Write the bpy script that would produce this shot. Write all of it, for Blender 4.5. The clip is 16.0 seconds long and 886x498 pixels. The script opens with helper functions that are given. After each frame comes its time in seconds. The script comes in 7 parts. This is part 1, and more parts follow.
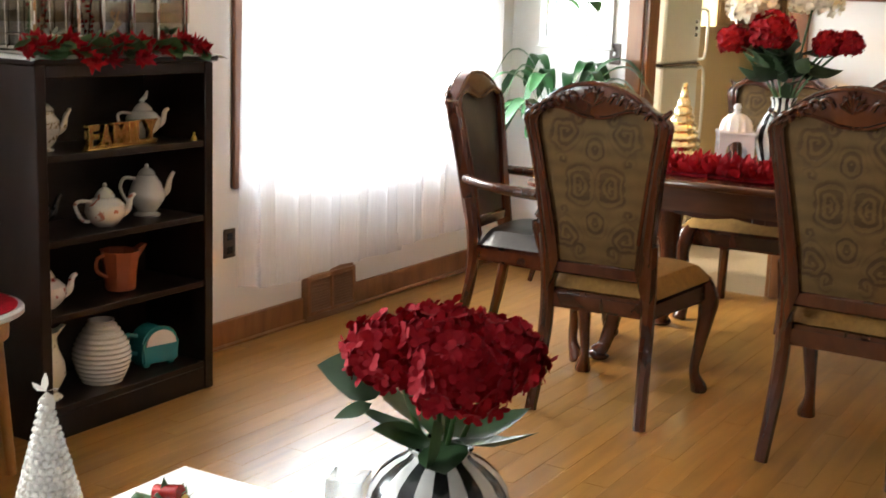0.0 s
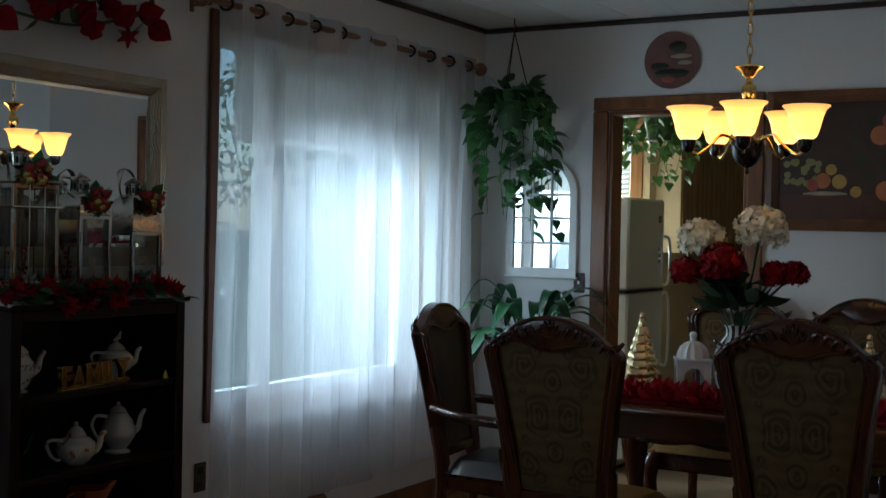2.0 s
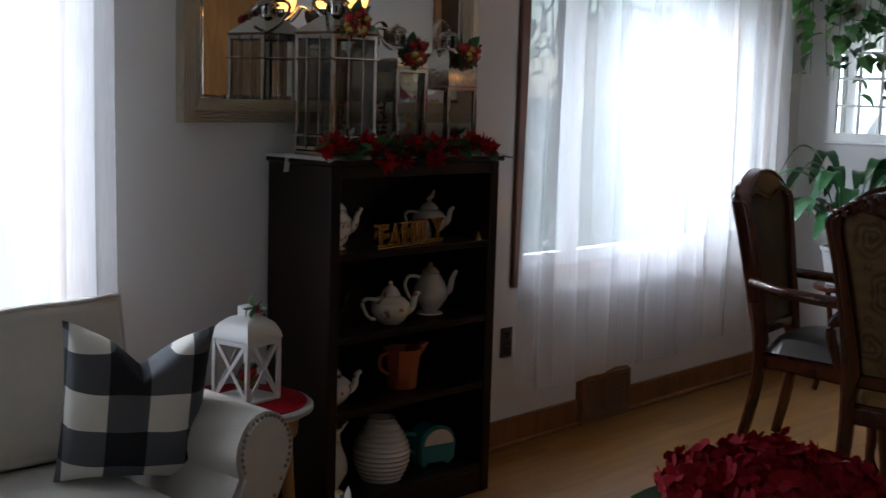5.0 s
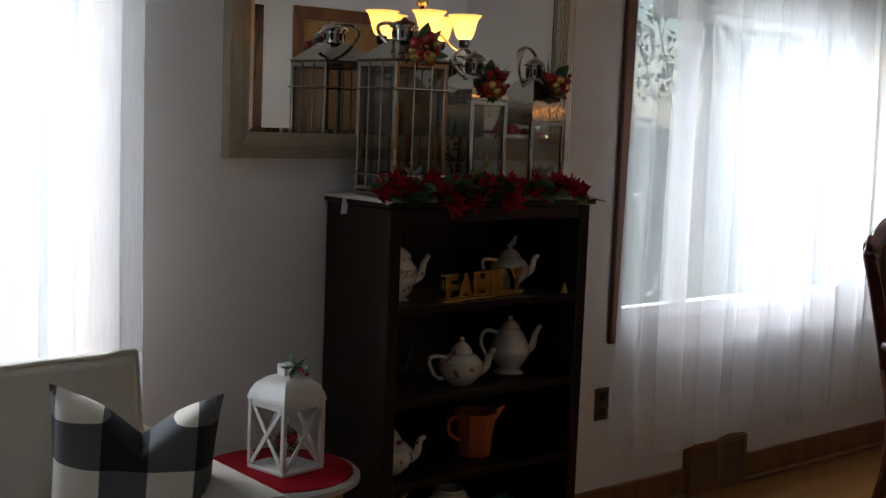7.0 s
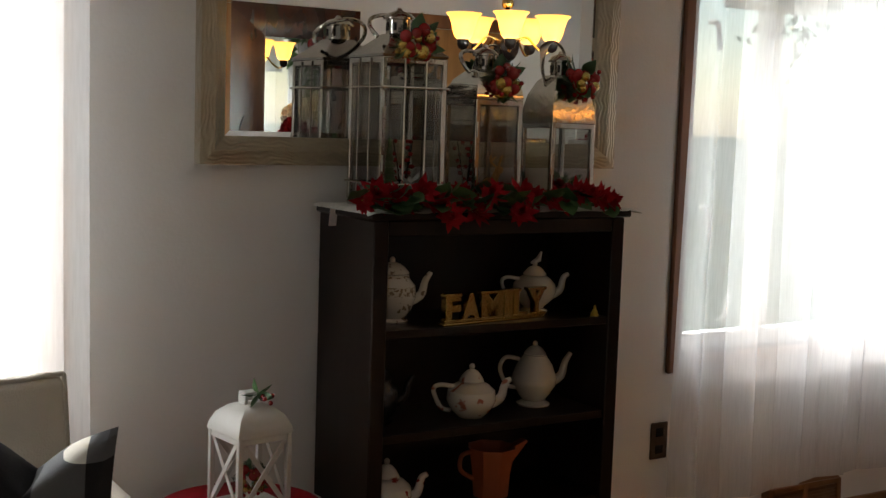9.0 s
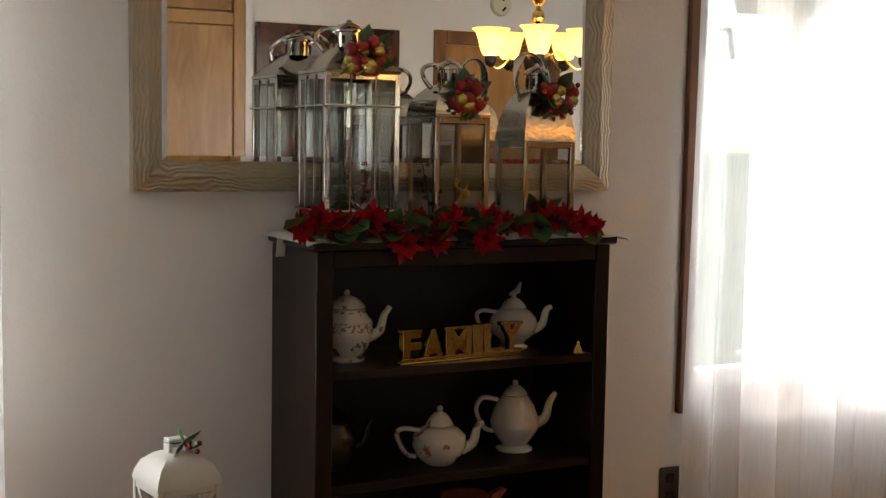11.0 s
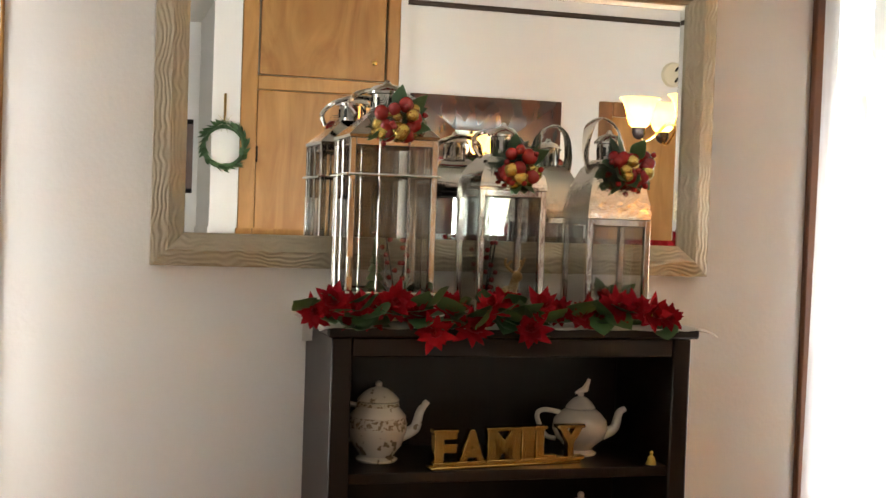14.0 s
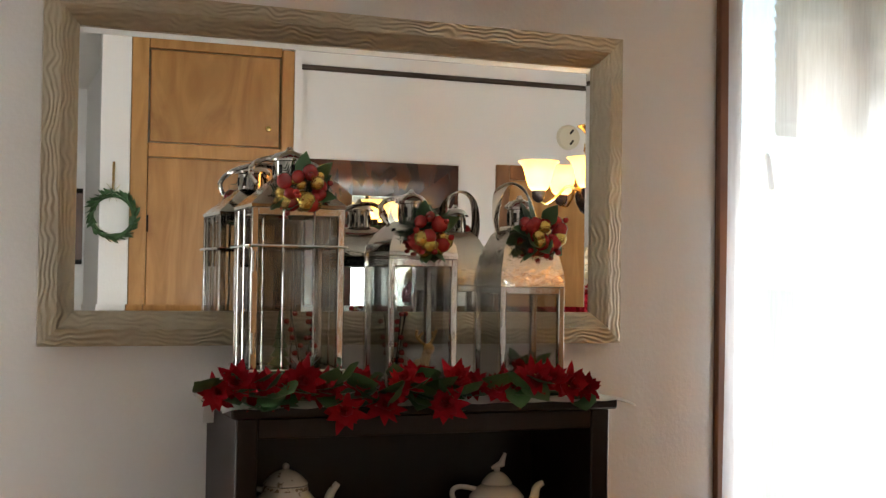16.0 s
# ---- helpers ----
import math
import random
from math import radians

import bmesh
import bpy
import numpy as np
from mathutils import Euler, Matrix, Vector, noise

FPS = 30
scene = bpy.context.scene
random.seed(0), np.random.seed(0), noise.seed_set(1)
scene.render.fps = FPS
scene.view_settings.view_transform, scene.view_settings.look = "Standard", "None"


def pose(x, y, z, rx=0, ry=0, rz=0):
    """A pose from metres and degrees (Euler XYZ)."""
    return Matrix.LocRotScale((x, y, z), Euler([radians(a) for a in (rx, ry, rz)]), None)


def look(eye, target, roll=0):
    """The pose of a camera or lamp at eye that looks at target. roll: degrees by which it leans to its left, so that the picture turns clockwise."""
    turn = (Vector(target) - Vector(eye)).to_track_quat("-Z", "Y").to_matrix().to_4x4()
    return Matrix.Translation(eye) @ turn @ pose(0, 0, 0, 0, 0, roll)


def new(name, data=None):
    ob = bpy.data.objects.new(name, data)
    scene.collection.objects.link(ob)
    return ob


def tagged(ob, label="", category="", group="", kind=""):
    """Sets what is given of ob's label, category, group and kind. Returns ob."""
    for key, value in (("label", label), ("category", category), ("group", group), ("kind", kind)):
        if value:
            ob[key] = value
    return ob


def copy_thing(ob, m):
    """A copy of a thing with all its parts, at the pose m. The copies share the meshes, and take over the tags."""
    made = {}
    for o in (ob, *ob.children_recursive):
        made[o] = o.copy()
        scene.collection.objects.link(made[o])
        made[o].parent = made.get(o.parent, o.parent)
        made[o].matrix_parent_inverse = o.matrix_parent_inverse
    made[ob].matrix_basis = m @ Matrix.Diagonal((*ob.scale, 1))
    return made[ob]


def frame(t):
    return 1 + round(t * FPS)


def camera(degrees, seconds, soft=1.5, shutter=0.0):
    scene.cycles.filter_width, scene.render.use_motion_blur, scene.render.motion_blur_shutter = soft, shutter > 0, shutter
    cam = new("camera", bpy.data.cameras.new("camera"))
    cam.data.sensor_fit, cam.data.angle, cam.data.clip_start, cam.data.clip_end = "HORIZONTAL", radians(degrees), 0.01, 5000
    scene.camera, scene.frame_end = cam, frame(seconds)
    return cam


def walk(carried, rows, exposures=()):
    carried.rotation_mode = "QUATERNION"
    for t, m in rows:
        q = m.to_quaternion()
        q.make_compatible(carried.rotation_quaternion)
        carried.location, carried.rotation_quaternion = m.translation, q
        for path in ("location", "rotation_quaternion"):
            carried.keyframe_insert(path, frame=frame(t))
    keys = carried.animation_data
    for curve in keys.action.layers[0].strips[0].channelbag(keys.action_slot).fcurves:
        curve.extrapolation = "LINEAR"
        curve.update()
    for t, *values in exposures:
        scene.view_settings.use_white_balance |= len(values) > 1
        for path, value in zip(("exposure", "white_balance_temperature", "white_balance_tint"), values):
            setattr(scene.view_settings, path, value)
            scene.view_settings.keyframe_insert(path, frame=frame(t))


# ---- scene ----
cam = camera(39.7, 16.0, soft=1.35, shutter=0.3)
PATH = [
    (0, (-0.368, 0.55, 1.394), (-1.366, 2.24, 1.01), 2.1),
    (0.5, (-0.287, 0.514, 1.409), (-1.247, 2.244, 1.119), 1.7),
    (1, (-0.251, 0.481, 1.42), (-1.243, 2.206, 1.21), 1.6),
    (1.5, (-0.252, 0.468, 1.443), (-1.266, 2.187, 1.316), 1.5),
    (2, (-0.223, 0.463, 1.466), (-1.229, 2.191, 1.435), 1.2),
    (2.5, (-0.258, 0.446, 1.452), (-1.281, 2.165, 1.468), 1.5),
    (3, (-0.293, 0.456, 1.453), (-1.411, 2.111, 1.358), 2.1),
    (3.5, (-0.357, 0.502, 1.437), (-1.482, 2.145, 1.256), 2.4),
    (4, (-0.432, 0.539, 1.424), (-1.576, 2.162, 1.189), 2.4),
    (4.5, (-0.461, 0.555, 1.417), (-1.7, 2.106, 1.174), 2.0),
    (5, (-0.523, 0.576, 1.425), (-1.865, 2.037, 1.168), 1.7),
    (7.5, (-0.681, 1.219, 1.447), (-2.256, 2.435, 1.255), 1.4),
    (8, (-0.639, 1.39, 1.426), (-2.298, 2.494, 1.253), 0.4),
    (8.5, (-0.627, 1.516, 1.422), (-2.332, 2.545, 1.24), 1.2),
    (9, (-0.68, 1.648, 1.427), (-2.368, 2.701, 1.223), 1.9),
    (9.5, (-0.737, 1.745, 1.408), (-2.425, 2.803, 1.234), 1.3),
    (12, (-0.743, 2.284, 1.45), (-2.558, 3.108, 1.281), 1.4),
    (12.5, (-0.848, 2.339, 1.452), (-2.649, 3.206, 1.374), 1.2),
    (13, (-0.912, 2.41, 1.436), (-2.77, 3.148, 1.373), 0.9),
    (13.5, (-0.913, 2.528, 1.44), (-2.832, 3.086, 1.354), 1.7),
    (14, (-0.899, 2.606, 1.439), (-2.819, 3.162, 1.38), 2.0),
    (14.5, (-0.929, 2.64, 1.43), (-2.821, 3.288, 1.387), 1.3),
    (15, (-0.983, 2.611, 1.448), (-2.85, 3.329, 1.419), 1.0),
    (15.5, (-0.996, 2.609, 1.462), (-2.867, 3.315, 1.475), 1.0),
    (16, (-1.008, 2.605, 1.453), (-2.874, 3.325, 1.501), 0.8),
]
EXPOSURES = [
    (0.0, 2.8, 6750, 10), (0.5, 2.35, 6100, 8), (0.8, 1.8, 5700, 6), (1.0, 1.45, 5500, 5), (1.5, 0.45, 5600, 2), (2.4, -0.2, 4900, -2),
    (3.5, 0.1, 5500, 4), (5.0, 0.48, 5900, 13), (7.5, 0.45, 6400, 13), (8.0, 0.5, 6500, 12), (9.0, 0.95, 7200, 12), (9.5, 0.97, 7300, 12),
    (12.0, 1.88, 7600, 14), (12.5, 1.68, 7650, 13), (13.0, 1.67, 7700, 13), (13.5, 2.4, 8000, 14), (14.0, 2.6, 7400, 12), (14.5, 2.65, 7300, 12), (15.0, 2.35, 7250, 12), (16.0, 2.05, 7000, 12),
]
walk(cam, [(t, look(eye, target, roll)) for t, eye, target, roll in PATH], EXPOSURES)

# ---- daylight: an overcast-bright sky, a weak sun, and the sky's light in the two window openings ----
world = bpy.data.worlds.new("sky")
scene.world = world
world.use_nodes = True
wn = world.node_tree.nodes
sky = wn.new("ShaderNodeTexSky")
sky.sky_type = "NISHITA"
sky.sun_disc = False
sky.sun_elevation = radians(38)
sky.sun_rotation = radians(250)
wn["Background"].inputs["Strength"].default_value = 0.14
world.node_tree.links.new(sky.outputs["Color"], wn["Background"].inputs["Color"])
sun = new("sun", bpy.data.lights.new("sun", "SUN"))
sun.data.energy, sun.data.angle, sun.data.color = 1.2, radians(12), (1.0, 0.95, 0.88)
sun.matrix_world = look((-20, -4, 18), (0, 3, 0))


def window_light(x, y, z, sx, sy, watts, fall=0.6):
    lamp = new("window_daylight", bpy.data.lights.new("window_daylight", "AREA"))
    lamp.data.shape, lamp.data.size, lamp.data.size_y = "RECTANGLE", sx, sy
    lamp.data.energy, lamp.data.color = watts, (0.86, 0.94, 1.0)
    lamp.matrix_world = look((x, y, z), (x + 1, y, z - fall))
    return lamp


# ---- materials ----
def mat(name, color, rough=0.6, metal=0.0, vary=0.12, scale=8.0, bump=0.1, bscale=60.0, coat=0.0, spec=None, sheen=0.0):
    """A painted, woven, glazed or metal surface with broad and fine variation and a fine relief."""
    m = bpy.data.materials.new(name)
    m.use_nodes = True
    nt = m.node_tree
    p = nt.nodes["Principled BSDF"]
    tc = nt.nodes.new("ShaderNodeTexCoord")
    n1, n2 = nt.nodes.new("ShaderNodeTexNoise"), nt.nodes.new("ShaderNodeTexNoise")
    n1.inputs["Scale"].default_value, n2.inputs["Scale"].default_value = scale, bscale
    n1.inputs["Detail"].default_value, n2.inputs["Detail"].default_value = 5, 3
    mix = nt.nodes.new("ShaderNodeMixRGB")
    mix.inputs["Color1"].default_value = (*[c * (1 - vary) for c in color], 1)
    mix.inputs["Color2"].default_value = (*[min(1, c * (1 + vary)) for c in color], 1)
    mx = nt.nodes.new("ShaderNodeMath")
    mx.operation = "MULTIPLY_ADD"
    mx.inputs[1].default_value = 0.35
    L = nt.links.new
    L(tc.outputs["Object"], n1.inputs["Vector"])
    L(tc.outputs["Object"], n2.inputs["Vector"])
    L(n2.outputs["Fac"], mx.inputs[0])
    L(n1.outputs["Fac"], mx.inputs[2])
    L(mx.outputs[0], mix.inputs["Fac"])
    L(mix.outputs["Color"], p.inputs["Base Color"])
    p.inputs["Roughness"].default_value, p.inputs["Metallic"].default_value = rough, metal
    p.inputs["Coat Weight"].default_value = coat
    p.inputs["Sheen Weight"].default_value = sheen
    if spec is not None:
        p.inputs["Specular IOR Level"].default_value = spec
    if bump:
        b = nt.nodes.new("ShaderNodeBump")
        b.inputs["Strength"].default_value, b.inputs["Distance"].default_value = bump, 0.004
        L(n2.outputs["Fac"], b.inputs["Height"])
        L(b.outputs["Normal"], p.inputs["Normal"])
    return m


def wood(name, dark, light, rough=0.35, grain=(3.0, 40.0, 40.0), figure=0.5, per_piece=0.25, coat=0.0):
    """Stained timber: stretched grain, a broader figure, and a tone of its own for each board."""
    m = bpy.data.materials.new(name)
    m.use_nodes = True
    nt = m.node_tree
    L = nt.links.new
    p = nt.nodes["Principled BSDF"]
    tc, mp = nt.nodes.new("ShaderNodeTexCoord"), nt.nodes.new("ShaderNodeMapping")
    mp.inputs["Scale"].default_value = grain
    oi, geo = nt.nodes.new("ShaderNodeObjectInfo"), nt.nodes.new("ShaderNodeNewGeometry")
    off = nt.nodes.new("ShaderNodeMath")
    off.operation = "ADD"
    L(oi.outputs["Random"], off.inputs[0])
    L(geo.outputs["Random Per Island"], off.inputs[1])
    sc = nt.nodes.new("ShaderNodeMath")
    sc.operation = "MULTIPLY"
    sc.inputs[1].default_value = 17.0
    L(off.outputs[0], sc.inputs[0])
    va = nt.nodes.new("ShaderNodeVectorMath")
    va.operation = "ADD"
    L(tc.outputs["Object"], va.inputs[0])
    L(sc.outputs[0], va.inputs[1])
    L(va.outputs[0], mp.inputs["Vector"])
    n = nt.nodes.new("ShaderNodeTexNoise")
    n.inputs["Scale"].default_value, n.inputs["Detail"].default_value, n.inputs["Distortion"].default_value = 1.0, 8, figure
    L(mp.outputs["Vector"], n.inputs["Vector"])
    tone = nt.nodes.new("ShaderNodeMath")
    tone.operation = "PINGPONG"
    tone.inputs[1].default_value = 1.0
    L(off.outputs[0], tone.inputs[0])
    add = nt.nodes.new("ShaderNodeMath")
    add.operation = "MULTIPLY_ADD"
    add.inputs[1].default_value = per_piece
    L(tone.outputs[0], add.inputs[0])
    L(n.outputs["Fac"], add.inputs[2])
    r = nt.nodes.new("ShaderNodeValToRGB")
    r.color_ramp.elements[0].position, r.color_ramp.elements[1].position = 0.3, 0.95
    r.color_ramp.elements[0].color, r.color_ramp.elements[1].color = (*dark, 1), (*light, 1)
    L(add.outputs[0], r.inputs["Fac"])
    L(r.outputs["Color"], p.inputs["Base Color"])
    p.inputs["Roughness"].default_value = rough
    p.inputs["Coat Weight"].default_value = coat
    p.inputs["Coat Roughness"].default_value = 0.15
    b = nt.nodes.new("ShaderNodeBump")
    b.inputs["Strength"].default_value, b.inputs["Distance"].default_value = 0.12, 0.003
    L(n.outputs["Fac"], b.inputs["Height"])
    L(b.outputs["Normal"], p.inputs["Normal"])
    return m


def glass(name, tint=(1, 1, 1), rough=0.0, clear=0.9, shine=0.035):
    """Thin clear glass: mostly see-through, with a gloss that grows at grazing angles."""
    m = bpy.data.materials.new(name)
    m.use_nodes = True
    nt = m.node_tree
    nt.nodes.remove(nt.nodes["Principled BSDF"])
    t, g, mix, lw = (nt.nodes.new(k) for k in ("ShaderNodeBsdfTransparent", "ShaderNodeBsdfGlossy", "ShaderNodeMixShader", "ShaderNodeLayerWeight"))
    pw, ma = nt.nodes.new("ShaderNodeMath"), nt.nodes.new("ShaderNodeMath")
    pw.operation, ma.operation = "POWER", "MULTIPLY_ADD"
    pw.inputs[1].default_value, ma.inputs[1].default_value, ma.inputs[2].default_value = 4.0, 0.6, shine
    t.inputs["Color"].default_value = (*[c * clear for c in tint], 1)
    g.inputs["Roughness"].default_value = rough
    L = nt.links.new
    L(lw.outputs["Facing"], pw.inputs[0])
    L(pw.outputs[0], ma.inputs[0])
    L(ma.outputs[0], mix.inputs["Fac"])
    L(t.outputs[0], mix.inputs[1])
    L(g.outputs[0], mix.inputs[2])
    L(mix.outputs[0], nt.nodes["Material Output"].inputs["Surface"])
    return m


def sheer(name, color, open_part):
    """Sheer voile: some light passes straight, the rest is scattered on both sides."""
    m = bpy.data.materials.new(name)
    m.use_nodes = True
    nt = m.node_tree
    nt.nodes.remove(nt.nodes["Principled BSDF"])
    tr, tl, df, m1, m2 = (nt.nodes.new(k) for k in ("ShaderNodeBsdfTransparent", "ShaderNodeBsdfTranslucent", "ShaderNodeBsdfDiffuse", "ShaderNodeMixShader", "ShaderNodeMixShader"))
    tc, n = nt.nodes.new("ShaderNodeTexCoord"), nt.nodes.new("ShaderNodeTexNoise")
    mp = nt.nodes.new("ShaderNodeMapping")
    mp.inputs["Scale"].default_value = (1, 160, 12)
    n.inputs["Scale"].default_value = 1.0
    ma = nt.nodes.new("ShaderNodeMath")
    ma.operation = "MULTIPLY_ADD"
    ma.inputs[1].default_value, ma.inputs[2].default_value = 0.16, open_part - 0.08
    tl.inputs["Color"].default_value = df.inputs["Color"].default_value = (*color, 1)
    L = nt.links.new
    L(tc.outputs["Object"], mp.inputs["Vector"])
    L(mp.outputs["Vector"], n.inputs["Vector"])
    L(n.outputs["Fac"], ma.inputs[0])
    m1.inputs["Fac"].default_value = 0.5
    L(df.outputs[0], m1.inputs[1])
    L(tl.outputs[0], m1.inputs[2])
    L(ma.outputs[0], m2.inputs["Fac"])
    L(m1.outputs[0], m2.inputs[1])
    L(tr.outputs[0], m2.inputs[2])
    L(m2.outputs[0], nt.nodes["Material Output"].inputs["Surface"])
    return m


def lit(name, color, strength):
    m = bpy.data.materials.new(name)
    m.use_nodes = True
    p = m.node_tree.nodes["Principled BSDF"]
    p.inputs["Base Color"].default_value = (*color, 1)
    p.inputs["Emission Color"].default_value = (*color, 1)
    p.inputs["Emission Strength"].default_value = strength
    p.inputs["Roughness"].default_value = 0.3
    return m


WALL = mat("wall_paint", (0.74, 0.72, 0.70), 0.75, vary=0.04, scale=1.5, bump=0.15, bscale=90)
CEIL = mat("ceiling_tile", (0.76, 0.75, 0.72), 0.85, vary=0.04, scale=2, bump=0.3, bscale=120)
OAK = wood("oak_strip_floor", (0.205, 0.084, 0.015), (0.40, 0.190, 0.043), 0.28, (22, 2.2, 20), 0.6, 0.28, coat=0.22)
TRIM = wood("stained_trim", (0.12, 0.042, 0.014), (0.33, 0.145, 0.052), 0.35, (14, 14, 3), 0.6, 0.2)
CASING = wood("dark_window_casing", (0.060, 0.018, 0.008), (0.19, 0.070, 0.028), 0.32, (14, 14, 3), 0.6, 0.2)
DARKTRIM = wood("dark_crown_trim", (0.03, 0.015, 0.01), (0.07, 0.04, 0.025), 0.5, (8, 8, 8))
WALNUT = wood("carved_walnut", (0.022, 0.0055, 0.0025), (0.105, 0.026, 0.009), 0.24, (9, 9, 3), 1.0, 0.15, coat=0.5)
TABLEWOOD = wood("polished_mahogany", (0.05, 0.015, 0.007), (0.17, 0.06, 0.024), 0.2, (3, 14, 14), 0.8, 0.15, coat=0.6)
ESPRESSO = wood("espresso_veneer", (0.006, 0.0022, 0.0015), (0.016, 0.006, 0.004), 0.38, (18, 18, 2.5), 0.4, 0.1)
ESPRESSO.node_tree.nodes["Principled BSDF"].inputs["Specular IOR Level"].default_value = 0.32
HONEY = wood("honey_oak", (0.27, 0.115, 0.03), (0.52, 0.27, 0.09), 0.35, (12, 12, 2.0), 1.4, 0.15)
CABINET = wood("kitchen_cabinet_oak", (0.20, 0.11, 0.04), (0.42, 0.26, 0.11), 0.45, (16, 16, 2.5), 0.8, 0.15)
SHEER = sheer("sheer_voile", (0.88, 0.88, 0.90), 0.45)
SLAT = sheer("thin_white_slat", (0.80, 0.80, 0.78), 0.10)
PANE = glass("window_glass", (0.97, 1.0, 0.99), 0.0, 0.96)
VINYL = mat("white_vinyl_frame", (0.78, 0.78, 0.77), 0.4, vary=0.03, bump=0.03)
CERAMIC = mat("glazed_white_ceramic", (0.60, 0.56, 0.50), 0.18, vary=0.05, scale=14, bump=0.03, coat=0.5)
STEEL = mat("polished_steel", (0.56, 0.53, 0.49), 0.09, 1.0, vary=0.10, scale=20, bump=0.08, bscale=28)
HAMMERED = mat("hammered_steel", (0.58, 0.54, 0.48), 0.16, 1.0, vary=0.08, scale=20, bump=0.4, bscale=75)
GOLD = mat("gold_leaf", (0.58, 0.40, 0.14), 0.22, 1.0, vary=0.15, scale=18, bump=0.1)
BRASS = mat("polished_brass", (0.80, 0.55, 0.20), 0.15, 1.0, vary=0.1, bump=0.03)
GUN = mat("dark_bronze", (0.06, 0.05, 0.05), 0.2, 0.8, vary=0.15, bump=0.03)
BLACK = mat("black_glaze", (0.012, 0.012, 0.014), 0.25, vary=0.2, bump=0.03)
WHITE = mat("white_enamel", (0.80, 0.79, 0.77), 0.35, vary=0.04, bump=0.04)
RED = mat("red_silk_petal", (0.31, 0.004, 0.011), 0.7, vary=0.4, scale=35, bump=0.2, spec=0.2)
DARKRED = mat("deep_red_petal", (0.25, 0.003, 0.010), 0.7, vary=0.45, scale=45, bump=0.2, spec=0.15)
CREAMPETAL = mat("cream_silk_petal", (0.80, 0.76, 0.62), 0.75, vary=0.15, scale=40, bump=0.2)
LEAF = mat("silk_leaf_green", (0.040, 0.095, 0.032), 0.5, vary=0.5, scale=12, bump=0.2)
POTHOS = mat("pothos_leaf", (0.050, 0.135, 0.032), 0.38, vary=0.5, scale=9, bump=0.15)
LILY = mat("peace_lily_leaf", (0.026, 0.095, 0.030), 0.32, vary=0.45, scale=7, bump=0.15)
FLORALGREEN = mat("dark_silk_leaf", (0.022, 0.05, 0.018), 0.5, vary=0.5, scale=12, bump=0.2)
LINEN = mat("oatmeal_linen", (0.52, 0.48, 0.42), 0.9, vary=0.06, scale=30, bump=0.4, bscale=260, sheen=0.2)
LEATHER = mat("black_leather", (0.022, 0.018, 0.018), 0.33, vary=0.25, scale=16, bump=0.3, bscale=90)


# ---- small mesh tools ----
def bm_new():
    return bmesh.new()


def box(bm, x0, y0, z0, x1, y1, z1, bevel=0.0, seg=1, m=None):
    r = bmesh.ops.create_cube(bm, size=1.0, matrix=Matrix.Translation(((x0 + x1) / 2, (y0 + y1) / 2, (z0 + z1) / 2)) @ Matrix.Diagonal((abs(x1 - x0), abs(y1 - y0), abs(z1 - z0), 1)))
    vs = r["verts"]
    if bevel:
        es = list({e for v in vs for e in v.link_edges})
        g = bmesh.ops.bevel(bm, geom=es, offset=bevel, segments=seg, affect="EDGES", profile=0.5)
        vs = list({v for f in g["faces"] for v in f.verts} | {v for v in vs if v.is_valid})
    if m is not None:
        bmesh.ops.transform(bm, matrix=m, verts=vs)
    return vs


def lathe(bm, prof, seg=32, m=None, caps=True):
    """Turns a profile of (radius, height) round z."""
    rings = []
    for r, z in prof:
        rings.append([bm.verts.new((r * math.cos(2 * math.pi * i / seg), r * math.sin(2 * math.pi * i / seg), z)) for i in range(seg)])
    for a, b in zip(rings, rings[1:]):
        for i in range(seg):
            bm.faces.new((a[i], a[(i + 1) % seg], b[(i + 1) % seg], b[i]))
    if caps:
        bm.faces.new(list(reversed(rings[0])))
        bm.faces.new(rings[-1])
    vs = [v for r in rings for v in r]
    if m is not None:
        bmesh.ops.transform(bm, matrix=m, verts=vs)
    return vs


def tube(bm, pts, rad, seg=10, m=None, flat=1.0):
    """A round or flattened rod along points; rad a number or one for each point."""
    pts = [Vector(p) for p in pts]
    rads = [float(r) for r in rad] if isinstance(rad, (list, tuple)) else [float(rad)] * len(pts)
    rings, up = [], Vector((0.123, 0.3, 1)).normalized()
    for i, p in enumerate(pts):
        d = (pts[min(i + 1, len(pts) - 1)] - pts[max(i - 1, 0)]).normalized()
        s = d.cross(up)
        if s.length < 0.05:
            s = d.cross(Vector((1, 0, 0)))
        s.normalize()
        u = s.cross(d).normalized()
        rings.append([bm.verts.new(p + rads[i] * (math.cos(2 * math.pi * k / seg) * s + flat * math.sin(2 * math.pi * k / seg) * u)) for k in range(seg)])
    for a, b in zip(rings, rings[1:]):
        for i in range(seg):
            bm.faces.new((a[i], a[(i + 1) % seg], b[(i + 1) % seg], b[i]))
    bm.faces.new(list(reversed(rings[0])))
    bm.faces.new(rings[-1])
    vs = [v for r in rings for v in r]
    if m is not None:
        bmesh.ops.transform(bm, matrix=m, verts=vs)
    return vs


def ball(bm, c, r, seg=12, sz=1.0):
    return lathe(bm, [(max(0.0005, r * math.sin(a)), -r * sz * math.cos(a)) for a in np.linspace(0.02, math.pi - 0.02, max(5, seg // 2 + 1))], seg, Matrix.Translation(c))


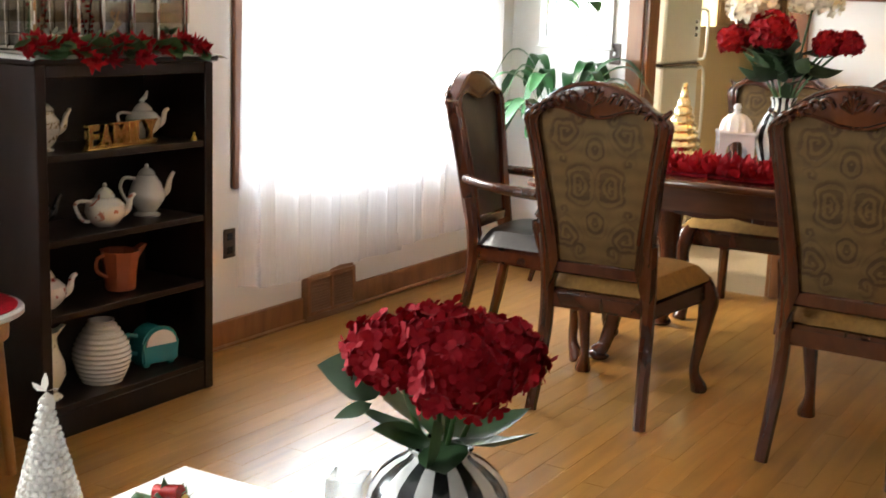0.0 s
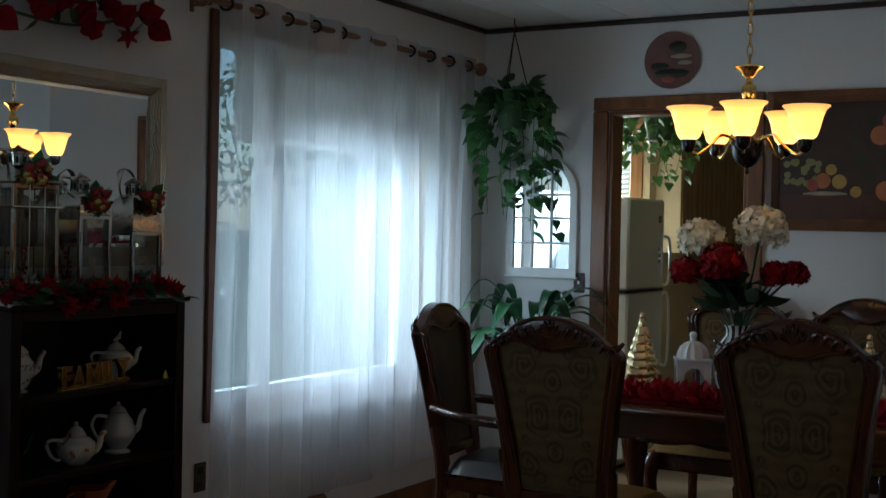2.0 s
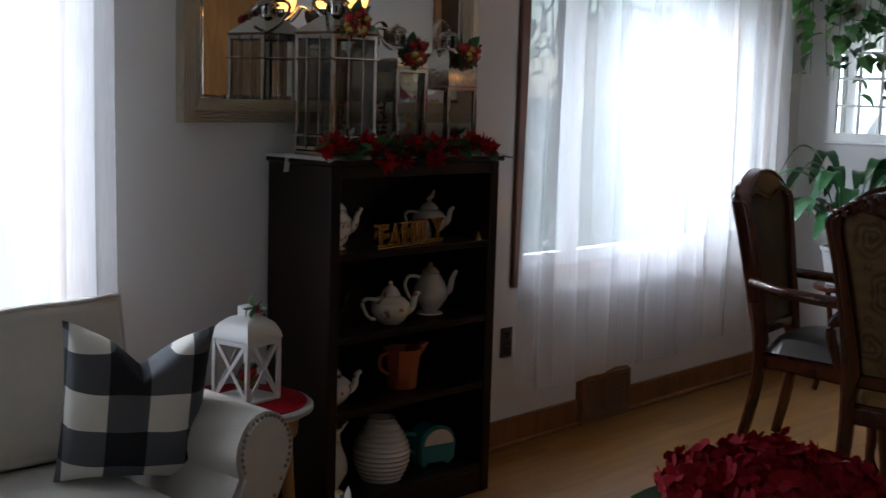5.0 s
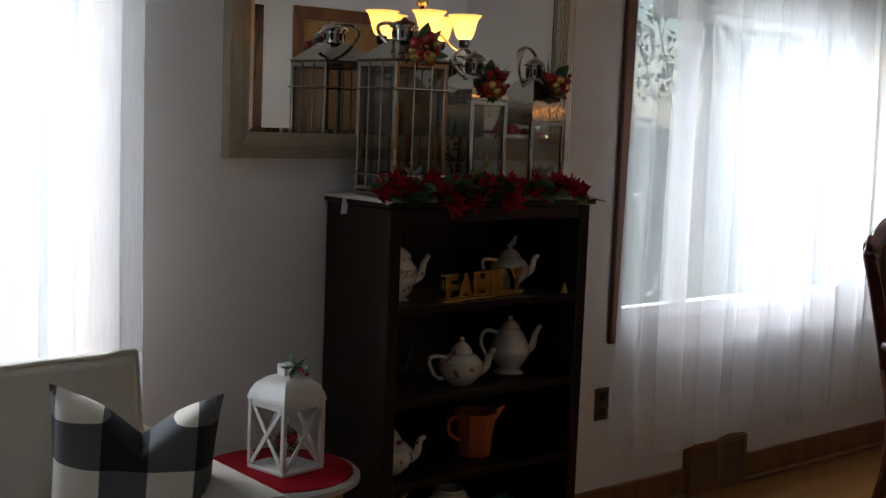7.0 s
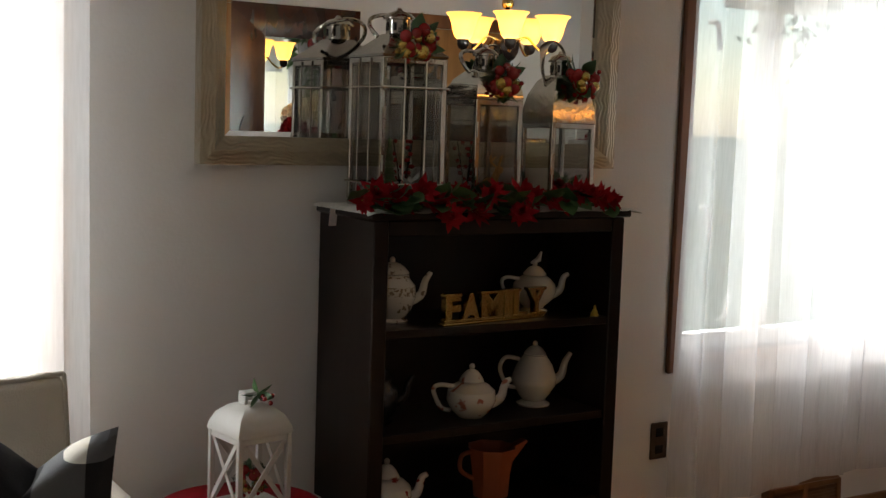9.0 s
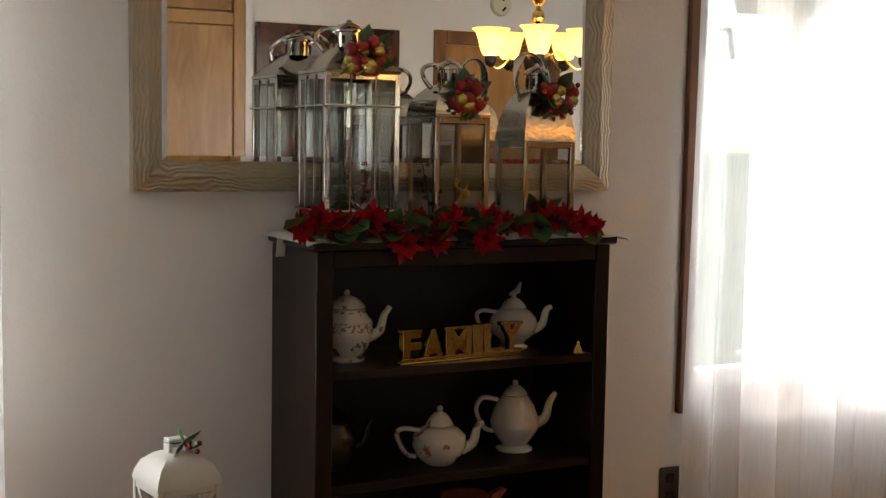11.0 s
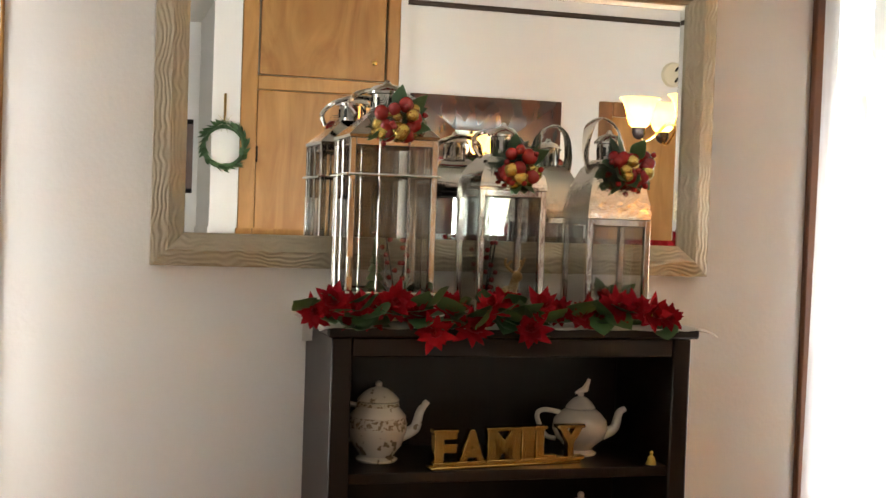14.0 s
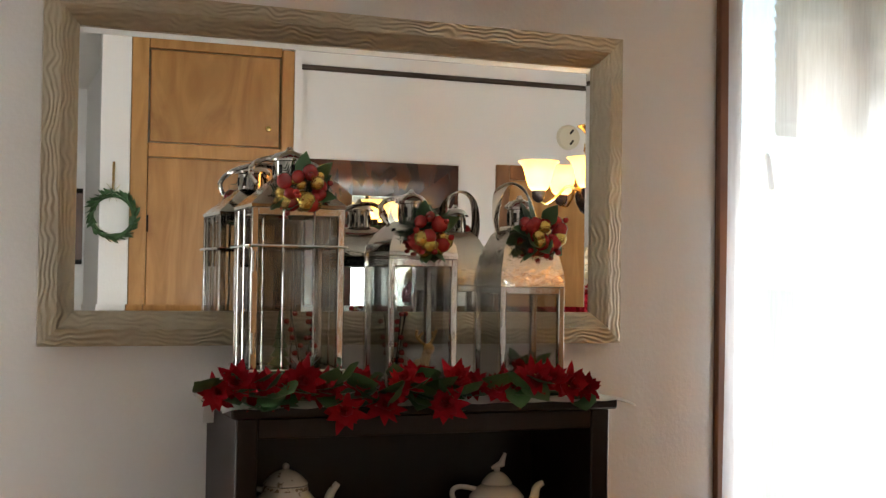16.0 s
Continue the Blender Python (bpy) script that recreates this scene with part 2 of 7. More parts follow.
def curve3(pts, n=8):
    """Points of a smooth line through the given ones."""
    pts = [Vector(p) for p in pts]
    out = []
    for i in range(len(pts) - 1):
        a, b, c, d = pts[max(i - 1, 0)], pts[i], pts[i + 1], pts[min(i + 2, len(pts) - 1)]
        for k in range(n):
            t = k / n
            out.append(0.5 * (2 * b + (c - a) * t + (2 * a - 5 * b + 4 * c - d) * t * t + (3 * b - a - 3 * c + d) * t ** 3))
    return out + [pts[-1]]


def prism(bm, outline, y0, y1, m=None):
    """A flat outline of (x, z), thick from y0 to y1."""
    a = [bm.verts.new((x, y0, z)) for x, z in outline]
    b = [bm.verts.new((x, y1, z)) for x, z in outline]
    n = len(a)
    bm.faces.new(a)
    bm.faces.new(list(reversed(b)))
    for i in range(n):
        bm.faces.new((a[(i + 1) % n], a[i], b[i], b[(i + 1) % n]))
    if m is not None:
        bmesh.ops.transform(bm, matrix=m, verts=a + b)
    return a + b


def mesh_of(bm, name, material, smooth=True):
    bmesh.ops.recalc_face_normals(bm, faces=bm.faces)
    me = bpy.data.meshes.new(name)
    bm.to_mesh(me)
    bm.free()
    me.materials.append(material)
    if smooth:
        me.polygons.foreach_set("use_smooth", [True] * len(me.polygons))
        me.set_sharp_from_angle(angle=radians(38))
    return me


def part(name, bm, material, parent=None, label="", m=None, smooth=True):
    ob = new(name, mesh_of(bm, name, material, smooth))
    ob.parent = parent
    if m is not None:
        ob.matrix_basis = m
    if label:
        tagged(ob, label)
    return ob


def share(name, me, parent, m):
    ob = new(name, me)
    ob.parent = parent
    ob.matrix_basis = m
    return ob


def thing(name, label, category, m=None, group="", kind=""):
    ob = new(name)
    ob.empty_display_size = 0.05
    if m is not None:
        ob.matrix_basis = m
    return tagged(ob, label, category, group, kind)


def boxpart(name, mtl, parent, a, b, bevel=0.004, label=""):
    bm = bm_new()
    box(bm, *a, *b, bevel=bevel)
    return part(name, bm, mtl, parent, label)


def structure(name, bm, mtl, label, category):
    return tagged(part(name, bm, mtl), label, category, kind="structure")


def recess(bm, x0, x1, y0, y1, z0, z1, holes, axis):
    """A wall slab from rectangles around its openings. axis 'x': wall across x, openings (y0, y1, z0, z1); 'y': openings (x0, x1, z0, z1)."""
    u0, u1 = (y0, y1) if axis == "x" else (x0, x1)
    us = sorted({u0, u1, *[h[0] for h in holes], *[h[1] for h in holes]})
    for a, b in zip(us, us[1:]):
        zs = [z0]
        for h in holes:
            if h[0] <= a and h[1] >= b:
                zs += [h[2], h[3]]
        zs.append(z1)
        for c, d in zip(zs[::2], zs[1::2]):
            if d - c > 1e-4:
                box(bm, *((x0, a, c, x1, b, d) if axis == "x" else (a, y0, c, b, y1, d)))
    bmesh.ops.remove_doubles(bm, verts=bm.verts, dist=1e-5)

# ---- the room ----
XW, YN, XE, YS, H = -3.60, 6.70, 0.0, -2.2, 2.625
WIN1 = (4.39, 6.33, 0.70, 2.27)
WIN2 = (0.62, 2.345, 0.70, 2.27)
window_light(XW - 0.42, 5.32, 1.32, 1.15, 1.0, 27)
window_light(XW - 0.30, 1.52, 1.36, 1.5, 1.2, 35, 0.2)

bm = bm_new()
recess(bm, XW - 0.16, XW, YS, YN + 0.14, 0, H + 0.1, [WIN1, WIN2], "x")
structure("wall_west", bm, WALL, "off-white painted plaster wall with two windows", "wall")
DOOR = (-2.82, -2.05, 0.0, 2.13)
bm = bm_new()
recess(bm, XW, 0.2, YN, YN + 0.14, 0, H + 0.1, [DOOR], "y")
structure("wall_north", bm, WALL, "off-white painted wall with an open kitchen doorway", "wall")
bm = bm_new()
box(bm, XE, 3.42, 0, XE + 0.14, YN, H + 0.1)
structure("wall_east", bm, WALL, "off-white painted wall opposite the windows", "wall")
bm = bm_new()
box(bm, 1.9, YS, 0, 2.04, 3.42, H + 0.1)
structure("wall_hall", bm, WALL, "off-white painted wall of the hall", "wall")
bm = bm_new()
box(bm, XE + 0.14, 3.28, 0, 1.9, 3.42, H + 0.1)
structure("wall_return", bm, WALL, "off-white painted wall beside the closet", "wall")
bm = bm_new()
box(bm, XW - 0.16, YS - 0.14, 0, 2.04, YS, H + 0.1)
structure("wall_south", bm, WALL, "off-white painted wall at the end of the living room", "wall")

# ceiling of pale strips, one mesh
bm = bm_new()
box(bm, XW - 0.16, YS - 0.14, H + 0.012, 2.04, YN + 0.14, H + 0.12)
k = 0
x = XW
while x < 2.0:
    box(bm, x + 0.0015, YS, H, min(x + 0.2985, 2.04), YN, H + 0.012, 0.002)
    x += 0.30
structure("ceiling", bm, CEIL, "off-white ceiling of long pale panels", "ceiling")

# dark moulding where walls and ceiling meet
for nm, a, b in (("trim", (XW, YS, H - 0.03), (XW + 0.022, YN, H - 0.002)), ("trim", (XW + 0.022, YN - 0.022, H - 0.03), (0, YN, H - 0.002)), ("trim", (-0.022, 4.17, H - 0.105), (0, YN - 0.022, H - 0.078))):
    bm = bm_new()
    box(bm, *a, *b, bevel=0.006)
    structure("trim", bm, DARKTRIM, "narrow dark wooden moulding under the ceiling", "moulding")


def baseboard(a, b, axis):
    bm = bm_new()
    if axis == "y":
        box(bm, XW, a, 0, XW + 0.016, b, 0.115, 0.004)
        box(bm, XW + 0.016, a, 0, XW + 0.034, b, 0.02, 0.007)
    else:
        box(bm, a, YN - 0.016, 0, b, YN, 0.115, 0.004)
        box(bm, a, YN - 0.034, 0, b, YN - 0.016, 0.02, 0.007)
    structure("baseboard", bm, TRIM, "stained wooden baseboard with a quarter round", "baseboard")


baseboard(YS, 4.80, "y")
baseboard(5.17, YN - 0.034, "y")
baseboard(XW + 0.034, -2.92, "x")
baseboard(-1.95, -0.01, "x")


def window(name, w, blind_to, label, side_wood):
    y0, y1, z0, z1 = w
    win = tagged(new(name), label, "window", kind="structure")
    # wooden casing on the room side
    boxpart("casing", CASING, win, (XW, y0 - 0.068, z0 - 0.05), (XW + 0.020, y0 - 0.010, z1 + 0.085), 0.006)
    boxpart("casing", side_wood, win, (XW, y1, z0 - 0.05), (XW + 0.022, y1 + 0.085, z1 + 0.085), 0.006)
    boxpart("casing", TRIM, win, (XW, y0 - 0.009, z1), (XW + 0.022, y1, z1 + 0.085), 0.006)
    boxpart("sill", TRIM, win, (XW - 0.06, y0, z0 - 0.03), (XW + 0.035, y1, z0), 0.006)
    xf = XW - 0.10
    boxpart("window_frame", VINYL, win, (xf, y0, z0), (xf + 0.05, y0 + 0.05, z1))
    boxpart("window_frame", VINYL, win, (xf, y1 - 0.05, z0), (xf + 0.05, y1, z1))
    boxpart("window_frame", VINYL, win, (xf, y0 + 0.05, z0), (xf + 0.05, y1 - 0.05, z0 + 0.06))
    boxpart("window_frame", VINYL, win, (xf, y0 + 0.05, z1 - 0.05), (xf + 0.05, y1 - 0.05, z1))
    cuts = (y0 + 0.05, y0 + 0.40, y1 - 0.40, y1 - 0.05)
    for c in cuts[1:3]:
        boxpart("mullion", VINYL, win, (xf - 0.005, c - 0.035, z0 + 0.06), (xf + 0.055, c + 0.035, z1 - 0.05))
    for a, b in ((cuts[0], cuts[1] - 0.035), (cuts[1] + 0.035, cuts[2] - 0.035), (cuts[2] + 0.035, cuts[3])):
        bm = bm_new()
        box(bm, xf + 0.02, a, z0 + 0.06, xf + 0.026, b, z1 - 0.05)
        ob = part("pane", bm, PANE, win, "clear window pane")
        ob.visible_shadow = False
    for a in (cuts[0] + 0.16, cuts[2] + 0.16):
        bm = bm_new()
        tube(bm, curve3([(xf + 0.05, a, z0 + 0.10), (xf + 0.075, a, z0 + 0.12), (xf + 0.075, a + 0.02, z0 + 0.19)]), 0.008, 8)
        part("latch", bm, VINYL, win)
    for hz in (0.42, 1.02):
        bm = bm_new()
        tube(bm, curve3([(xf + 0.05, y0 + 0.10, z0 + hz + 0.06), (xf + 0.085, y0 + 0.10, z0 + hz + 0.05), (xf + 0.085, y0 + 0.115, z0 + hz - 0.03)]), 0.009, 8)
        part("latch", bm, VINYL, win)
    z = z1 - 0.05
    while z > blind_to:
        bm = bm_new()
        box(bm, -0.020, y0 + 0.13, -0.0012, 0.020, y1 - 0.13, 0.0012)
        bmesh.ops.transform(bm, matrix=pose(XW - 0.025, 0, z, 0, 66, 0), verts=bm.verts)
        part("blind_slat", bm, SLAT, win)
        z -= 0.034
    return win


window("window_1", WIN1, 1.84, "wide casement window with a white frame, dark wooden casing and raised blind", TRIM)
window("window_2", WIN2, 1.84, "casement window with a white frame and raised blind behind the sofa", HONEY)
t = thing("curtain_hook", "small grey metal tieback hook on the window casing", "hook", Matrix.Translation((XW + 0.022, 2.412, 1.43)))
bm = bm_new()
lathe(bm, [(0.016, 0.0), (0.015, 0.004), (0.006, 0.006), (0.005, 0.03), (0.011, 0.036), (0.009, 0.044), (0.002, 0.046)], 14, pose(0, 0, 0, 0, 90, 0))
part("knob", bm, STEEL, t)
bm = bm_new()
tube(bm, curve3([(0.03, 0, 0), (0.034, -0.012, 0.004), (0.03, -0.024, 0.0)], 4), 0.003, 6)
part("loop", bm, STEEL, t)

# kitchen doorway casing
dw = tagged(new("door_1"), "open kitchen doorway cased in stained wood", "doorway", kind="structure")
for a, b in ((-2.91, -2.82), (-2.05, -1.965)):
    boxpart("casing", TRIM, dw, (a, YN - 0.024, 0), (b, YN, 2.13), 0.008)
boxpart("casing", TRIM, dw, (-2.91, YN - 0.024, 2.13), (-1.965, YN, 2.205), 0.008)
boxpart("jamb", TRIM, dw, (-2.82, YN, 0), (-2.797, YN + 0.14, 2.13))
boxpart("jamb", TRIM, dw, (-2.073, YN, 0), (-2.05, YN + 0.14, 2.13))
boxpart("head_jamb", TRIM, dw, (-2.797, YN, 2.107), (-2.073, YN + 0.14, 2.13))

# the garden outside
bm = bm_new()
box(bm, -400, -300, -0.75, 300, 400, -0.55)
structure("ground", bm, mat("lawn", (0.06, 0.11, 0.03), 0.9, vary=0.4, scale=0.6, bump=0.5), "mown green lawn outside the windows", "lawn")


def garden_tree(x, y, h, seed):
    """Trunk, a few limbs and a loose crown of small leaves."""
    rnd = random.Random(seed)
    t = thing("garden_tree", "leafy green tree outside the window", "tree", Matrix.Translation((x, y, -0.55)), "garden trees")
    bm = bm_new()
    tube(bm, curve3([(0, 0, 0), (0.05, 0.04, h * 0.3), (-0.03, 0.0, h * 0.6), (0.02, 0.05, h * 0.9)], 5), [float(r) for r in np.linspace(0.14, 0.03, 16)], 10)
    part("trunk", bm, DARKTRIM, t)
    crown = bm_new()
    for i in range(16):
        a, hh, r = rnd.uniform(0, 6.28), rnd.uniform(0.28, 0.95) * h, rnd.uniform(0.6, 1.5)
        tip = Vector((r * math.cos(a), r * math.sin(a), hh + 0.25))
        bm = bm_new()
        tube(bm, [(0, 0, hh - 0.35), tuple(tip * 0.6 + Vector((0, 0, 0.1))), tuple(tip)], [0.035, 0.02, 0.008], 6)
        part("limb", bm, DARKTRIM, t)
        for k in range(90):
            d = Vector((rnd.gauss(0, 1), rnd.gauss(0, 1), rnd.gauss(0, 0.7)))
            p = tip + d * 0.34
            m = Matrix.Translation(p) @ Euler((rnd.uniform(0, 6), rnd.uniform(0, 6), rnd.uniform(0, 6))).to_matrix().to_4x4()
            s = rnd.uniform(0.06, 0.12)
            q = [crown.verts.new(m @ Vector(v)) for v in ((0, 0, 0), (s, 0.45 * s, 0.05), (2 * s, 0, 0), (s, -0.45 * s, 0.05))]
            crown.faces.new(q)
    tagged(part("crown", crown, POTHOS, t), kind="stuff")


garden_tree(-14.0, 18.2, 6.4, 1)
garden_tree(-15.5, 22.5, 7.0, 2)

# ---- curtains ----
def tuck(u, edge):
    """The side of a panel is drawn back to the wall."""
    return 0.052 * max(0.0, 1 - u / 0.10) ** 1.5 if edge else 0.0


def curtain(y0, y1, z0, z1, folds, label, seed, off=0.0, edge=False):
    """A gathered voile panel hung on rings, with folds that wander a little."""
    rnd = random.Random(seed)
    c = thing("curtain", label, "curtain", group="window curtains")
    bm = bm_new()
    nu, nv = folds * 28, 14
    ph = [rnd.uniform(-0.5, 0.5) for _ in range(folds + 2)]
    am = [rnd.uniform(0.55, 1.25) for _ in range(folds + 2)]
    grid = []
    for i in range(nu + 1):
        u = i / nu
        k = u * folds
        j = int(min(k, folds - 1))
        f = k - j
        pj = ph[j] * (1 - f) + ph[j + 1] * f
        aj = am[j] * (1 - f) + am[j + 1] * f
        col = []
        for v in range(nv + 1):
            t = v / nv
            z = z1 + (z0 - z1) * t + (0.012 * math.sin(7 * u + seed) if v == nv else 0)
            a = 0.024 * aj * (1 - 0.35 * t)
            s = math.sin(2 * math.pi * k + pj * (0.4 + 1.6 * t))
            x = XW + 0.11 - tuck(u, edge) + a * s * (1 - 10 * tuck(u, edge)) + 0.008 * math.sin(5 * t + 9 * u)
            y = y0 + (y1 - y0) * u + 0.026 * aj * math.sin(4 * math.pi * k + pj) * (0.55 + 0.45 * t)
            col.append(bm.verts.new((x, y, z)))
        grid.append(col)
    for a, b in zip(grid, grid[1:]):
        for v in range(nv):
            bm.faces.new((a[v], b[v], b[v + 1], a[v + 1]))
    part("panel", bm, SHEER, c, m=Matrix.Translation((off, 0, 0)))
    # doubled header band and bottom hem
    for za, zb in ((z1 - 0.09, z1), (z0, z0 + 0.09)):
        bm = bm_new()
        cols = []
        for i in range(0, nu + 1):
            g = grid_points(y0, y1, i / nu, folds, ph, am, (z1 - (za + zb) / 2) / (z1 - z0), edge)
            cols.append((bm.verts.new((g[0] + 0.003, g[1], za + 0.003)), bm.verts.new((g[0] + 0.003, g[1], zb - 0.003))))
        for a, b in zip(cols, cols[1:]):
            bm.faces.new((a[0], b[0], b[1], a[1]))
        part("hem", bm, SHEER, c, m=Matrix.Translation((off, 0, 0)))
    return c


def grid_points(y0, y1, u, folds, ph, am, t, edge):
    k = u * folds
    j = int(min(k, folds - 1))
    f = k - j
    pj = ph[j] * (1 - f) + ph[j + 1] * f
    aj = am[j] * (1 - f) + am[j + 1] * f
    s = math.sin(2 * math.pi * k + pj * (0.4 + 1.6 * t))
    return (XW + 0.11 - tuck(u, edge) + 0.024 * aj * (1 - 0.35 * t) * s * (1 - 10 * tuck(u, edge)) + 0.008 * math.sin(5 * t + 9 * u), y0 + (y1 - y0) * u + 0.026 * aj * math.sin(4 * math.pi * k + pj) * (0.55 + 0.45 * t))


RODWOOD = wood("turned_rod_wood", (0.12, 0.045, 0.018), (0.30, 0.14, 0.06), 0.4, (14, 3, 14))


def rod(y0, y1, z, rings, label, off=0.0):
    r = thing("curtain_rod", label, "curtain rod")
    x = XW + 0.11 + off
    bm = bm_new()
    tube(bm, [(x, y0, z), (x, y1, z)], 0.014, 14)
    part("pole", bm, RODWOOD, r)
    for y, s in ((y0, -1), (y1, 1)):
        bm = bm_new()
        lathe(bm, [(0.016, 0), (0.02, 0.006), (0.014, 0.014), (0.03, 0.028), (0.038, 0.045), (0.033, 0.064), (0.015, 0.076), (0.003, 0.08)], 18, Matrix.Translation((x, y, z)) @ pose(0, 0, 0, -90 * s, 0, 0))
        part("finial", bm, RODWOOD, r)
        bm = bm_new()
        box(bm, XW, y - 0.012 * s - 0.01, z - 0.04, XW + 0.012, y - 0.012 * s + 0.01, z + 0.03, 0.003)
        box(bm, XW + 0.01, y - 0.012 * s - 0.006, z - 0.02, x, y - 0.012 * s + 0.006, z - 0.012, 0.002)
        part("bracket", bm, RODWOOD, r)
    for i in range(rings):
        y = y0 + 0.10 + (y1 - y0 - 0.2) * i / (rings - 1)
        bm = bm_new()
        pts = [(x + 0.026 * math.sin(a), y + 0.010 * math.sin(a), z + 0.026 * math.cos(a)) for a in np.linspace(0, 2 * math.pi, 19)]
        tube(bm, pts, 0.006, 8)
        part("grommet", bm, GUN, r)


curtain(4.325, 5.46, 0.25, 2.41, 5, "white sheer voile curtain hanging over the wide window", 3, edge=True)
curtain(5.24, 6.37, 0.27, 2.41, 5, "white sheer voile curtain hanging over the wide window", 5)
rod(4.20, 6.40, 2.36, 11, "stained wooden curtain rod with round finials and dark rings")
curtain(0.55, 1.62, 0.36, 2.41, 5, "white sheer voile curtain hanging behind the sofa", 8, 0.045)
curtain(1.40, 2.43, 0.36, 2.41, 5, "white sheer voile curtain hanging behind the sofa", 11, 0.045)
rod(0.45, 2.55, 2.36, 14, "stained wooden curtain rod above the sofa", 0.045)

# ---- bookcase ----
BX0, BX1, BY0, BY1 = XW + 0.015, -3.285, 3.075, 3.862
bc = thing("bookcase", "tall dark espresso bookcase with four open shelves", "bookcase", Matrix.Translation(((BX0 + BX1) / 2, (BY0 + BY1) / 2, 0)))
ox, oy = (BX0 + BX1) / 2, (BY0 + BY1) / 2
hx, hy = (BX1 - BX0) / 2, (BY1 - BY0) / 2
boxpart("side_panel", ESPRESSO, bc, (-hx, -hy, 0), (hx, -hy + 0.042, 1.185), 0.003)
boxpart("side_panel", ESPRESSO, bc, (-hx, hy - 0.042, 0), (hx, hy, 1.185), 0.003)
boxpart("top", ESPRESSO, bc, (-hx, -hy - 0.012, 1.186), (hx + 0.015, hy + 0.012, 1.208), 0.004)
boxpart("back_panel", ESPRESSO, bc, (-hx, -hy + 0.042, 0.02), (-hx + 0.008, hy - 0.042, 1.18), 0.0)
boxpart("top_rail", ESPRESSO, bc, (hx - 0.022, -hy + 0.042, 1.145), (hx - 0.002, hy - 0.042, 1.185), 0.003)
boxpart("plinth", ESPRESSO, bc, (hx - 0.025, -hy + 0.042, 0), (hx - 0.004, hy - 0.042, 0.085), 0.003)
SHELF = [0.105, 0.405, 0.645, 0.91]
for z in SHELF:
    boxpart("shelf", ESPRESSO, bc, (-hx + 0.009, -hy + 0.043, z - 0.022), (hx - 0.006, hy - 0.043, z), 0.002)


# ---- teapots and jugs ----
def floral(name, base, spot, amount=0.60, scale=26):
    m = mat(name, base, 0.18, vary=0.04, scale=14, bump=0.03, coat=0.5)
    nt = m.node_tree
    p = nt.nodes["Principled BSDF"]
    old = p.inputs["Base Color"].links[0].from_socket
    n, r, mx, tc = nt.nodes.new("ShaderNodeTexNoise"), nt.nodes.new("ShaderNodeValToRGB"), nt.nodes.new("ShaderNodeMixRGB"), nt.nodes.new("ShaderNodeTexCoord")
    n.inputs["Scale"].default_value, n.inputs["Detail"].default_value = scale, 2
    r.color_ramp.elements[0].position, r.color_ramp.elements[1].position = amount, amount + 0.05
    nt.links.new(tc.outputs["Object"], n.inputs["Vector"])
    nt.links.new(n.outputs["Fac"], r.inputs["Fac"])
    nt.links.new(r.outputs["Color"], mx.inputs["Fac"])
    nt.links.new(old, mx.inputs["Color1"])
    mx.inputs["Color2"].default_value = (*spot, 1)
    nt.links.new(mx.outputs["Color"], p.inputs["Base Color"])
    return m


ROSEPOT = floral("rose_painted_china", (0.60, 0.56, 0.49), (0.40, 0.15, 0.10), 0.60, 30)
BLUEPOT = floral("grey_scroll_china", (0.60, 0.57, 0.50), (0.22, 0.17, 0.11), 0.60, 46)
REDPOT = floral("red_flower_china", (0.70, 0.67, 0.62), (0.33, 0.04, 0.04), 0.60, 34)
TEAL = mat("teal_glaze", (0.02, 0.20, 0.21), 0.25, vary=0.1, bump=0.03, coat=0.4)
TERRA = mat("orange_terracotta", (0.42, 0.10, 0.04), 0.5, vary=0.12, scale=12, bump=0.15)


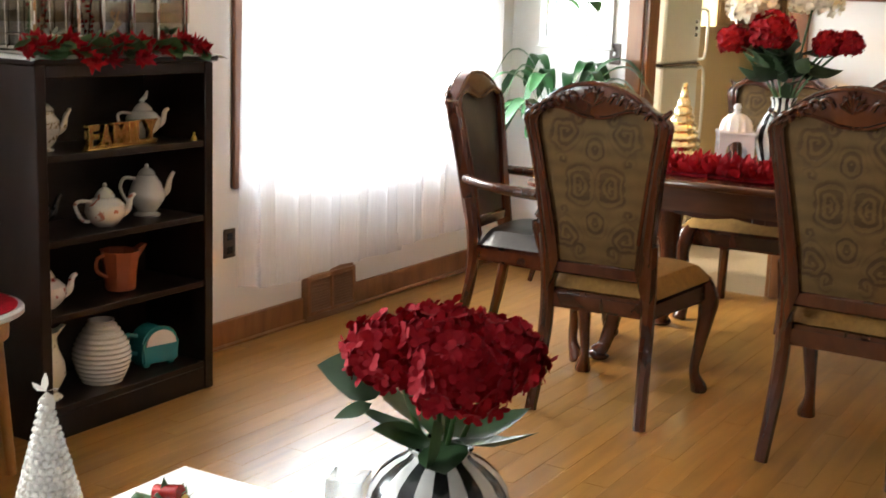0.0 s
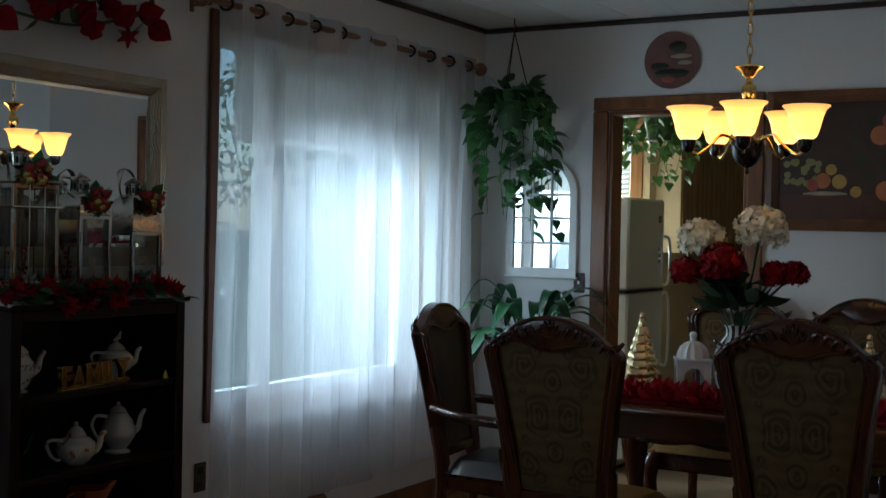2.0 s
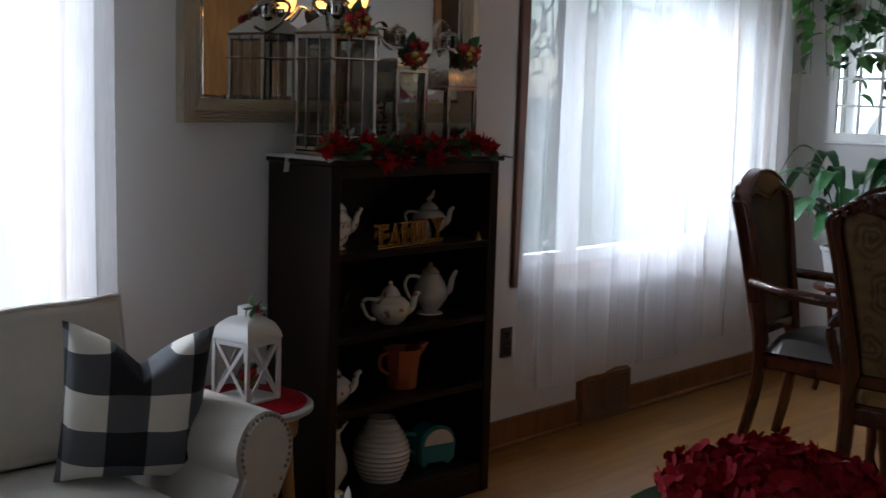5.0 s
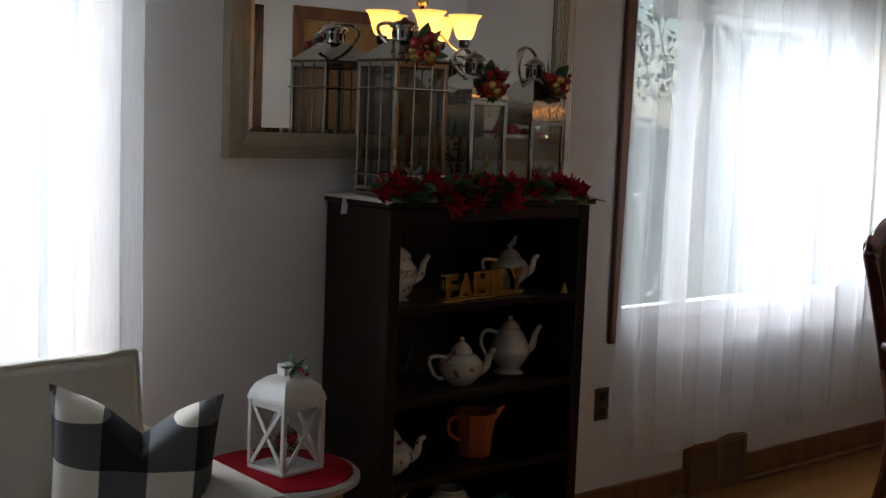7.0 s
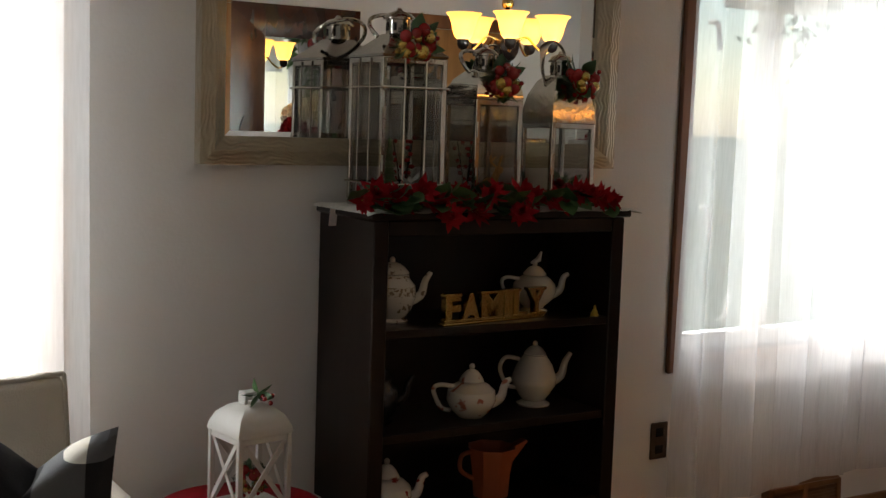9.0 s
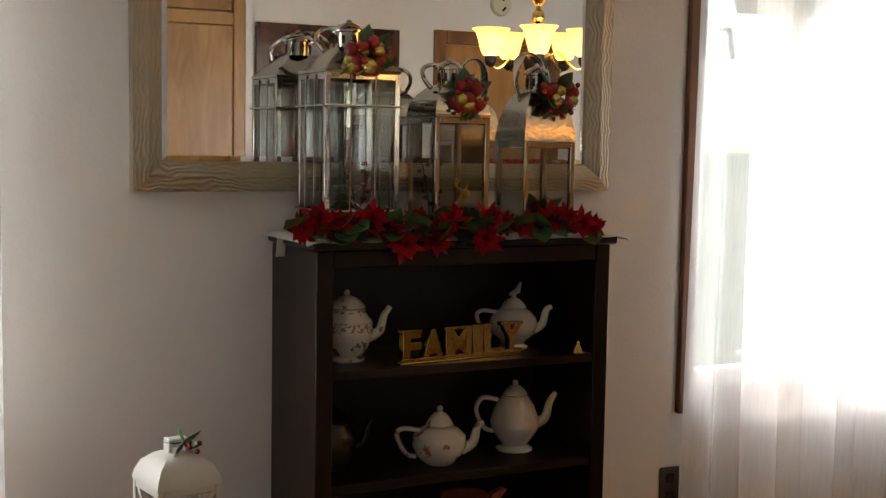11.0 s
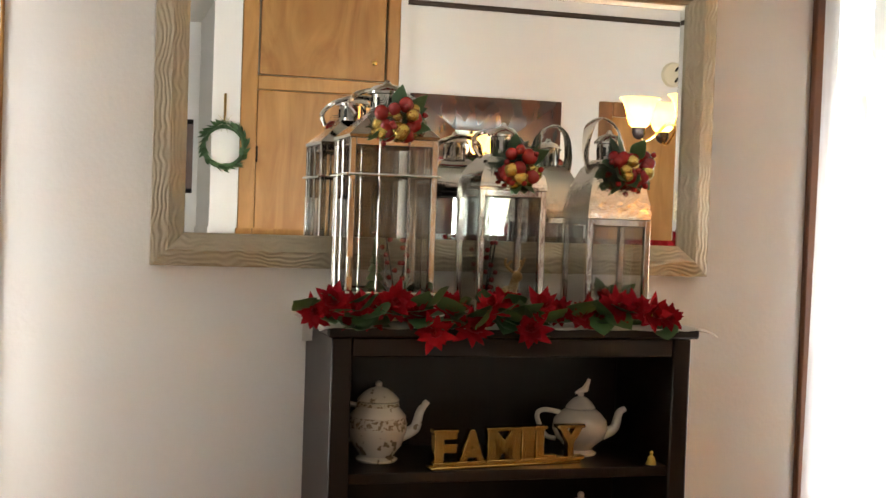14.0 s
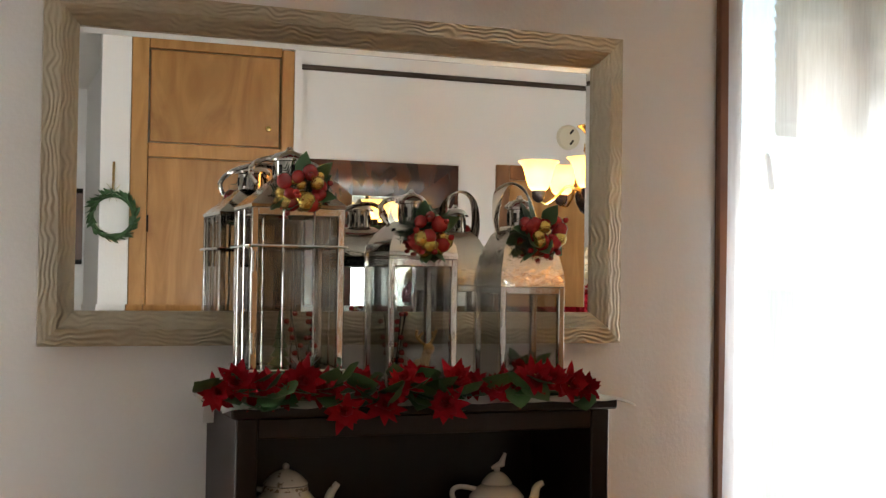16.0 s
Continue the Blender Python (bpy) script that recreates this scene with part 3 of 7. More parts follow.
def teapot(x, y, z, mtl, s, label, prof, lid, spout_turn, name="teapot", knob=None, foot=True):
    """Turned body with foot, domed lid with a knob, curved spout and ear handle."""
    t = thing(name, label, "teapot", pose(x, y, z, 0, 0, spout_turn), group="teapots on the bookcase")
    bm = bm_new()
    lathe(bm, [(r * s, h * s) for r, h in prof], 32)
    part("body", bm, mtl, t)
    top = prof[-1][1]
    r0 = prof[-1][0]
    bm = bm_new()
    lathe(bm, [(r * s * r0, (top + 0.002 + h * lid) * s) for r, h in ((1.0, 0), (1.03, 0.05), (0.95, 0.18), (0.72, 0.45), (0.45, 0.66), (0.22, 0.74), (0.12, 0.80))], 28)
    ball(bm, (0, 0, (top + 0.95 * lid) * s), 0.011 * s / 0.1 * 0.085, 10)
    if knob == "bird":
        tube(bm, [((-0.015) * s, 0, (top + lid) * s), (0.012 * s, 0, (top + lid + 0.012) * s), (0.022 * s, 0, (top + lid + 0.04) * s)], [0.004 * s, 0.011 * s, 0.004 * s], 8)
    part("lid", bm, mtl, t)
    rmax = max(r for r, _ in prof)
    hm = [h for r, h in prof if r == rmax][0]
    bm = bm_new()
    tube(bm, curve3([(rmax * 0.80 * s, 0, (hm - 0.015) * s), ((rmax + 0.018) * s, 0, (hm + 0.003) * s), ((rmax + 0.030) * s, 0, (hm + 0.045) * s), ((rmax + 0.048) * s, 0, (top + 0.004) * s)], 6), [v * s for v in np.linspace(0.017, 0.0075, 19)], 12)
    part("spout", bm, mtl, t)
    bm = bm_new()
    tube(bm, curve3([(-rmax * 0.72 * s, 0, (top - 0.012) * s), (-(rmax + 0.024) * s, 0, (top - 0.006) * s), (-(rmax + 0.042) * s, 0, (hm + 0.030) * s), (-(rmax + 0.018) * s, 0, (hm - 0.020) * s), (-rmax * 0.86 * s, 0, (hm - 0.03) * s)], 6), 0.007 * s, 10)
    part("handle", bm, mtl, t)
    return t


ROUND = [(0.045, 0), (0.048, 0.006), (0.035, 0.014), (0.04, 0.022), (0.066, 0.045), (0.076, 0.07), (0.072, 0.095), (0.055, 0.115), (0.04, 0.124)]
TALL = [(0.050, 0), (0.053, 0.006), (0.042, 0.014), (0.062, 0.04), (0.075, 0.08), (0.071, 0.115), (0.054, 0.135), (0.052, 0.148)]
SQUAT = [(0.038, 0), (0.042, 0.004), (0.06, 0.02), (0.074, 0.05), (0.070, 0.078), (0.05, 0.096), (0.036, 0.102)]
PEAR = [(0.05, 0), (0.052, 0.006), (0.034, 0.016), (0.05, 0.035), (0.068, 0.065), (0.070, 0.085), (0.055, 0.125), (0.038, 0.15), (0.034, 0.155)]
pot = teapot(-3.42, 3.205, SHELF[3], BLUEPOT, 0.85, "tall white china teapot with fine grey scrolls", TALL, 0.045, 75)
SCROLL = floral("brown_scroll_band", (0.56, 0.52, 0.44), (0.25, 0.19, 0.12), 0.50, 150)
for lo, hi in ((0.086, 0.113), (0.138, 0.146)):
    bm = bm_new()
    prof = [(float(np.interp(h, [q[1] for q in TALL], [q[0] for q in TALL])) * 0.85 + 0.0009, h * 0.85) for h in np.linspace(lo, hi, 5)]
    lathe(bm, prof, 32, caps=False)
    part("painted_band", bm, SCROLL, pot, "brown scrolled band round the pot")
teapot(-3.44, 3.675, SHELF[3], CERAMIC, 0.82, "white basket-weave teapot with a bird on its lid", ROUND, 0.042, 75, knob="bird")
teapot(-3.43, 3.175, SHELF[2], BLACK, 0.80, "small black glazed coffee pot", TALL, 0.045, 75)
teapot(-3.385, 3.440, SHELF[2], ROSEPOT, 0.92, "squat cream teapot painted with roses", SQUAT, 0.048, 75)
teapot(-3.43, 3.68, SHELF[2], CERAMIC, 0.92, "plain white pear-shaped teapot on a foot", PEAR, 0.036, 75)
teapot(-3.41, 3.20, SHELF[1], REDPOT, 0.92, "white teapot with red flowers", SQUAT, 0.05, 75)

# orange pitcher
t = thing("pitcher", "faceted orange terracotta pitcher on the shelf", "pitcher", pose(-3.42, 3.538, SHELF[1], 0, 0, 80) @ Matrix.Diagonal((0.9, 0.9, 0.9, 1)))
bm = bm_new()
lathe(bm, [(0.055, 0), (0.058, 0.004), (0.062, 0.07), (0.074, 0.15), (0.078, 0.153), (0.070, 0.15), (0.058, 0.07), (0.05, 0.012)], 8)
part("body", bm, TERRA, t)
bm = bm_new()
prism(bm, [(0.062, 0.10), (0.115, 0.165), (0.108, 0.168), (0.072, 0.152)], -0.016, 0.016)
part("spout", bm, TERRA, t)
bm = bm_new()
tube(bm, curve3([(-0.07, 0, 0.14), (-0.100, 0, 0.128), (-0.102, 0, 0.085), (-0.06, 0, 0.055)], 6), 0.007, 8)
part("handle", bm, TERRA, t)

# ribbed vase
t = thing("ribbed_vase", "white ceramic vase with horizontal ribs on the bottom shelf", "vase", pose(-3.41, 3.438, SHELF[0]) @ Matrix.Diagonal((0.93, 0.93, 0.95, 1)))
bm = bm_new()
prof = []
for i in range(53):
    h = i / 52
    r = 0.058 + 0.052 * math.sin(math.pi * min(1, (h * 0.93 + 0.10)) ** 1.05) - 0.012 * h
    prof.append((r + 0.0028 * math.cos(h * 2 * math.pi * 13), 0.225 * h))
prof += [(prof[-1][0] - 0.008, 0.224), (prof[-1][0] - 0.01, 0.12)]
lathe(bm, prof, 36)
part("body", bm, CERAMIC, t)

# teal teapot with a rounded house-like body
t = thing("teapot", "teal glazed teapot with a pale painted front", "teapot", pose(-3.41, 3.688, SHELF[0], 0, 0, 78), group="teapots on the bookcase")
arch = [(-0.075, 0.012), (0.075, 0.012)] + [(0.075 * math.cos(a), 0.085 + 0.062 * math.sin(a)) for a in np.linspace(0, math.pi, 12)]
bm = bm_new()
prism(bm, arch, -0.045, 0.045)
bmesh.ops.bevel(bm, geom=list(bm.edges), offset=0.008, segments=2, affect="EDGES")
for sx in (-0.05, 0.05):
    box(bm, sx - 0.012, -0.035, 0, sx + 0.012, 0.035, 0.016, 0.003)
part("body", bm, TEAL, t)
bm = bm_new()
prism(bm, [(x * 0.82, 0.055 + (z - 0.055) * 0.86) for x, z in arch[2:]], -0.049, -0.0445)
part("painted_front", bm, ROSEPOT, t, "cream panel painted with a small red figure")
bm = bm_new()
tube(bm, curve3([(-0.072, 0, 0.115), (-0.12, 0, 0.12), (-0.125, 0, 0.07), (-0.075, 0, 0.05)], 6), 0.009, 8)
part("handle", bm, TEAL, t)

# spotted jug
t = thing("jug", "tall cream jug with brown spots on the bottom shelf", "jug", pose(-3.40, 3.19, SHELF[0], 0, 0, 80))
SPOT = floral("spotted_cream_china", (0.66, 0.61, 0.48), (0.16, 0.10, 0.05), 0.64, 55)
bm = bm_new()
lathe(bm, [(0.048, 0), (0.05, 0.006), (0.03, 0.02), (0.045, 0.045), (0.062, 0.08), (0.058, 0.12), (0.038, 0.17), (0.034, 0.20), (0.042, 0.225), (0.036, 0.224), (0.028, 0.2)], 28)
part("body", bm, SPOT, t)
bm = bm_new()
tube(bm, curve3([(-0.04, 0, 0.215), (-0.09, 0, 0.21), (-0.10, 0, 0.15), (-0.055, 0, 0.10)], 6), 0.008, 8)
part("handle", bm, SPOT, t)
bm = bm_new()
prism(bm, [(0.032, 0.20), (0.066, 0.238), (0.04, 0.226)], -0.012, 0.012)
part("spout", bm, SPOT, t)

# the gold word on its base
t = thing("word_sign", "gold metal block letters reading FAMILY on a bar", "sign", pose(-3.333, 3.463, SHELF[3], 0, 0, 97))
bm = bm_new()
box(bm, -0.175, -0.016, 0.0, 0.175, 0.016, 0.007, 0.002)
part("base", bm, GOLD, t)
xs = -0.166
for ch, w in zip("FAMILY", (0.05, 0.064, 0.076, 0.030, 0.050, 0.062)):
    cu = bpy.data.curves.new("letter", "FONT")
    cu.body, cu.size, cu.extrude, cu.bevel_depth, cu.offset = ch, 0.100, 0.009, 0.0012, 0.0035
    tmp = bpy.data.objects.new("letter", cu)
    scene.collection.objects.link(tmp)
    me = bpy.data.meshes.new_from_object(tmp.evaluated_get(bpy.context.evaluated_depsgraph_get()))
    bpy.data.objects.remove(tmp)
    co = np.zeros(len(me.vertices) * 3)
    me.vertices.foreach_get("co", co)
    co = co.reshape(-1, 3)
    x0, x1 = co[:, 0].min(), co[:, 0].max()
    co[:, 0] = (co[:, 0] - x0) * w / (x1 - x0)
    co[:, 1] *= 0.074 / max(1e-6, co[:, 1].max())
    me.vertices.foreach_set("co", co.ravel())
    me.materials.append(GOLD)
    me.update()
    share("letter", me, t, pose(xs, 0.0, 0.007, 90, 0, 0))
    # serif bars
    bm = bm_new()
    box(bm, xs - 0.003, -0.011, 0.0065, xs + w + 0.003, 0.0105, 0.0155, 0.0015)
    if ch != "A":
        part("serif", bm, GOLD, t)
        bm = bm_new()
        box(bm, xs - 0.003, -0.011, 0.075, xs + (w if ch != "L" else 0.024) + 0.003, 0.0105, 0.0835, 0.0015)
    part("serif", bm, GOLD, t)
    xs += w + 0.0035

# little bell
t = thing("bell", "tiny yellow bell at the shelf's end", "bell", pose(-3.31, 3.79, SHELF[3]))
bm = bm_new()
lathe(bm, [(0.012, 0), (0.010, 0.006), (0.007, 0.016), (0.003, 0.02), (0.004, 0.026), (0.001, 0.03)], 14)
part("body", bm, mat("yellow_enamel", (0.55, 0.38, 0.06), 0.35, bump=0.05), t)

# lace runner on top, its tip hanging over the end, and its white tag
LACE = mat("grey_lace", (0.55, 0.53, 0.50), 0.9, vary=0.2, scale=60, bump=0.4, bscale=200)
t = thing("lace_runner", "pale lace runner with scalloped edge on the bookcase", "runner")
bm = bm_new()
n = 60
prev = None
for i in range(n + 1):
    y = BY0 - 0.03 + (BY1 - BY0 + 0.08) * i / n
    e = 0.006 * math.sin(i * 1.3)
    over = max(0, BY0 - 0.012 - y, y - BY1 - 0.012)
    zz = 1.2105 - 0.35 * over + 0.001 * math.sin(i)
    row = [bm.verts.new((x + (e if k == 3 else 0), y, zz - (0.004 if k == 3 else 0))) for k, x in enumerate((XW + 0.03, -3.45, BX1 + 0.012, BX1 + 0.021))]
    low = [bm.verts.new((v.co.x, v.co.y, v.co.z - 0.0015)) for v in row]
    if prev:
        for a in range(3):
            bm.faces.new((prev[0][a], prev[0][a + 1], row[a + 1], row[a]))
            bm.faces.new((prev[1][a], low[a], low[a + 1], prev[1][a + 1]))
    prev = (row, low)
part("cloth", bm, LACE, t)
bm = bm_new()
box(bm, -0.0008, -0.012, -0.05, 0.0008, 0.012, 0, m=pose(-3.47, BY0 - 0.016, 1.207, 0, 8, 12))
part("tag", bm, WHITE, t, "small white paper tag")


# ---- flowers and leaves ----
def petal(bm, m, length, width, cup=0.25, n=5, tip=1.0):
    """One pointed petal or leaf along +x, creased along its middle."""
    mid, left, right = [], [], []
    for i in range(n + 1):
        t = i / n
        w = width * (math.sin(math.pi * min(1, t ** 0.75)) * 0.5 + (0.02 if 0 < i < n else 0))
        z = cup * length * t * t - 0.25 * cup * length * (1 - abs(2 * t - 1))
        mid.append(bm.verts.new(m @ Vector((length * t, 0, z))))
        if 0 < i < n:
            left.append(bm.verts.new(m @ Vector((length * t, w, z + 0.25 * w))))
            right.append(bm.verts.new(m @ Vector((length * t, -w, z + 0.25 * w))))
    for side, flip in ((left, False), (right, True)):
        pts = [mid[0], *side, mid[-1]]
        for i in range(n):
            q = [mid[i], mid[i + 1], pts[i + 1], pts[i]]
            q = list(dict.fromkeys(q))
            if len(q) >= 3:
                bm.faces.new(q if flip else list(reversed(q)))


def aim(p, d, spin=0.0):
    """A pose at p whose x axis points along d."""
    return Matrix.Translation(p) @ Vector(d).to_track_quat("X", "Z").to_matrix().to_4x4() @ pose(0, 0, 0, spin, 0, 0)


def poinsettia(parent, p, d, r, rnd, mtl=None):
    bm = bm_new()
    base = Matrix.Translation(p) @ Vector(d).to_track_quat("Z", "Y").to_matrix().to_4x4()
    for ring, (cnt, ln, lift) in enumerate(((10, 1.0, 6), (10, 0.84, 26), (8, 0.62, 46), (5, 0.42, 64))):
        for k in range(cnt):
            a = 360 * k / cnt + 25 * ring + rnd.uniform(-12, 12)
            petal(bm, base @ pose(0, 0, 0.004 * ring, 0, 0, a) @ pose(0, 0, 0, 0, -lift + rnd.uniform(-18, 18), 0), r * ln * rnd.uniform(0.75, 1.2), r * 0.42, rnd.uniform(0.0, 0.3))
    ob = part("flower", bm, mtl or RED, parent)
    bm = bm_new()
    for k in range(4):
        ball(bm, base @ Vector((0.006 * math.cos(k * 1.7), 0.006 * math.sin(k * 1.7), 0.012)), 0.0035, 6)
    part("stamen", bm, GOLD, ob)


def leaf_part(parent, p, d, ln, w, mtl=LEAF, spin=0.0, cup=0.2, name="leaf"):
    bm = bm_new()
    petal(bm, aim(p, d, spin), ln, w, cup, 6)
    return part(name, bm, mtl, parent)


rnd = random.Random(21)
g = thing("poinsettia_garland", "red silk poinsettia garland with green holly leaves", "garland")
ys = np.linspace(3.035, 3.80, 20)
for i, y in enumerate(ys):
    z = 1.243 + rnd.uniform(-0.014, 0.014)
    x = BX1 + 0.012 + rnd.uniform(-0.03, 0.008)
    if i in (6, 8, 11):
        z -= 0.035
        x += 0.03
    poinsettia(g, Vector((x, y, z)), (1, rnd.uniform(-0.5, 0.3), rnd.uniform(0.1, 0.7)), rnd.uniform(0.038, 0.050), rnd, DARKRED if i % 3 else RED)
for i in range(48):
    y = rnd.uniform(3.03, 3.80)
    leaf_part(g, Vector((BX1 - 0.01 + rnd.uniform(-0.02, 0.02), y, 1.225 + rnd.uniform(-0.005, 0.02))), (0.8, rnd.uniform(-1, 1), rnd.uniform(-0.9, 0.5)), rnd.uniform(0.06, 0.085), 0.055, spin=rnd.uniform(-40, 40))
bm = bm_new()
tube(bm, curve3([(BX1 - 0.03, y, 1.222 + 0.006 * math.sin(30 * y)) for y in np.linspace(3.08, 3.84, 9)], 4), 0.006, 6)
part("stem", bm, LEAF, g)
for i in range(11):
    y = rnd.choice((3.13, 3.29, 3.42, 3.44, 3.56, 3.66)) + rnd.uniform(-0.035, 0.035)
    leaf_part(g, Vector((BX1 + 0.012, y, 1.235 + rnd.uniform(-0.01, 0.03))), (0.7, rnd.uniform(-0.7, 0.7), rnd.uniform(-1.1, 0.5)), rnd.uniform(0.06, 0.08), 0.06, spin=rnd.uniform(-60, 60))


# ---- silver lanterns on the bookcase ----
def ornaments(parent, p, rnd, s=1.0):
    """A cluster of red and gold baubles with holly."""
    for i in range(34):
        d = Vector((rnd.uniform(0.1, 1), rnd.uniform(-1, 1), rnd.uniform(-1.1, 0.7)))
        d.normalize()
        bm = bm_new()
        ball(bm, Vector(p) + d * rnd.uniform(0.024, 0.036) * s, rnd.choice((0.005, 0.008, 0.0105, 0.0125)) * s, 12)
        part("bauble", bm, OLDGOLD if i % 5 in (1, 3) else REDGLOSS, parent)
    # dark fir tips round the cluster
    for i in range(16):
        a = rnd.uniform(0, 2 * math.pi)
        d = Vector((rnd.uniform(-0.1, 0.5), math.cos(a), math.sin(a)))
        d.normalize()
        bm = bm_new()
        q = Vector(p) + d * 0.012
        for k in range(9):
            w = d * (0.0038 * k * s)
            for sg in (-1, 1):
                e = d.cross(Vector((1, 0.2 * sg, 0.1))).normalized() * sg * 0.009 * s
                tube(bm, [q + w, q + w + e + d * 0.006 * s], [0.0011, 0.0005], 4)
        part("fir_tip", bm, FIR, parent)
    for i in range(8):
        d = Vector((rnd.uniform(-0.2, 0.8), rnd.uniform(-1, 1), rnd.uniform(-1, 1)))
        leaf_part(parent, Vector(p) + d * 0.022, d, 0.042 * s, 0.026 * s, spin=rnd.uniform(-60, 60))
    for i in range(6):
        d = Vector((rnd.uniform(0.2, 1), rnd.uniform(-1, 1), rnd.uniform(-1.2, 0.6)))
        d.normalize()
        bm = bm_new()
        ball(bm, Vector(p) + d * 0.045 * s, 0.005 * s, 8)
        part("berry", bm, REDGLOSS, parent)


OLDGOLD = mat("old_gold_bauble", (0.50, 0.33, 0.08), 0.25, 0.8, vary=0.2, bump=0.05, coat=0.4)
FIR = mat("dark_fir", (0.012, 0.032, 0.014), 0.6, vary=0.4, scale=30, bump=0.1)
REDGLOSS = mat("red_bauble", (0.28, 0.012, 0.012), 0.22, 0.2, vary=0.2, bump=0.05, coat=0.5)
CLEAR = glass("lantern_glass", (0.97, 0.98, 0.97), 0.0, 0.89, 0.05)


def lantern(x, y, z, w, h, roof, turn, label, seed, bars=False, hammered=False):
    rnd = random.Random(seed)
    t = thing("metal_lantern", label, "lantern", pose(x, y, z, 0, 0, turn), group="silver lanterns")
    a = w / 2
    pw = 0.014
    boxpart("base", STEEL, t, (-a, -a, 0), (a, a, 0.014), 0.004)
    for sx in (-1, 1):
        for sy in (-1, 1):
            boxpart("post", STEEL, t, (sx * a - pw * (sx > 0), sy * a - pw * (sy > 0), 0.014), (sx * a + pw * (sx < 0), sy * a + pw * (sy < 0), h), 0.002)
    for k in range(4):
        m = pose(0, 0, 0, 0, 0, 90 * k)
        bm = bm_new()
        box(bm, a - 0.006, -a + 0.011, 0.014, a - 0.003, a - 0.011, h, m=m)
        ob = part("glass_pane", bm, CLEAR, t)
        ob.visible_shadow = False
        bm = bm_new()
        box(bm, a - 0.010, -a + 0.0115, 0.0145, a, a - 0.0115, 0.028, 0.002, m=m)
        part("rail", bm, STEEL, t)
        bm = bm_new()
        box(bm, a - 0.010, -a + 0.0115, h - 0.016, a, a - 0.0115, h, 0.002, m=m)
        part("rail", bm, STEEL, t)
        if bars:
            for u in (-0.33, 0.33):
                bm = bm_new()
                tube(bm, [m @ Vector((a + 0.002, u * a, 0.02)), m @ Vector((a + 0.002, u * a, h - 0.004))], 0.0022, 6)
                part("bar", bm, STEEL, t)
            for u in (0.16, 0.80):
                bm = bm_new()
                tube(bm, [m @ Vector((a + 0.004, -a - 0.002, u * h)), m @ Vector((a + 0.004, a + 0.002, u * h))], 0.003, 6)
                part("bar", bm, STEEL, t)
    for hz in (0.3 * h, 0.72 * h):
        bm = bm_new()
        tube(bm, [(a, -a + 0.006, hz - 0.02), (a, -a + 0.006, hz + 0.02)], 0.005, 8)
        part("hinge", bm, STEEL, t)
    # roof: four-sided, straight or swept, then the vented chimney
    prof = {"hip": [(1.0, 0), (1.02, 0.006), (0.62, 0.038), (0.36, 0.06)], "low_dome": [(1.0, 0), (1.0, 0.008), (0.95, 0.028), (0.78, 0.052), (0.55, 0.07), (0.38, 0.078)], "dome": [(1.0, 0), (1.0, 0.01), (0.96, 0.035), (0.84, 0.075), (0.62, 0.11), (0.40, 0.128)]}[roof]
    bm = bm_new()
    lathe(bm, [(r * a * 1.4142, h + q) for r, q in prof], 4, pose(0, 0, 0, 0, 0, 45))
    part("roof", bm, HAMMERED if hammered else STEEL, t)
    zt = h + prof[-1][1]
    rc = 0.36 * a
    bm = bm_new()
    lathe(bm, [(rc, zt), (rc, zt + 0.035), (rc * 0.85, zt + 0.036)], 20)
    part("chimney", bm, STEEL, t)
    for k in range(8):
        bm = bm_new()
        box(bm, rc - 0.002, -0.0035, zt + 0.008, rc + 0.0012, 0.0035, zt + 0.028, m=pose(0, 0, 0, 0, 0, 45 * k))
        part("vent_slot", bm, BLACK, t)
    bm = bm_new()
    lathe(bm, [(rc * 1.25, zt + 0.036), (rc * 1.25, zt + 0.041), (rc * 0.9, zt + 0.052), (rc * 0.3, zt + 0.058), (0.004, zt + 0.066)], 20)
    part("cap", bm, STEEL, t)
    bm = bm_new()
    if hammered:
        hw = a * 0.62
        arc = [(-0.0, -hw, zt - 0.03), (-0.02, -hw * 1.02, zt + 0.02), (-0.035, -hw * 0.7, zt + 0.075), (-0.04, 0, zt + 0.095), (-0.035, hw * 0.7, zt + 0.075), (-0.02, hw * 1.02, zt + 0.02), (0, hw, zt - 0.03)]
        tube(bm, curve3(arc, 5), 0.011, 8, flat=0.28)
    else:
        hw = a * 0.72
        arc = [(0.01, -hw, zt - 0.01), (-0.012, -hw * 1.15, zt + 0.015), (-0.05, -hw * 0.8, zt + 0.04), (-0.075, 0, zt + 0.052), (-0.05, hw * 0.8, zt + 0.04), (-0.012, hw * 1.15, zt + 0.015), (0.01, hw, zt - 0.01)]
        tube(bm, curve3(arc, 5), 0.0055, 8)
    part("handle", bm, STEEL, t)
    ornaments(t, (a * 0.72, a * (0.30 if hammered else 0.08), zt - (0.012 if hammered else 0.026)), rnd, 1.35)
    return t


TOPZ = 1.212
l1 = lantern(-3.412, 3.200, TOPZ, 0.184, 0.374, "hip", -1, "tall silver lantern with barred glass and red baubles", 1, bars=True)
l2 = lantern(-3.400, 3.456, TOPZ, 0.150, 0.280, "low_dome", 2, "middle silver lantern with a curved roof and baubles", 2)
l3 = lantern(-3.395, 3.700, TOPZ, 0.147, 0.226, "dome", 0, "small silver lantern with a hammered domed roof", 3, hammered=True)

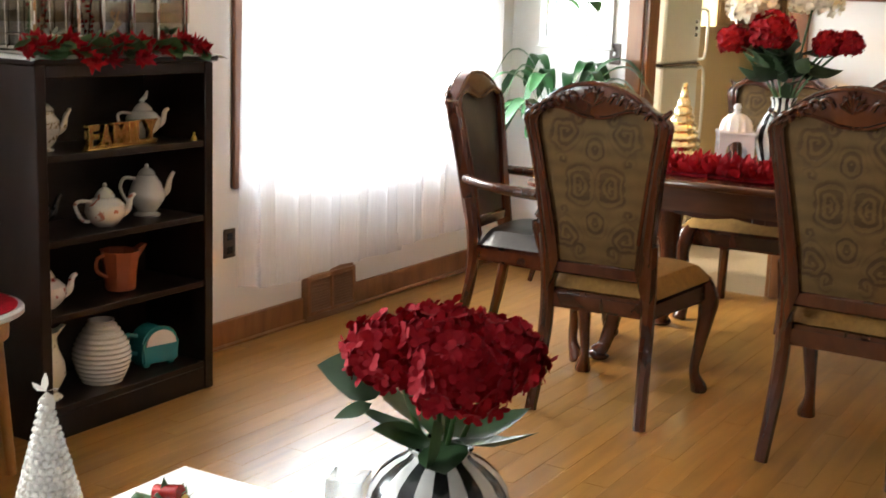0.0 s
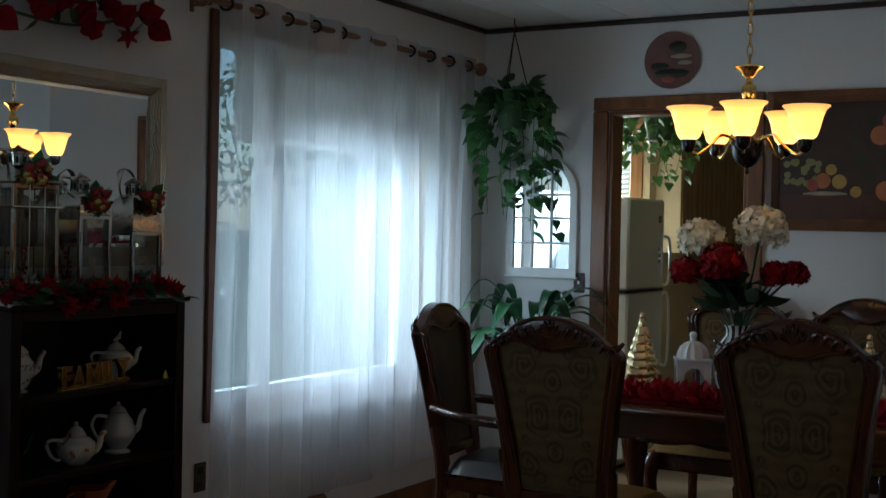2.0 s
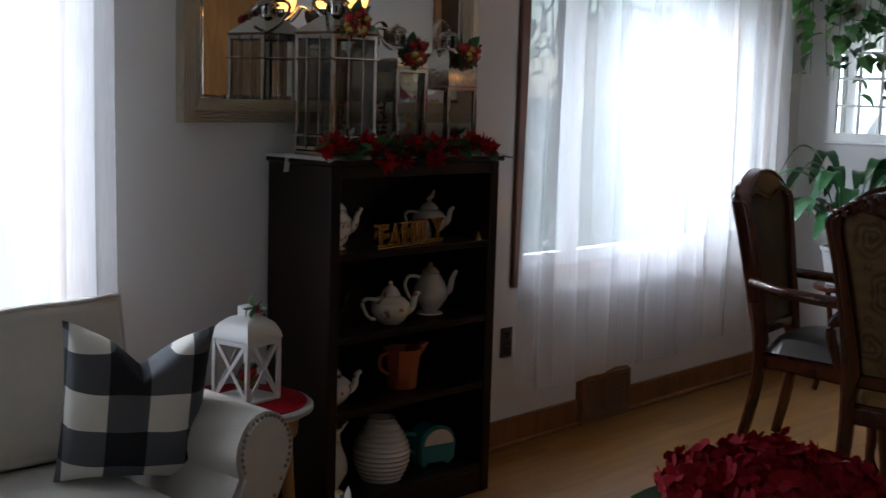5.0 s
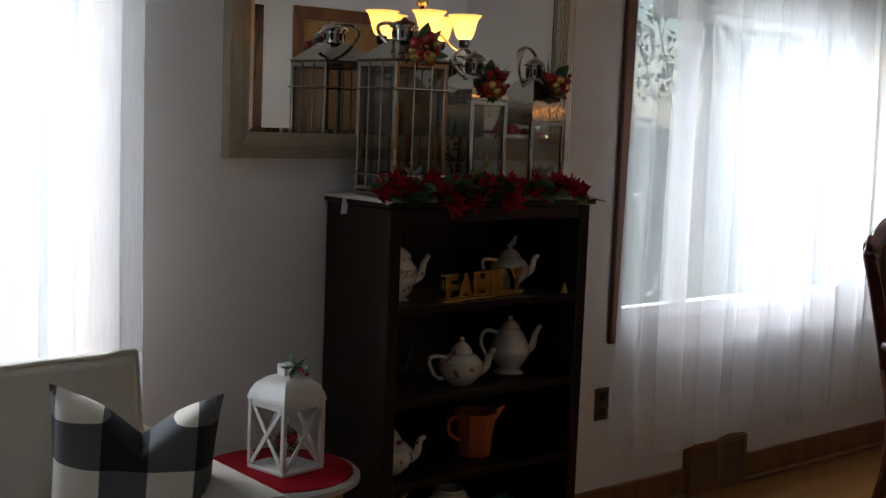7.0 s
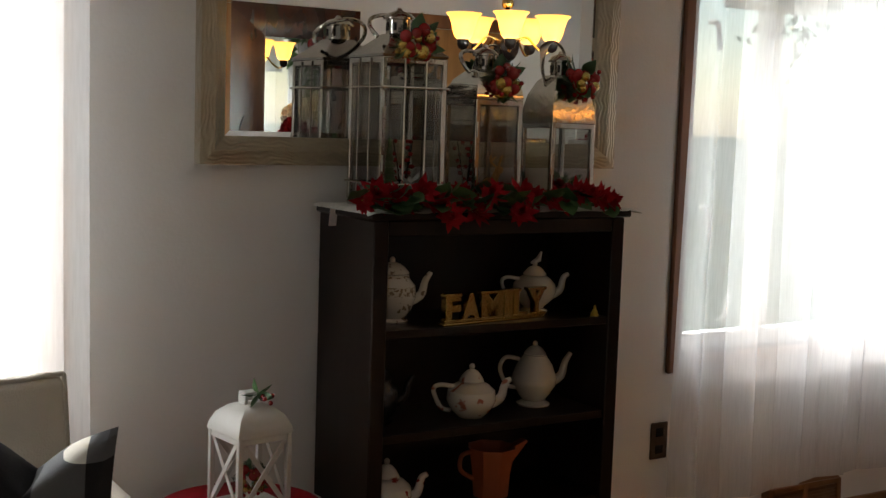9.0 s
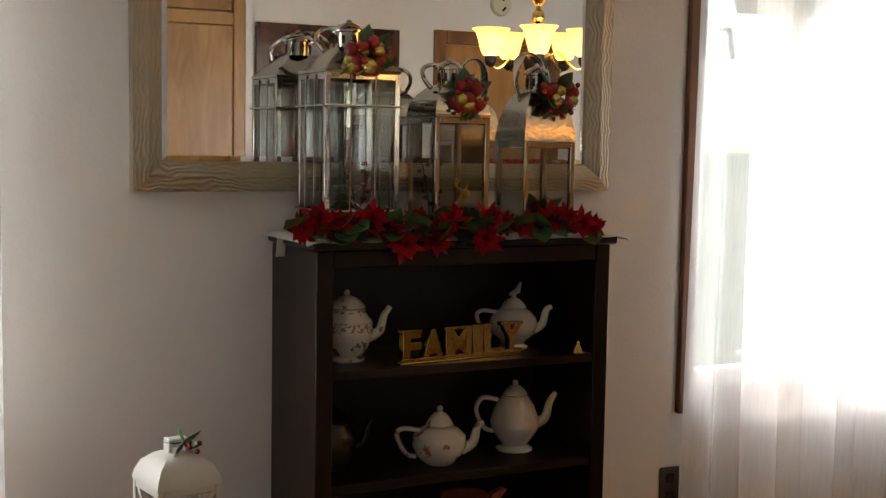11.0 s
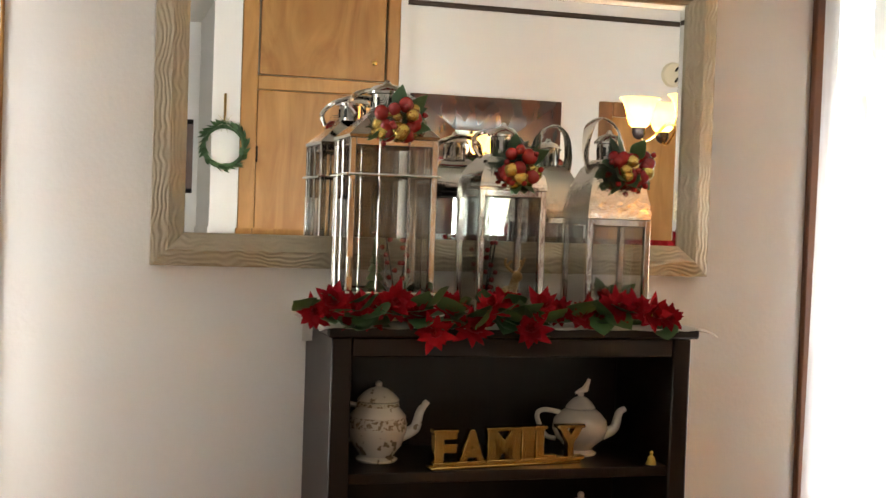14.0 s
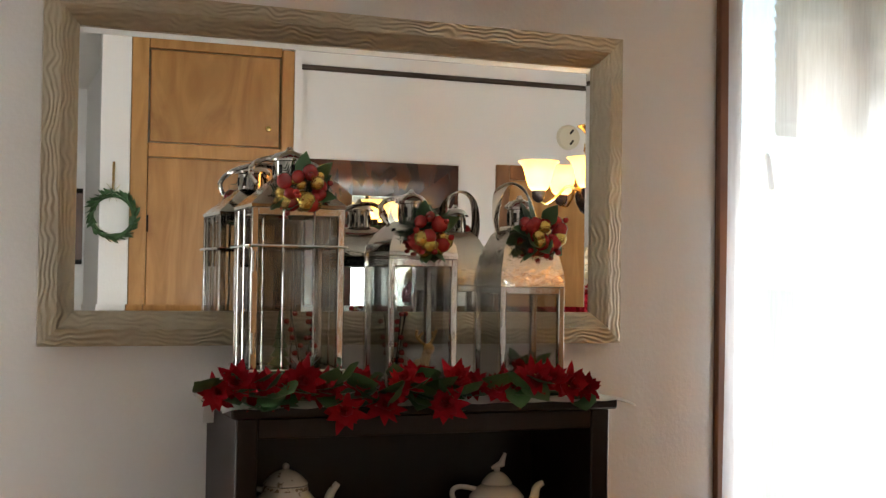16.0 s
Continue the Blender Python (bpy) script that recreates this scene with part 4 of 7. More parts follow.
# what stands inside the lanterns
t = thing("mini_tree", "small green bottle-brush tree inside the lantern", "ornament", pose(-3.425, 3.19, TOPZ + 0.015))
bm = bm_new()
lathe(bm, [(0.004, 0), (0.004, 0.03)] + [(r, z) for k in range(7) for r, z in ((0.026 - 0.0033 * k, 0.03 + 0.018 * k), (0.012 - 0.0014 * k, 0.046 + 0.018 * k))] + [(0.001, 0.16)], 14)
part("brush", bm, LEAF, t)
t = thing("glass_star", "clear glass star ornament inside the lantern", "ornament", pose(-3.375, 3.225, TOPZ + 0.015))
bm = bm_new()
for k in range(7):
    petal(bm, pose(0, 0, 0.03, 0, -35 - 10 * (k % 3), 51 * k), 0.055, 0.02, 0.0, 3)
part("star", bm, mat("frosted_glass_star", (0.6, 0.62, 0.64), 0.15, 0.3, vary=0.1, bump=0.1), t)
t = thing("deer_figurine", "small tan reindeer figurine inside the lantern", "figurine", pose(-3.385, 3.475, TOPZ + 0.015, 0, 0, 20))
bm = bm_new()
for sx in (-0.012, 0.012):
    for sy in (-0.02, 0.02):
        tube(bm, [(sy, sx, 0), (sy, sx * 0.8, 0.035)], 0.0045, 8)
ball(bm, (0, 0, 0.045), 0.02, 12, 0.8)
tube(bm, [(0.012, 0, 0.05), (0.022, 0, 0.075)], [0.011, 0.009], 10)
ball(bm, (0.028, 0, 0.082), 0.012, 10)
for s in (-1, 1):
    tube(bm, curve3([(0.022, 0.006 * s, 0.09), (0.016, 0.022 * s, 0.105), (0.020, 0.026 * s, 0.12)], 4), 0.003, 6)
    tube(bm, [(0.017, 0.02 * s, 0.104), (0.024, 0.012 * s, 0.116)], 0.0025, 6)
part("figure", bm, mat("tan_resin", (0.42, 0.24, 0.08), 0.55, vary=0.15, bump=0.1), t)
t = thing("bauble_cluster", "red and gold bauble cluster inside the small lantern", "ornament", pose(-3.385, 3.71, TOPZ + 0.05))
ornaments(t, (0, 0, 0), random.Random(9), 0.9)
for yy, nm in ((3.245, 4), (3.44, 5)):
    t = thing("berry_spray", "dark red berry spray inside the lantern", "ornament", pose(-3.455, yy, TOPZ + 0.015))
    r2 = random.Random(nm)
    for k in range(3):
        bm = bm_new()
        top = Vector((r2.uniform(-0.015, 0.015), r2.uniform(-0.03, 0.03), 0.15))
        tube(bm, [(0, 0, 0), tuple(top * 0.5 + Vector((0.005, 0, 0))), tuple(top)], 0.0018, 5)
        part("twig", bm, BLACK, t)
        for q in np.linspace(0.35, 1.0, 7):
            bm = bm_new()
            ball(bm, top * q + Vector((r2.uniform(-0.012, 0.012), r2.uniform(-0.012, 0.012), 0)), 0.006, 8)
            part("berry", bm, REDGLOSS, t)

# ---- wall mirror ----
def wave_frame(name, across):
    m = mat(name, (0.42, 0.37, 0.28), 0.36, 0.75, vary=0.12, scale=9, bump=0.0)
    nt = m.node_tree
    p = nt.nodes["Principled BSDF"]
    tc, mp, wv, b = (nt.nodes.new(k) for k in ("ShaderNodeTexCoord", "ShaderNodeMapping", "ShaderNodeTexWave", "ShaderNodeBump"))
    mp.inputs["Scale"].default_value = (1, 1, 1)
    wv.bands_direction = across
    wv.inputs["Scale"].default_value, wv.inputs["Distortion"].default_value = 30, 13.0
    wv.inputs["Detail"].default_value, wv.inputs["Detail Scale"].default_value = 1.0, 0.55
    b.inputs["Strength"].default_value, b.inputs["Distance"].default_value = 0.5, 0.003
    nt.links.new(tc.outputs["Object"], mp.inputs["Vector"])
    nt.links.new(mp.outputs["Vector"], wv.inputs["Vector"])
    nt.links.new(wv.outputs["Fac"], b.inputs["Height"])
    nt.links.new(b.outputs["Normal"], p.inputs["Normal"])
    return m


FRAME, FRAME_UP = wave_frame("champagne_wave_frame", "Z"), wave_frame("champagne_wave_frame_upright", "Y")
MIRROR = mat("mirror_silver", (0.86, 0.88, 0.87), 0.0, 1.0, vary=0.0, bump=0)
mir = thing("wall_mirror", "large wall mirror in a wavy champagne-silver frame", "mirror", Matrix.Translation((XW, 3.386, 1.666)))
hw, hh, gw, gh = 0.653, 0.359, 0.583, 0.289


def mitred(parent, name, mtl, hw, hh, gw, gh, depth0, depth1, horizontal):
    """Four mitred rails of a frame in the y-z plane, facing +x."""
    for s in (-1, 1):
        for hor in (True, False):
            bm = bm_new()
            if hor:
                o = [(-hw, s * hh), (hw, s * hh), (gw, s * gh), (-gw, s * gh)]
            else:
                o = [(s * hw, -hh), (s * hw, hh), (s * gw, gh), (s * gw, -gh)]
            a = [bm.verts.new((0.0, y, z)) for y, z in o]
            b = [bm.verts.new((depth0 if i < 2 else depth1, y, z)) for i, (y, z) in enumerate(o)]
            mid = [bm.verts.new((max(depth0, depth1) + 0.006, (o[i][0] + o[3 - i][0]) / 2, (o[i][1] + o[3 - i][1]) / 2)) for i in (0, 1)]
            bm.faces.new(a)
            bm.faces.new((b[0], b[1], mid[1], mid[0]))
            bm.faces.new((mid[0], mid[1], b[2], b[3]))
            bm.faces.new((a[0], a[1], b[1], b[0]))
            bm.faces.new((a[2], a[3], b[3], b[2]))
            bm.faces.new((a[1], a[2], b[2], mid[1], b[1]))
            bm.faces.new((a[3], a[0], b[0], mid[0], b[3]))
            part(name, bm, mtl if hor or mtl is not FRAME else FRAME_UP, parent)


mitred(mir, "frame_rail", FRAME, hw, hh, gw, gh, 0.042, 0.024, True)
bm = bm_new()
box(bm, 0.004, -gw - 0.01, -gh - 0.01, 0.018, gw + 0.01, gh + 0.01)
part("mirror_glass", bm, MIRROR, mir, "clear silvered mirror glass")
# bevelled edge of the glass
for s in (-1, 1):
    for hor in (True, False):
        bm = bm_new()
        w = 0.014
        if hor:
            o = [(-gw, s * gh, 0.0182), (gw, s * gh, 0.0182), (gw - w, s * (gh - w), 0.0196), (-gw + w, s * (gh - w), 0.0196)]
        else:
            o = [(s * gw, -gh, 0.0182), (s * gw, gh, 0.0182), (s * (gw - w), gh - w, 0.0196), (s * (gw - w), -gh + w, 0.0196)]
        f = [bm.verts.new((x, y, z)) for y, z, x in o]
        q = [bm.verts.new((0.0181, y, z)) for y, z, x in o]
        bm.faces.new(f)
        bm.faces.new(list(reversed(q)))
        for i in range(4):
            bm.faces.new((f[i], q[i], q[(i + 1) % 4], f[(i + 1) % 4]))
        part("glass_bevel", bm, MIRROR, mir, smooth=False)

# flower swag above the mirror
rnd = random.Random(4)
sw = thing("flower_swag", "dark red silk tulip swag on the wall", "swag", Matrix.Translation((XW, 0, 0)))
bm = bm_new()
tube(bm, curve3([(0.03, 2.85, 2.22), (0.035, 3.3, 2.17), (0.035, 3.6, 2.17), (0.03, 3.95, 2.27)], 5), 0.006, 6)
part("stem", bm, LEAF, sw)
for i in range(19):
    y = 2.86 + 0.060 * i
    p = Vector((0.04, y, 2.21 + 0.05 * math.sin(i * 1.9)))
    bm = bm_new()
    d = Vector((0.5, rnd.uniform(-0.4, 1), rnd.uniform(-0.6, 0.9)))
    for k in range(6):
        petal(bm, aim(p, d) @ pose(0, 0, 0, 60 * k, 0, 0) @ pose(0, 0, 0.008, 0, -8, 0), 0.105, 0.075, -0.25, 5)
    part("flower", bm, DARKRED, sw)
    leaf_part(sw, p, (0.3, rnd.uniform(-1, 1), rnd.uniform(-1, 1)), 0.11, 0.035, spin=rnd.uniform(-60, 60))

# ---- outlet, floor register ----
t = thing("outlet", "dark wooden outlet plate low on the wall", "outlet", Matrix.Translation((XW, 4.312, 0.43)))
boxpart("plate", DARKTRIM, t, (0, -0.036, -0.06), (0.007, 0.036, 0.06), 0.003)
for s in (-1, 1):
    boxpart("socket", BLACK, t, (0.006, -0.016, s * 0.028 - 0.014), (0.0085, 0.016, s * 0.028 + 0.014), 0.001)
REG = mat("brown_painted_steel", (0.20, 0.095, 0.045), 0.4, vary=0.1, bump=0.1)
t = thing("floor_register", "brown metal heating register set into the baseboard", "register", Matrix.Translation((XW, 4.985, 0.0)))
bm = bm_new()
prism(bm, [(0.0, 0.0), (0.034, 0.0), (0.034, 0.02), (0.026, 0.205), (0.018, 0.218), (0.0, 0.218)], -0.183, 0.183, pose(0, 0, 0, 0, 0, 0))
part("body", bm, REG, t)
REGTILT = pose(0.0335, 0, 0.03, 0, -2.6, 0)
for y0, y1, z0, z1 in ((-0.183, -0.163, 0.0, 0.178), (-0.010, 0.010, 0.0, 0.178), (0.163, 0.183, 0.0, 0.178), (-0.163, -0.010, 0.0, 0.016), (0.010, 0.163, 0.0, 0.016), (-0.163, -0.010, 0.160, 0.178), (0.010, 0.163, 0.160, 0.178)):
    bm = bm_new()
    box(bm, -0.002, y0, z0, 0.010, y1, z1, 0.002, m=REGTILT)
    part("frame_bar", bm, TRIM, t)
for y0 in (-0.161, 0.012):
    for j in range(11):
        bm = bm_new()
        box(bm, 0.0, y0, -0.0012, 0.011, y0 + 0.149, 0.0012, m=REGTILT @ pose(-0.002, 0, 0.023 + 0.0128 * j, 0, 35, 0))
        part("louvre", bm, REG, t)


# ---- sofa with cushion, side table, white lantern ----
sofa = thing("sofa", "oatmeal linen sofa with rolled arms and nailhead trim", "sofa", Matrix.Translation((-3.08, 1.43, 0)))
boxpart("base", LINEN, sofa, (-0.42, -0.84, 0.12), (0.36, 0.84, 0.30), 0.02)
for i, y in enumerate((-0.795, 0.005)):
    boxpart("seat_cushion", LINEN, sofa, (-0.20, y + 0.005, 0.305), (0.40, y + 0.785, 0.475), 0.045)
boxpart("back_frame", LINEN, sofa, (-0.42, -0.93, 0.30), (-0.25, 0.875, 0.82), 0.03)
for y0, y1 in ((-0.925, -0.03), (-0.02, 0.905)):
    tilt = pose(-0.205, 0, 0.47, 0, -9, 0)
    bm = bm_new()
    box(bm, -0.07, y0, 0.0, 0.085, y1, 0.395, 0.028, 3)
    bmesh.ops.subdivide_edges(bm, edges=[e for e in bm.edges if e.calc_length() > 0.25], cuts=9, use_grid_fill=True)
    for v in bm.verts:
        f = (v.co.y - y0) / (y1 - y0)
        v.co.z += (0.006 * math.sin(9 * f + 1) - 0.010 + 0.016 * (2 * f - 1) ** 6) * (v.co.z / 0.395)
        v.co.x += 0.012 * math.sin(math.pi * f) * math.sin(math.pi * min(1, v.co.z / 0.395)) if v.co.x > 0 else 0
    bmesh.ops.transform(bm, matrix=tilt, verts=bm.verts)
    cushion = part("back_cushion", bm, LINEN, sofa)
    bm = bm_new()
    path = [(0.072, y0 + 0.006, 0.05), (0.074, y0 + 0.006, 0.36)] + [(0.074, y0 + 0.02 + (y1 - y0 - 0.04) * i / 12, 0.382 + 0.006 * math.sin(9 * i / 12 + 1) + 0.016 * (i / 6 - 1) ** 6) for i in range(13)] + [(0.074, y1 - 0.006, 0.36), (0.072, y1 - 0.006, 0.05)]
    tube(bm, curve3(path, 3), 0.006, 8, tilt)
    part("piping", bm, LINEN, cushion)
for s in (-1, 1):
    bm = bm_new()
    prof = [(0.0, 0.12), (0.15, 0.12), (0.15, 0.45)] + [(0.12 + 0.085 * math.cos(a), 0.585 + 0.10 * math.sin(a)) for a in np.linspace(-0.7, math.pi + 0.5, 16)] + [(0.0, 0.45)]
    a = [bm.verts.new((-0.40, s * (0.80 + u), z)) for u, z in prof]
    b = [bm.verts.new((0.395, s * (0.80 + u), z - 0.012)) for u, z in prof]
    bm.faces.new(a)
    bm.faces.new(b)
    for i in range(len(a)):
        bm.faces.new((a[i], a[(i + 1) % len(a)], b[(i + 1) % len(a)], b[i]))
    bmesh.ops.recalc_face_normals(bm, faces=bm.faces)
    bmesh.ops.bevel(bm, geom=[e for e in bm.edges if len({round(v.co.x, 2) for v in e.verts}) == 1 and e.verts[0].co.x > 0], offset=0.012, segments=2, affect="EDGES")
    arm = part("arm", bm, LINEN, sofa)
    nail = bm_new()
    ball(nail, (0, 0, 0), 0.0052, 8)
    nme = mesh_of(nail, "nailhead", mat("pewter_nail", (0.28, 0.25, 0.21), 0.3, 1.0, bump=0.03))
    for i in range(26):
        f = i / 25 * (len(prof) - 4) + 2
        k = int(f)
        u = prof[k][0] + (prof[min(k + 1, len(prof) - 1)][0] - prof[k][0]) * (f - k)
        z = prof[k][1] + (prof[min(k + 1, len(prof) - 1)][1] - prof[k][1]) * (f - k)
        share("nailhead", nme, arm, Matrix.Translation((0.395, s * (0.80 + 0.09 + (u - 0.09) * 0.84), 0.57 + (z - 0.57) * 0.84)))
for sx in (-0.36, 0.30):
    for sy in (-0.78, 0.78):
        bm = bm_new()
        lathe(bm, [(0.018, 0), (0.028, 0.12)], 12, Matrix.Translation((sx, sy, 0)))
        part("leg", bm, WALNUT, sofa)


def buffalo_check():
    m = mat("buffalo_check_cotton", (0.5, 0.5, 0.5), 0.9, vary=0.0, bump=0.3, bscale=300)
    nt = m.node_tree
    p = nt.nodes["Principled BSDF"]
    tc, sp = nt.nodes.new("ShaderNodeTexCoord"), nt.nodes.new("ShaderNodeSeparateXYZ")
    nt.links.new(tc.outputs["Object"], sp.inputs[0])
    outs = []
    for ax in ("X", "Z"):
        a, b = nt.nodes.new("ShaderNodeMath"), nt.nodes.new("ShaderNodeMath")
        a.operation, b.operation = "PINGPONG", "GREATER_THAN"
        sh = nt.nodes.new("ShaderNodeMath")
        sh.operation = "ADD"
        sh.inputs[1].default_value = 9.904 if ax == "X" else 10.005
        nt.links.new(sp.outputs[ax], sh.inputs[0])
        nt.links.new(sh.outputs[0], a.inputs[0])
        a.inputs[1].default_value, b.inputs[1].default_value = (0.122, 0.061) if ax == "X" else (0.10, 0.05)
        nt.links.new(a.outputs[0], b.inputs[0])
        outs.append(b)
    s = nt.nodes.new("ShaderNodeMath")
    s.operation = "ADD"
    nt.links.new(outs[0].outputs[0], s.inputs[0])
    nt.links.new(outs[1].outputs[0], s.inputs[1])
    h = nt.nodes.new("ShaderNodeMath")
    h.operation = "MULTIPLY"
    h.inputs[1].default_value = 0.5
    nt.links.new(s.outputs[0], h.inputs[0])
    r = nt.nodes.new("ShaderNodeValToRGB")
    r.color_ramp.elements[0].color, r.color_ramp.elements[1].color = (0.76, 0.73, 0.66, 1), (0.010, 0.010, 0.014, 1)
    e = r.color_ramp.elements.new(0.5)
    e.color = (0.11, 0.115, 0.125, 1)
    nt.links.new(h.outputs[0], r.inputs["Fac"])
    nt.links.new(r.outputs["Color"], p.inputs["Base Color"])
    return m


pil = thing("throw_pillow", "black and white buffalo check pillow, dented on top", "pillow", pose(-2.965, 2.172, 0.676, 12, 3, 62) @ Matrix.Diagonal((0.77, 0.82, 0.95, 1)))
bm = bm_new()
n = 24
top, bot = {}, {}
for i in range(n + 1):
    for j in range(n + 1):
        u, v = 2 * i / n - 1, 2 * j / n - 1
        pin = 0.09 * (1 - u * u) * (v ** 4) * (1 if v > 0 else 0.35)
        x = 0.225 * u * (1 - 0.07 * (1 - v * v))
        z = 0.225 * v * (1 - 0.07 * (1 - u * u)) - (0.15 * math.exp(-abs(u - 0.08) * 2.3) * max(0, v) ** 2)
        th = 0.075 * ((1 - u ** 4) * (1 - v ** 4)) ** 0.55
        top[i, j] = bm.verts.new((x, -th - 0.003 * math.sin(9 * u) * math.sin(7 * v), z))
        bot[i, j] = top[i, j] if i in (0, n) or j in (0, n) else bm.verts.new((x, th, z))
for i in range(n):
    for j in range(n):
        bm.faces.new((top[i, j], top[i + 1, j], top[i + 1, j + 1], top[i, j + 1]))
        bm.faces.new((bot[i, j], bot[i, j + 1], bot[i + 1, j + 1], bot[i + 1, j]))
part("cover", bm, buffalo_check(), pil)

st = thing("side_table", "small round wooden side table beside the sofa", "table", Matrix.Translation((-3.30, 2.745, 0)))
bm = bm_new()
lathe(bm, [(0.205, 0.488), (0.215, 0.494), (0.215, 0.506), (0.208, 0.512)], 40)
part("tabletop", bm, mat("grey_glazed_top", (0.42, 0.41, 0.40), 0.3, vary=0.08, bump=0.05), st)
bm = bm_new()
lathe(bm, [(0.17, 0.42), (0.175, 0.488)], 32)
part("apron", bm, HONEY, st)
for k in range(4):
    a = radians(45 + 90 * k)
    bm = bm_new()
    tube(bm, [(0.13 * math.cos(a), 0.13 * math.sin(a), 0.43), (0.165 * math.cos(a), 0.165 * math.sin(a), 0.0)], [0.022, 0.015], 12)
    part("leg", bm, HONEY, st)
t = thing("table_mat", "round red felt mat on the side table", "mat", Matrix.Translation((-3.30, 2.745, 0.512)))
bm = bm_new()
lathe(bm, [(0.196, 0), (0.197, 0.003), (0.193, 0.006)], 36)
part("felt", bm, DARKRED, t)


CREAM = mat("cream_enamel", (0.60, 0.58, 0.55), 0.4, vary=0.06, bump=0.05)


def white_lantern(x, y, z, w, h, turn):
    t = thing("white_lantern", "white metal lantern with crossed sides and sprig", "lantern", pose(x, y, z, 0, 0, turn))
    a = w / 2
    boxpart("base", CREAM, t, (-a, -a, 0), (a, a, 0.012), 0.003)
    for sx in (-1, 1):
        for sy in (-1, 1):
            boxpart("post", CREAM, t, (min(sx * a, sx * (a - 0.013)), min(sy * a, sy * (a - 0.013)), 0.012), (max(sx * a, sx * (a - 0.013)), max(sy * a, sy * (a - 0.013)), h), 0.002)
    for k in range(4):
        m = pose(0, 0, 0, 0, 0, 90 * k)
        for s in (-1, 1):
            bm = bm_new()
            ln = math.hypot(2 * a - 0.024, h - 0.022)
            box(bm, -0.0015, -0.0055, -ln / 2, 0.0015, 0.0055, ln / 2, m=m @ Matrix.Translation((a - 0.005 + 0.0016 * s, 0, (h + 0.006) / 2)) @ pose(0, 0, 0, -s * math.degrees(math.atan2(2 * a - 0.024, h - 0.022)), 0, 0))
            part("cross_bar", bm, CREAM, t)
        bm = bm_new()
        box(bm, a - 0.011, -a + 0.013, h - 0.016, a - 0.001, a - 0.013, h, 0.002, m=m)
        part("rail", bm, CREAM, t)
    bm = bm_new()
    lathe(bm, [(r * a * 1.4142, h + q) for r, q in ((1.02, 0), (1.02, 0.005), (0.97, 0.02), (0.82, 0.042), (0.52, 0.06), (0.30, 0.066))], 4, pose(0, 0, 0, 0, 0, 45))
    part("roof", bm, CREAM, t)
    for s in (-1, 1):
        boxpart("top_loop", CREAM, t, (-0.016, s * 0.02 - 0.004, h + 0.064), (0.016, s * 0.02 + 0.004, h + 0.088), 0.002)
    boxpart("top_loop", CREAM, t, (-0.016, -0.024, h + 0.0885), (0.016, 0.024, h + 0.094), 0.002)
    rnd = random.Random(31)
    for i in range(6):
        leaf_part(t, Vector((0.012, 0.01, h + 0.084)), (rnd.uniform(0, 1), rnd.uniform(-0.3, 1), rnd.uniform(-0.4, 0.6)), 0.045, 0.02, spin=rnd.uniform(-60, 60))
    for i in range(5):
        bm = bm_new()
        ball(bm, (0.03 + rnd.uniform(-0.012, 0.014), 0.025 + rnd.uniform(-0.015, 0.015), h + 0.075 + rnd.uniform(-0.012, 0.012)), 0.006, 8)
        part("berry", bm, REDGLOSS, t)
    return t


white_lantern(-3.29, 2.762, 0.518, 0.142, 0.182, 8)
t = thing("bauble_cluster", "dark red bauble cluster inside the white lantern", "ornament", pose(-3.29, 2.762, 0.585))
ornaments(t, (0, 0, 0), random.Random(19), 0.95)


# ---- coffee table and what stands on it ----
CT = 0.42
ct = thing("coffee_table", "white lacquered coffee table", "table", Matrix.Translation((-1.66, 1.955, 0)))
LACQUER = mat("white_lacquer", (0.80, 0.79, 0.78), 0.22, vary=0.03, bump=0.02, coat=0.4)
boxpart("tabletop", LACQUER, ct, (-0.43, -0.46, CT - 0.04), (0.43, 0.46, CT), 0.008)
for sx in (-0.38, 0.38):
    for sy in (-0.41, 0.41):
        boxpart("leg", LACQUER, ct, (sx - 0.03, sy - 0.03, 0), (sx + 0.03, sy + 0.03, CT - 0.041), 0.005)


def stripes(name, n):
    """Black and white upright stripes round a turned vase."""
    m = mat(name, (0.74, 0.73, 0.70), 0.2, vary=0.03, bump=0.02, coat=0.5)
    nt = m.node_tree
    p = nt.nodes["Principled BSDF"]
    tc, sp, at = nt.nodes.new("ShaderNodeTexCoord"), nt.nodes.new("ShaderNodeSeparateXYZ"), nt.nodes.new("ShaderNodeMath")
    at.operation = "ARCTAN2"
    nt.links.new(tc.outputs["Object"], sp.inputs[0])
    nt.links.new(sp.outputs["Y"], at.inputs[0])
    nt.links.new(sp.outputs["X"], at.inputs[1])
    ml, sn, gt, mx = (nt.nodes.new(k) for k in ("ShaderNodeMath", "ShaderNodeMath", "ShaderNodeMath", "ShaderNodeMixRGB"))
    ml.operation, sn.operation, gt.operation = "MULTIPLY", "SINE", "GREATER_THAN"
    ml.inputs[1].default_value, gt.inputs[1].default_value = n, 0.0
    nt.links.new(at.outputs[0], ml.inputs[0])
    nt.links.new(ml.outputs[0], sn.inputs[0])
    nt.links.new(sn.outputs[0], gt.inputs[0])
    nt.links.new(gt.outputs[0], mx.inputs["Fac"])
    mx.inputs["Color1"].default_value, mx.inputs["Color2"].default_value = (0.74, 0.73, 0.70, 1), (0.012, 0.012, 0.014, 1)
    nt.links.new(mx.outputs["Color"], p.inputs["Base Color"])
    return m


STRIPE = stripes("striped_glaze", 11)


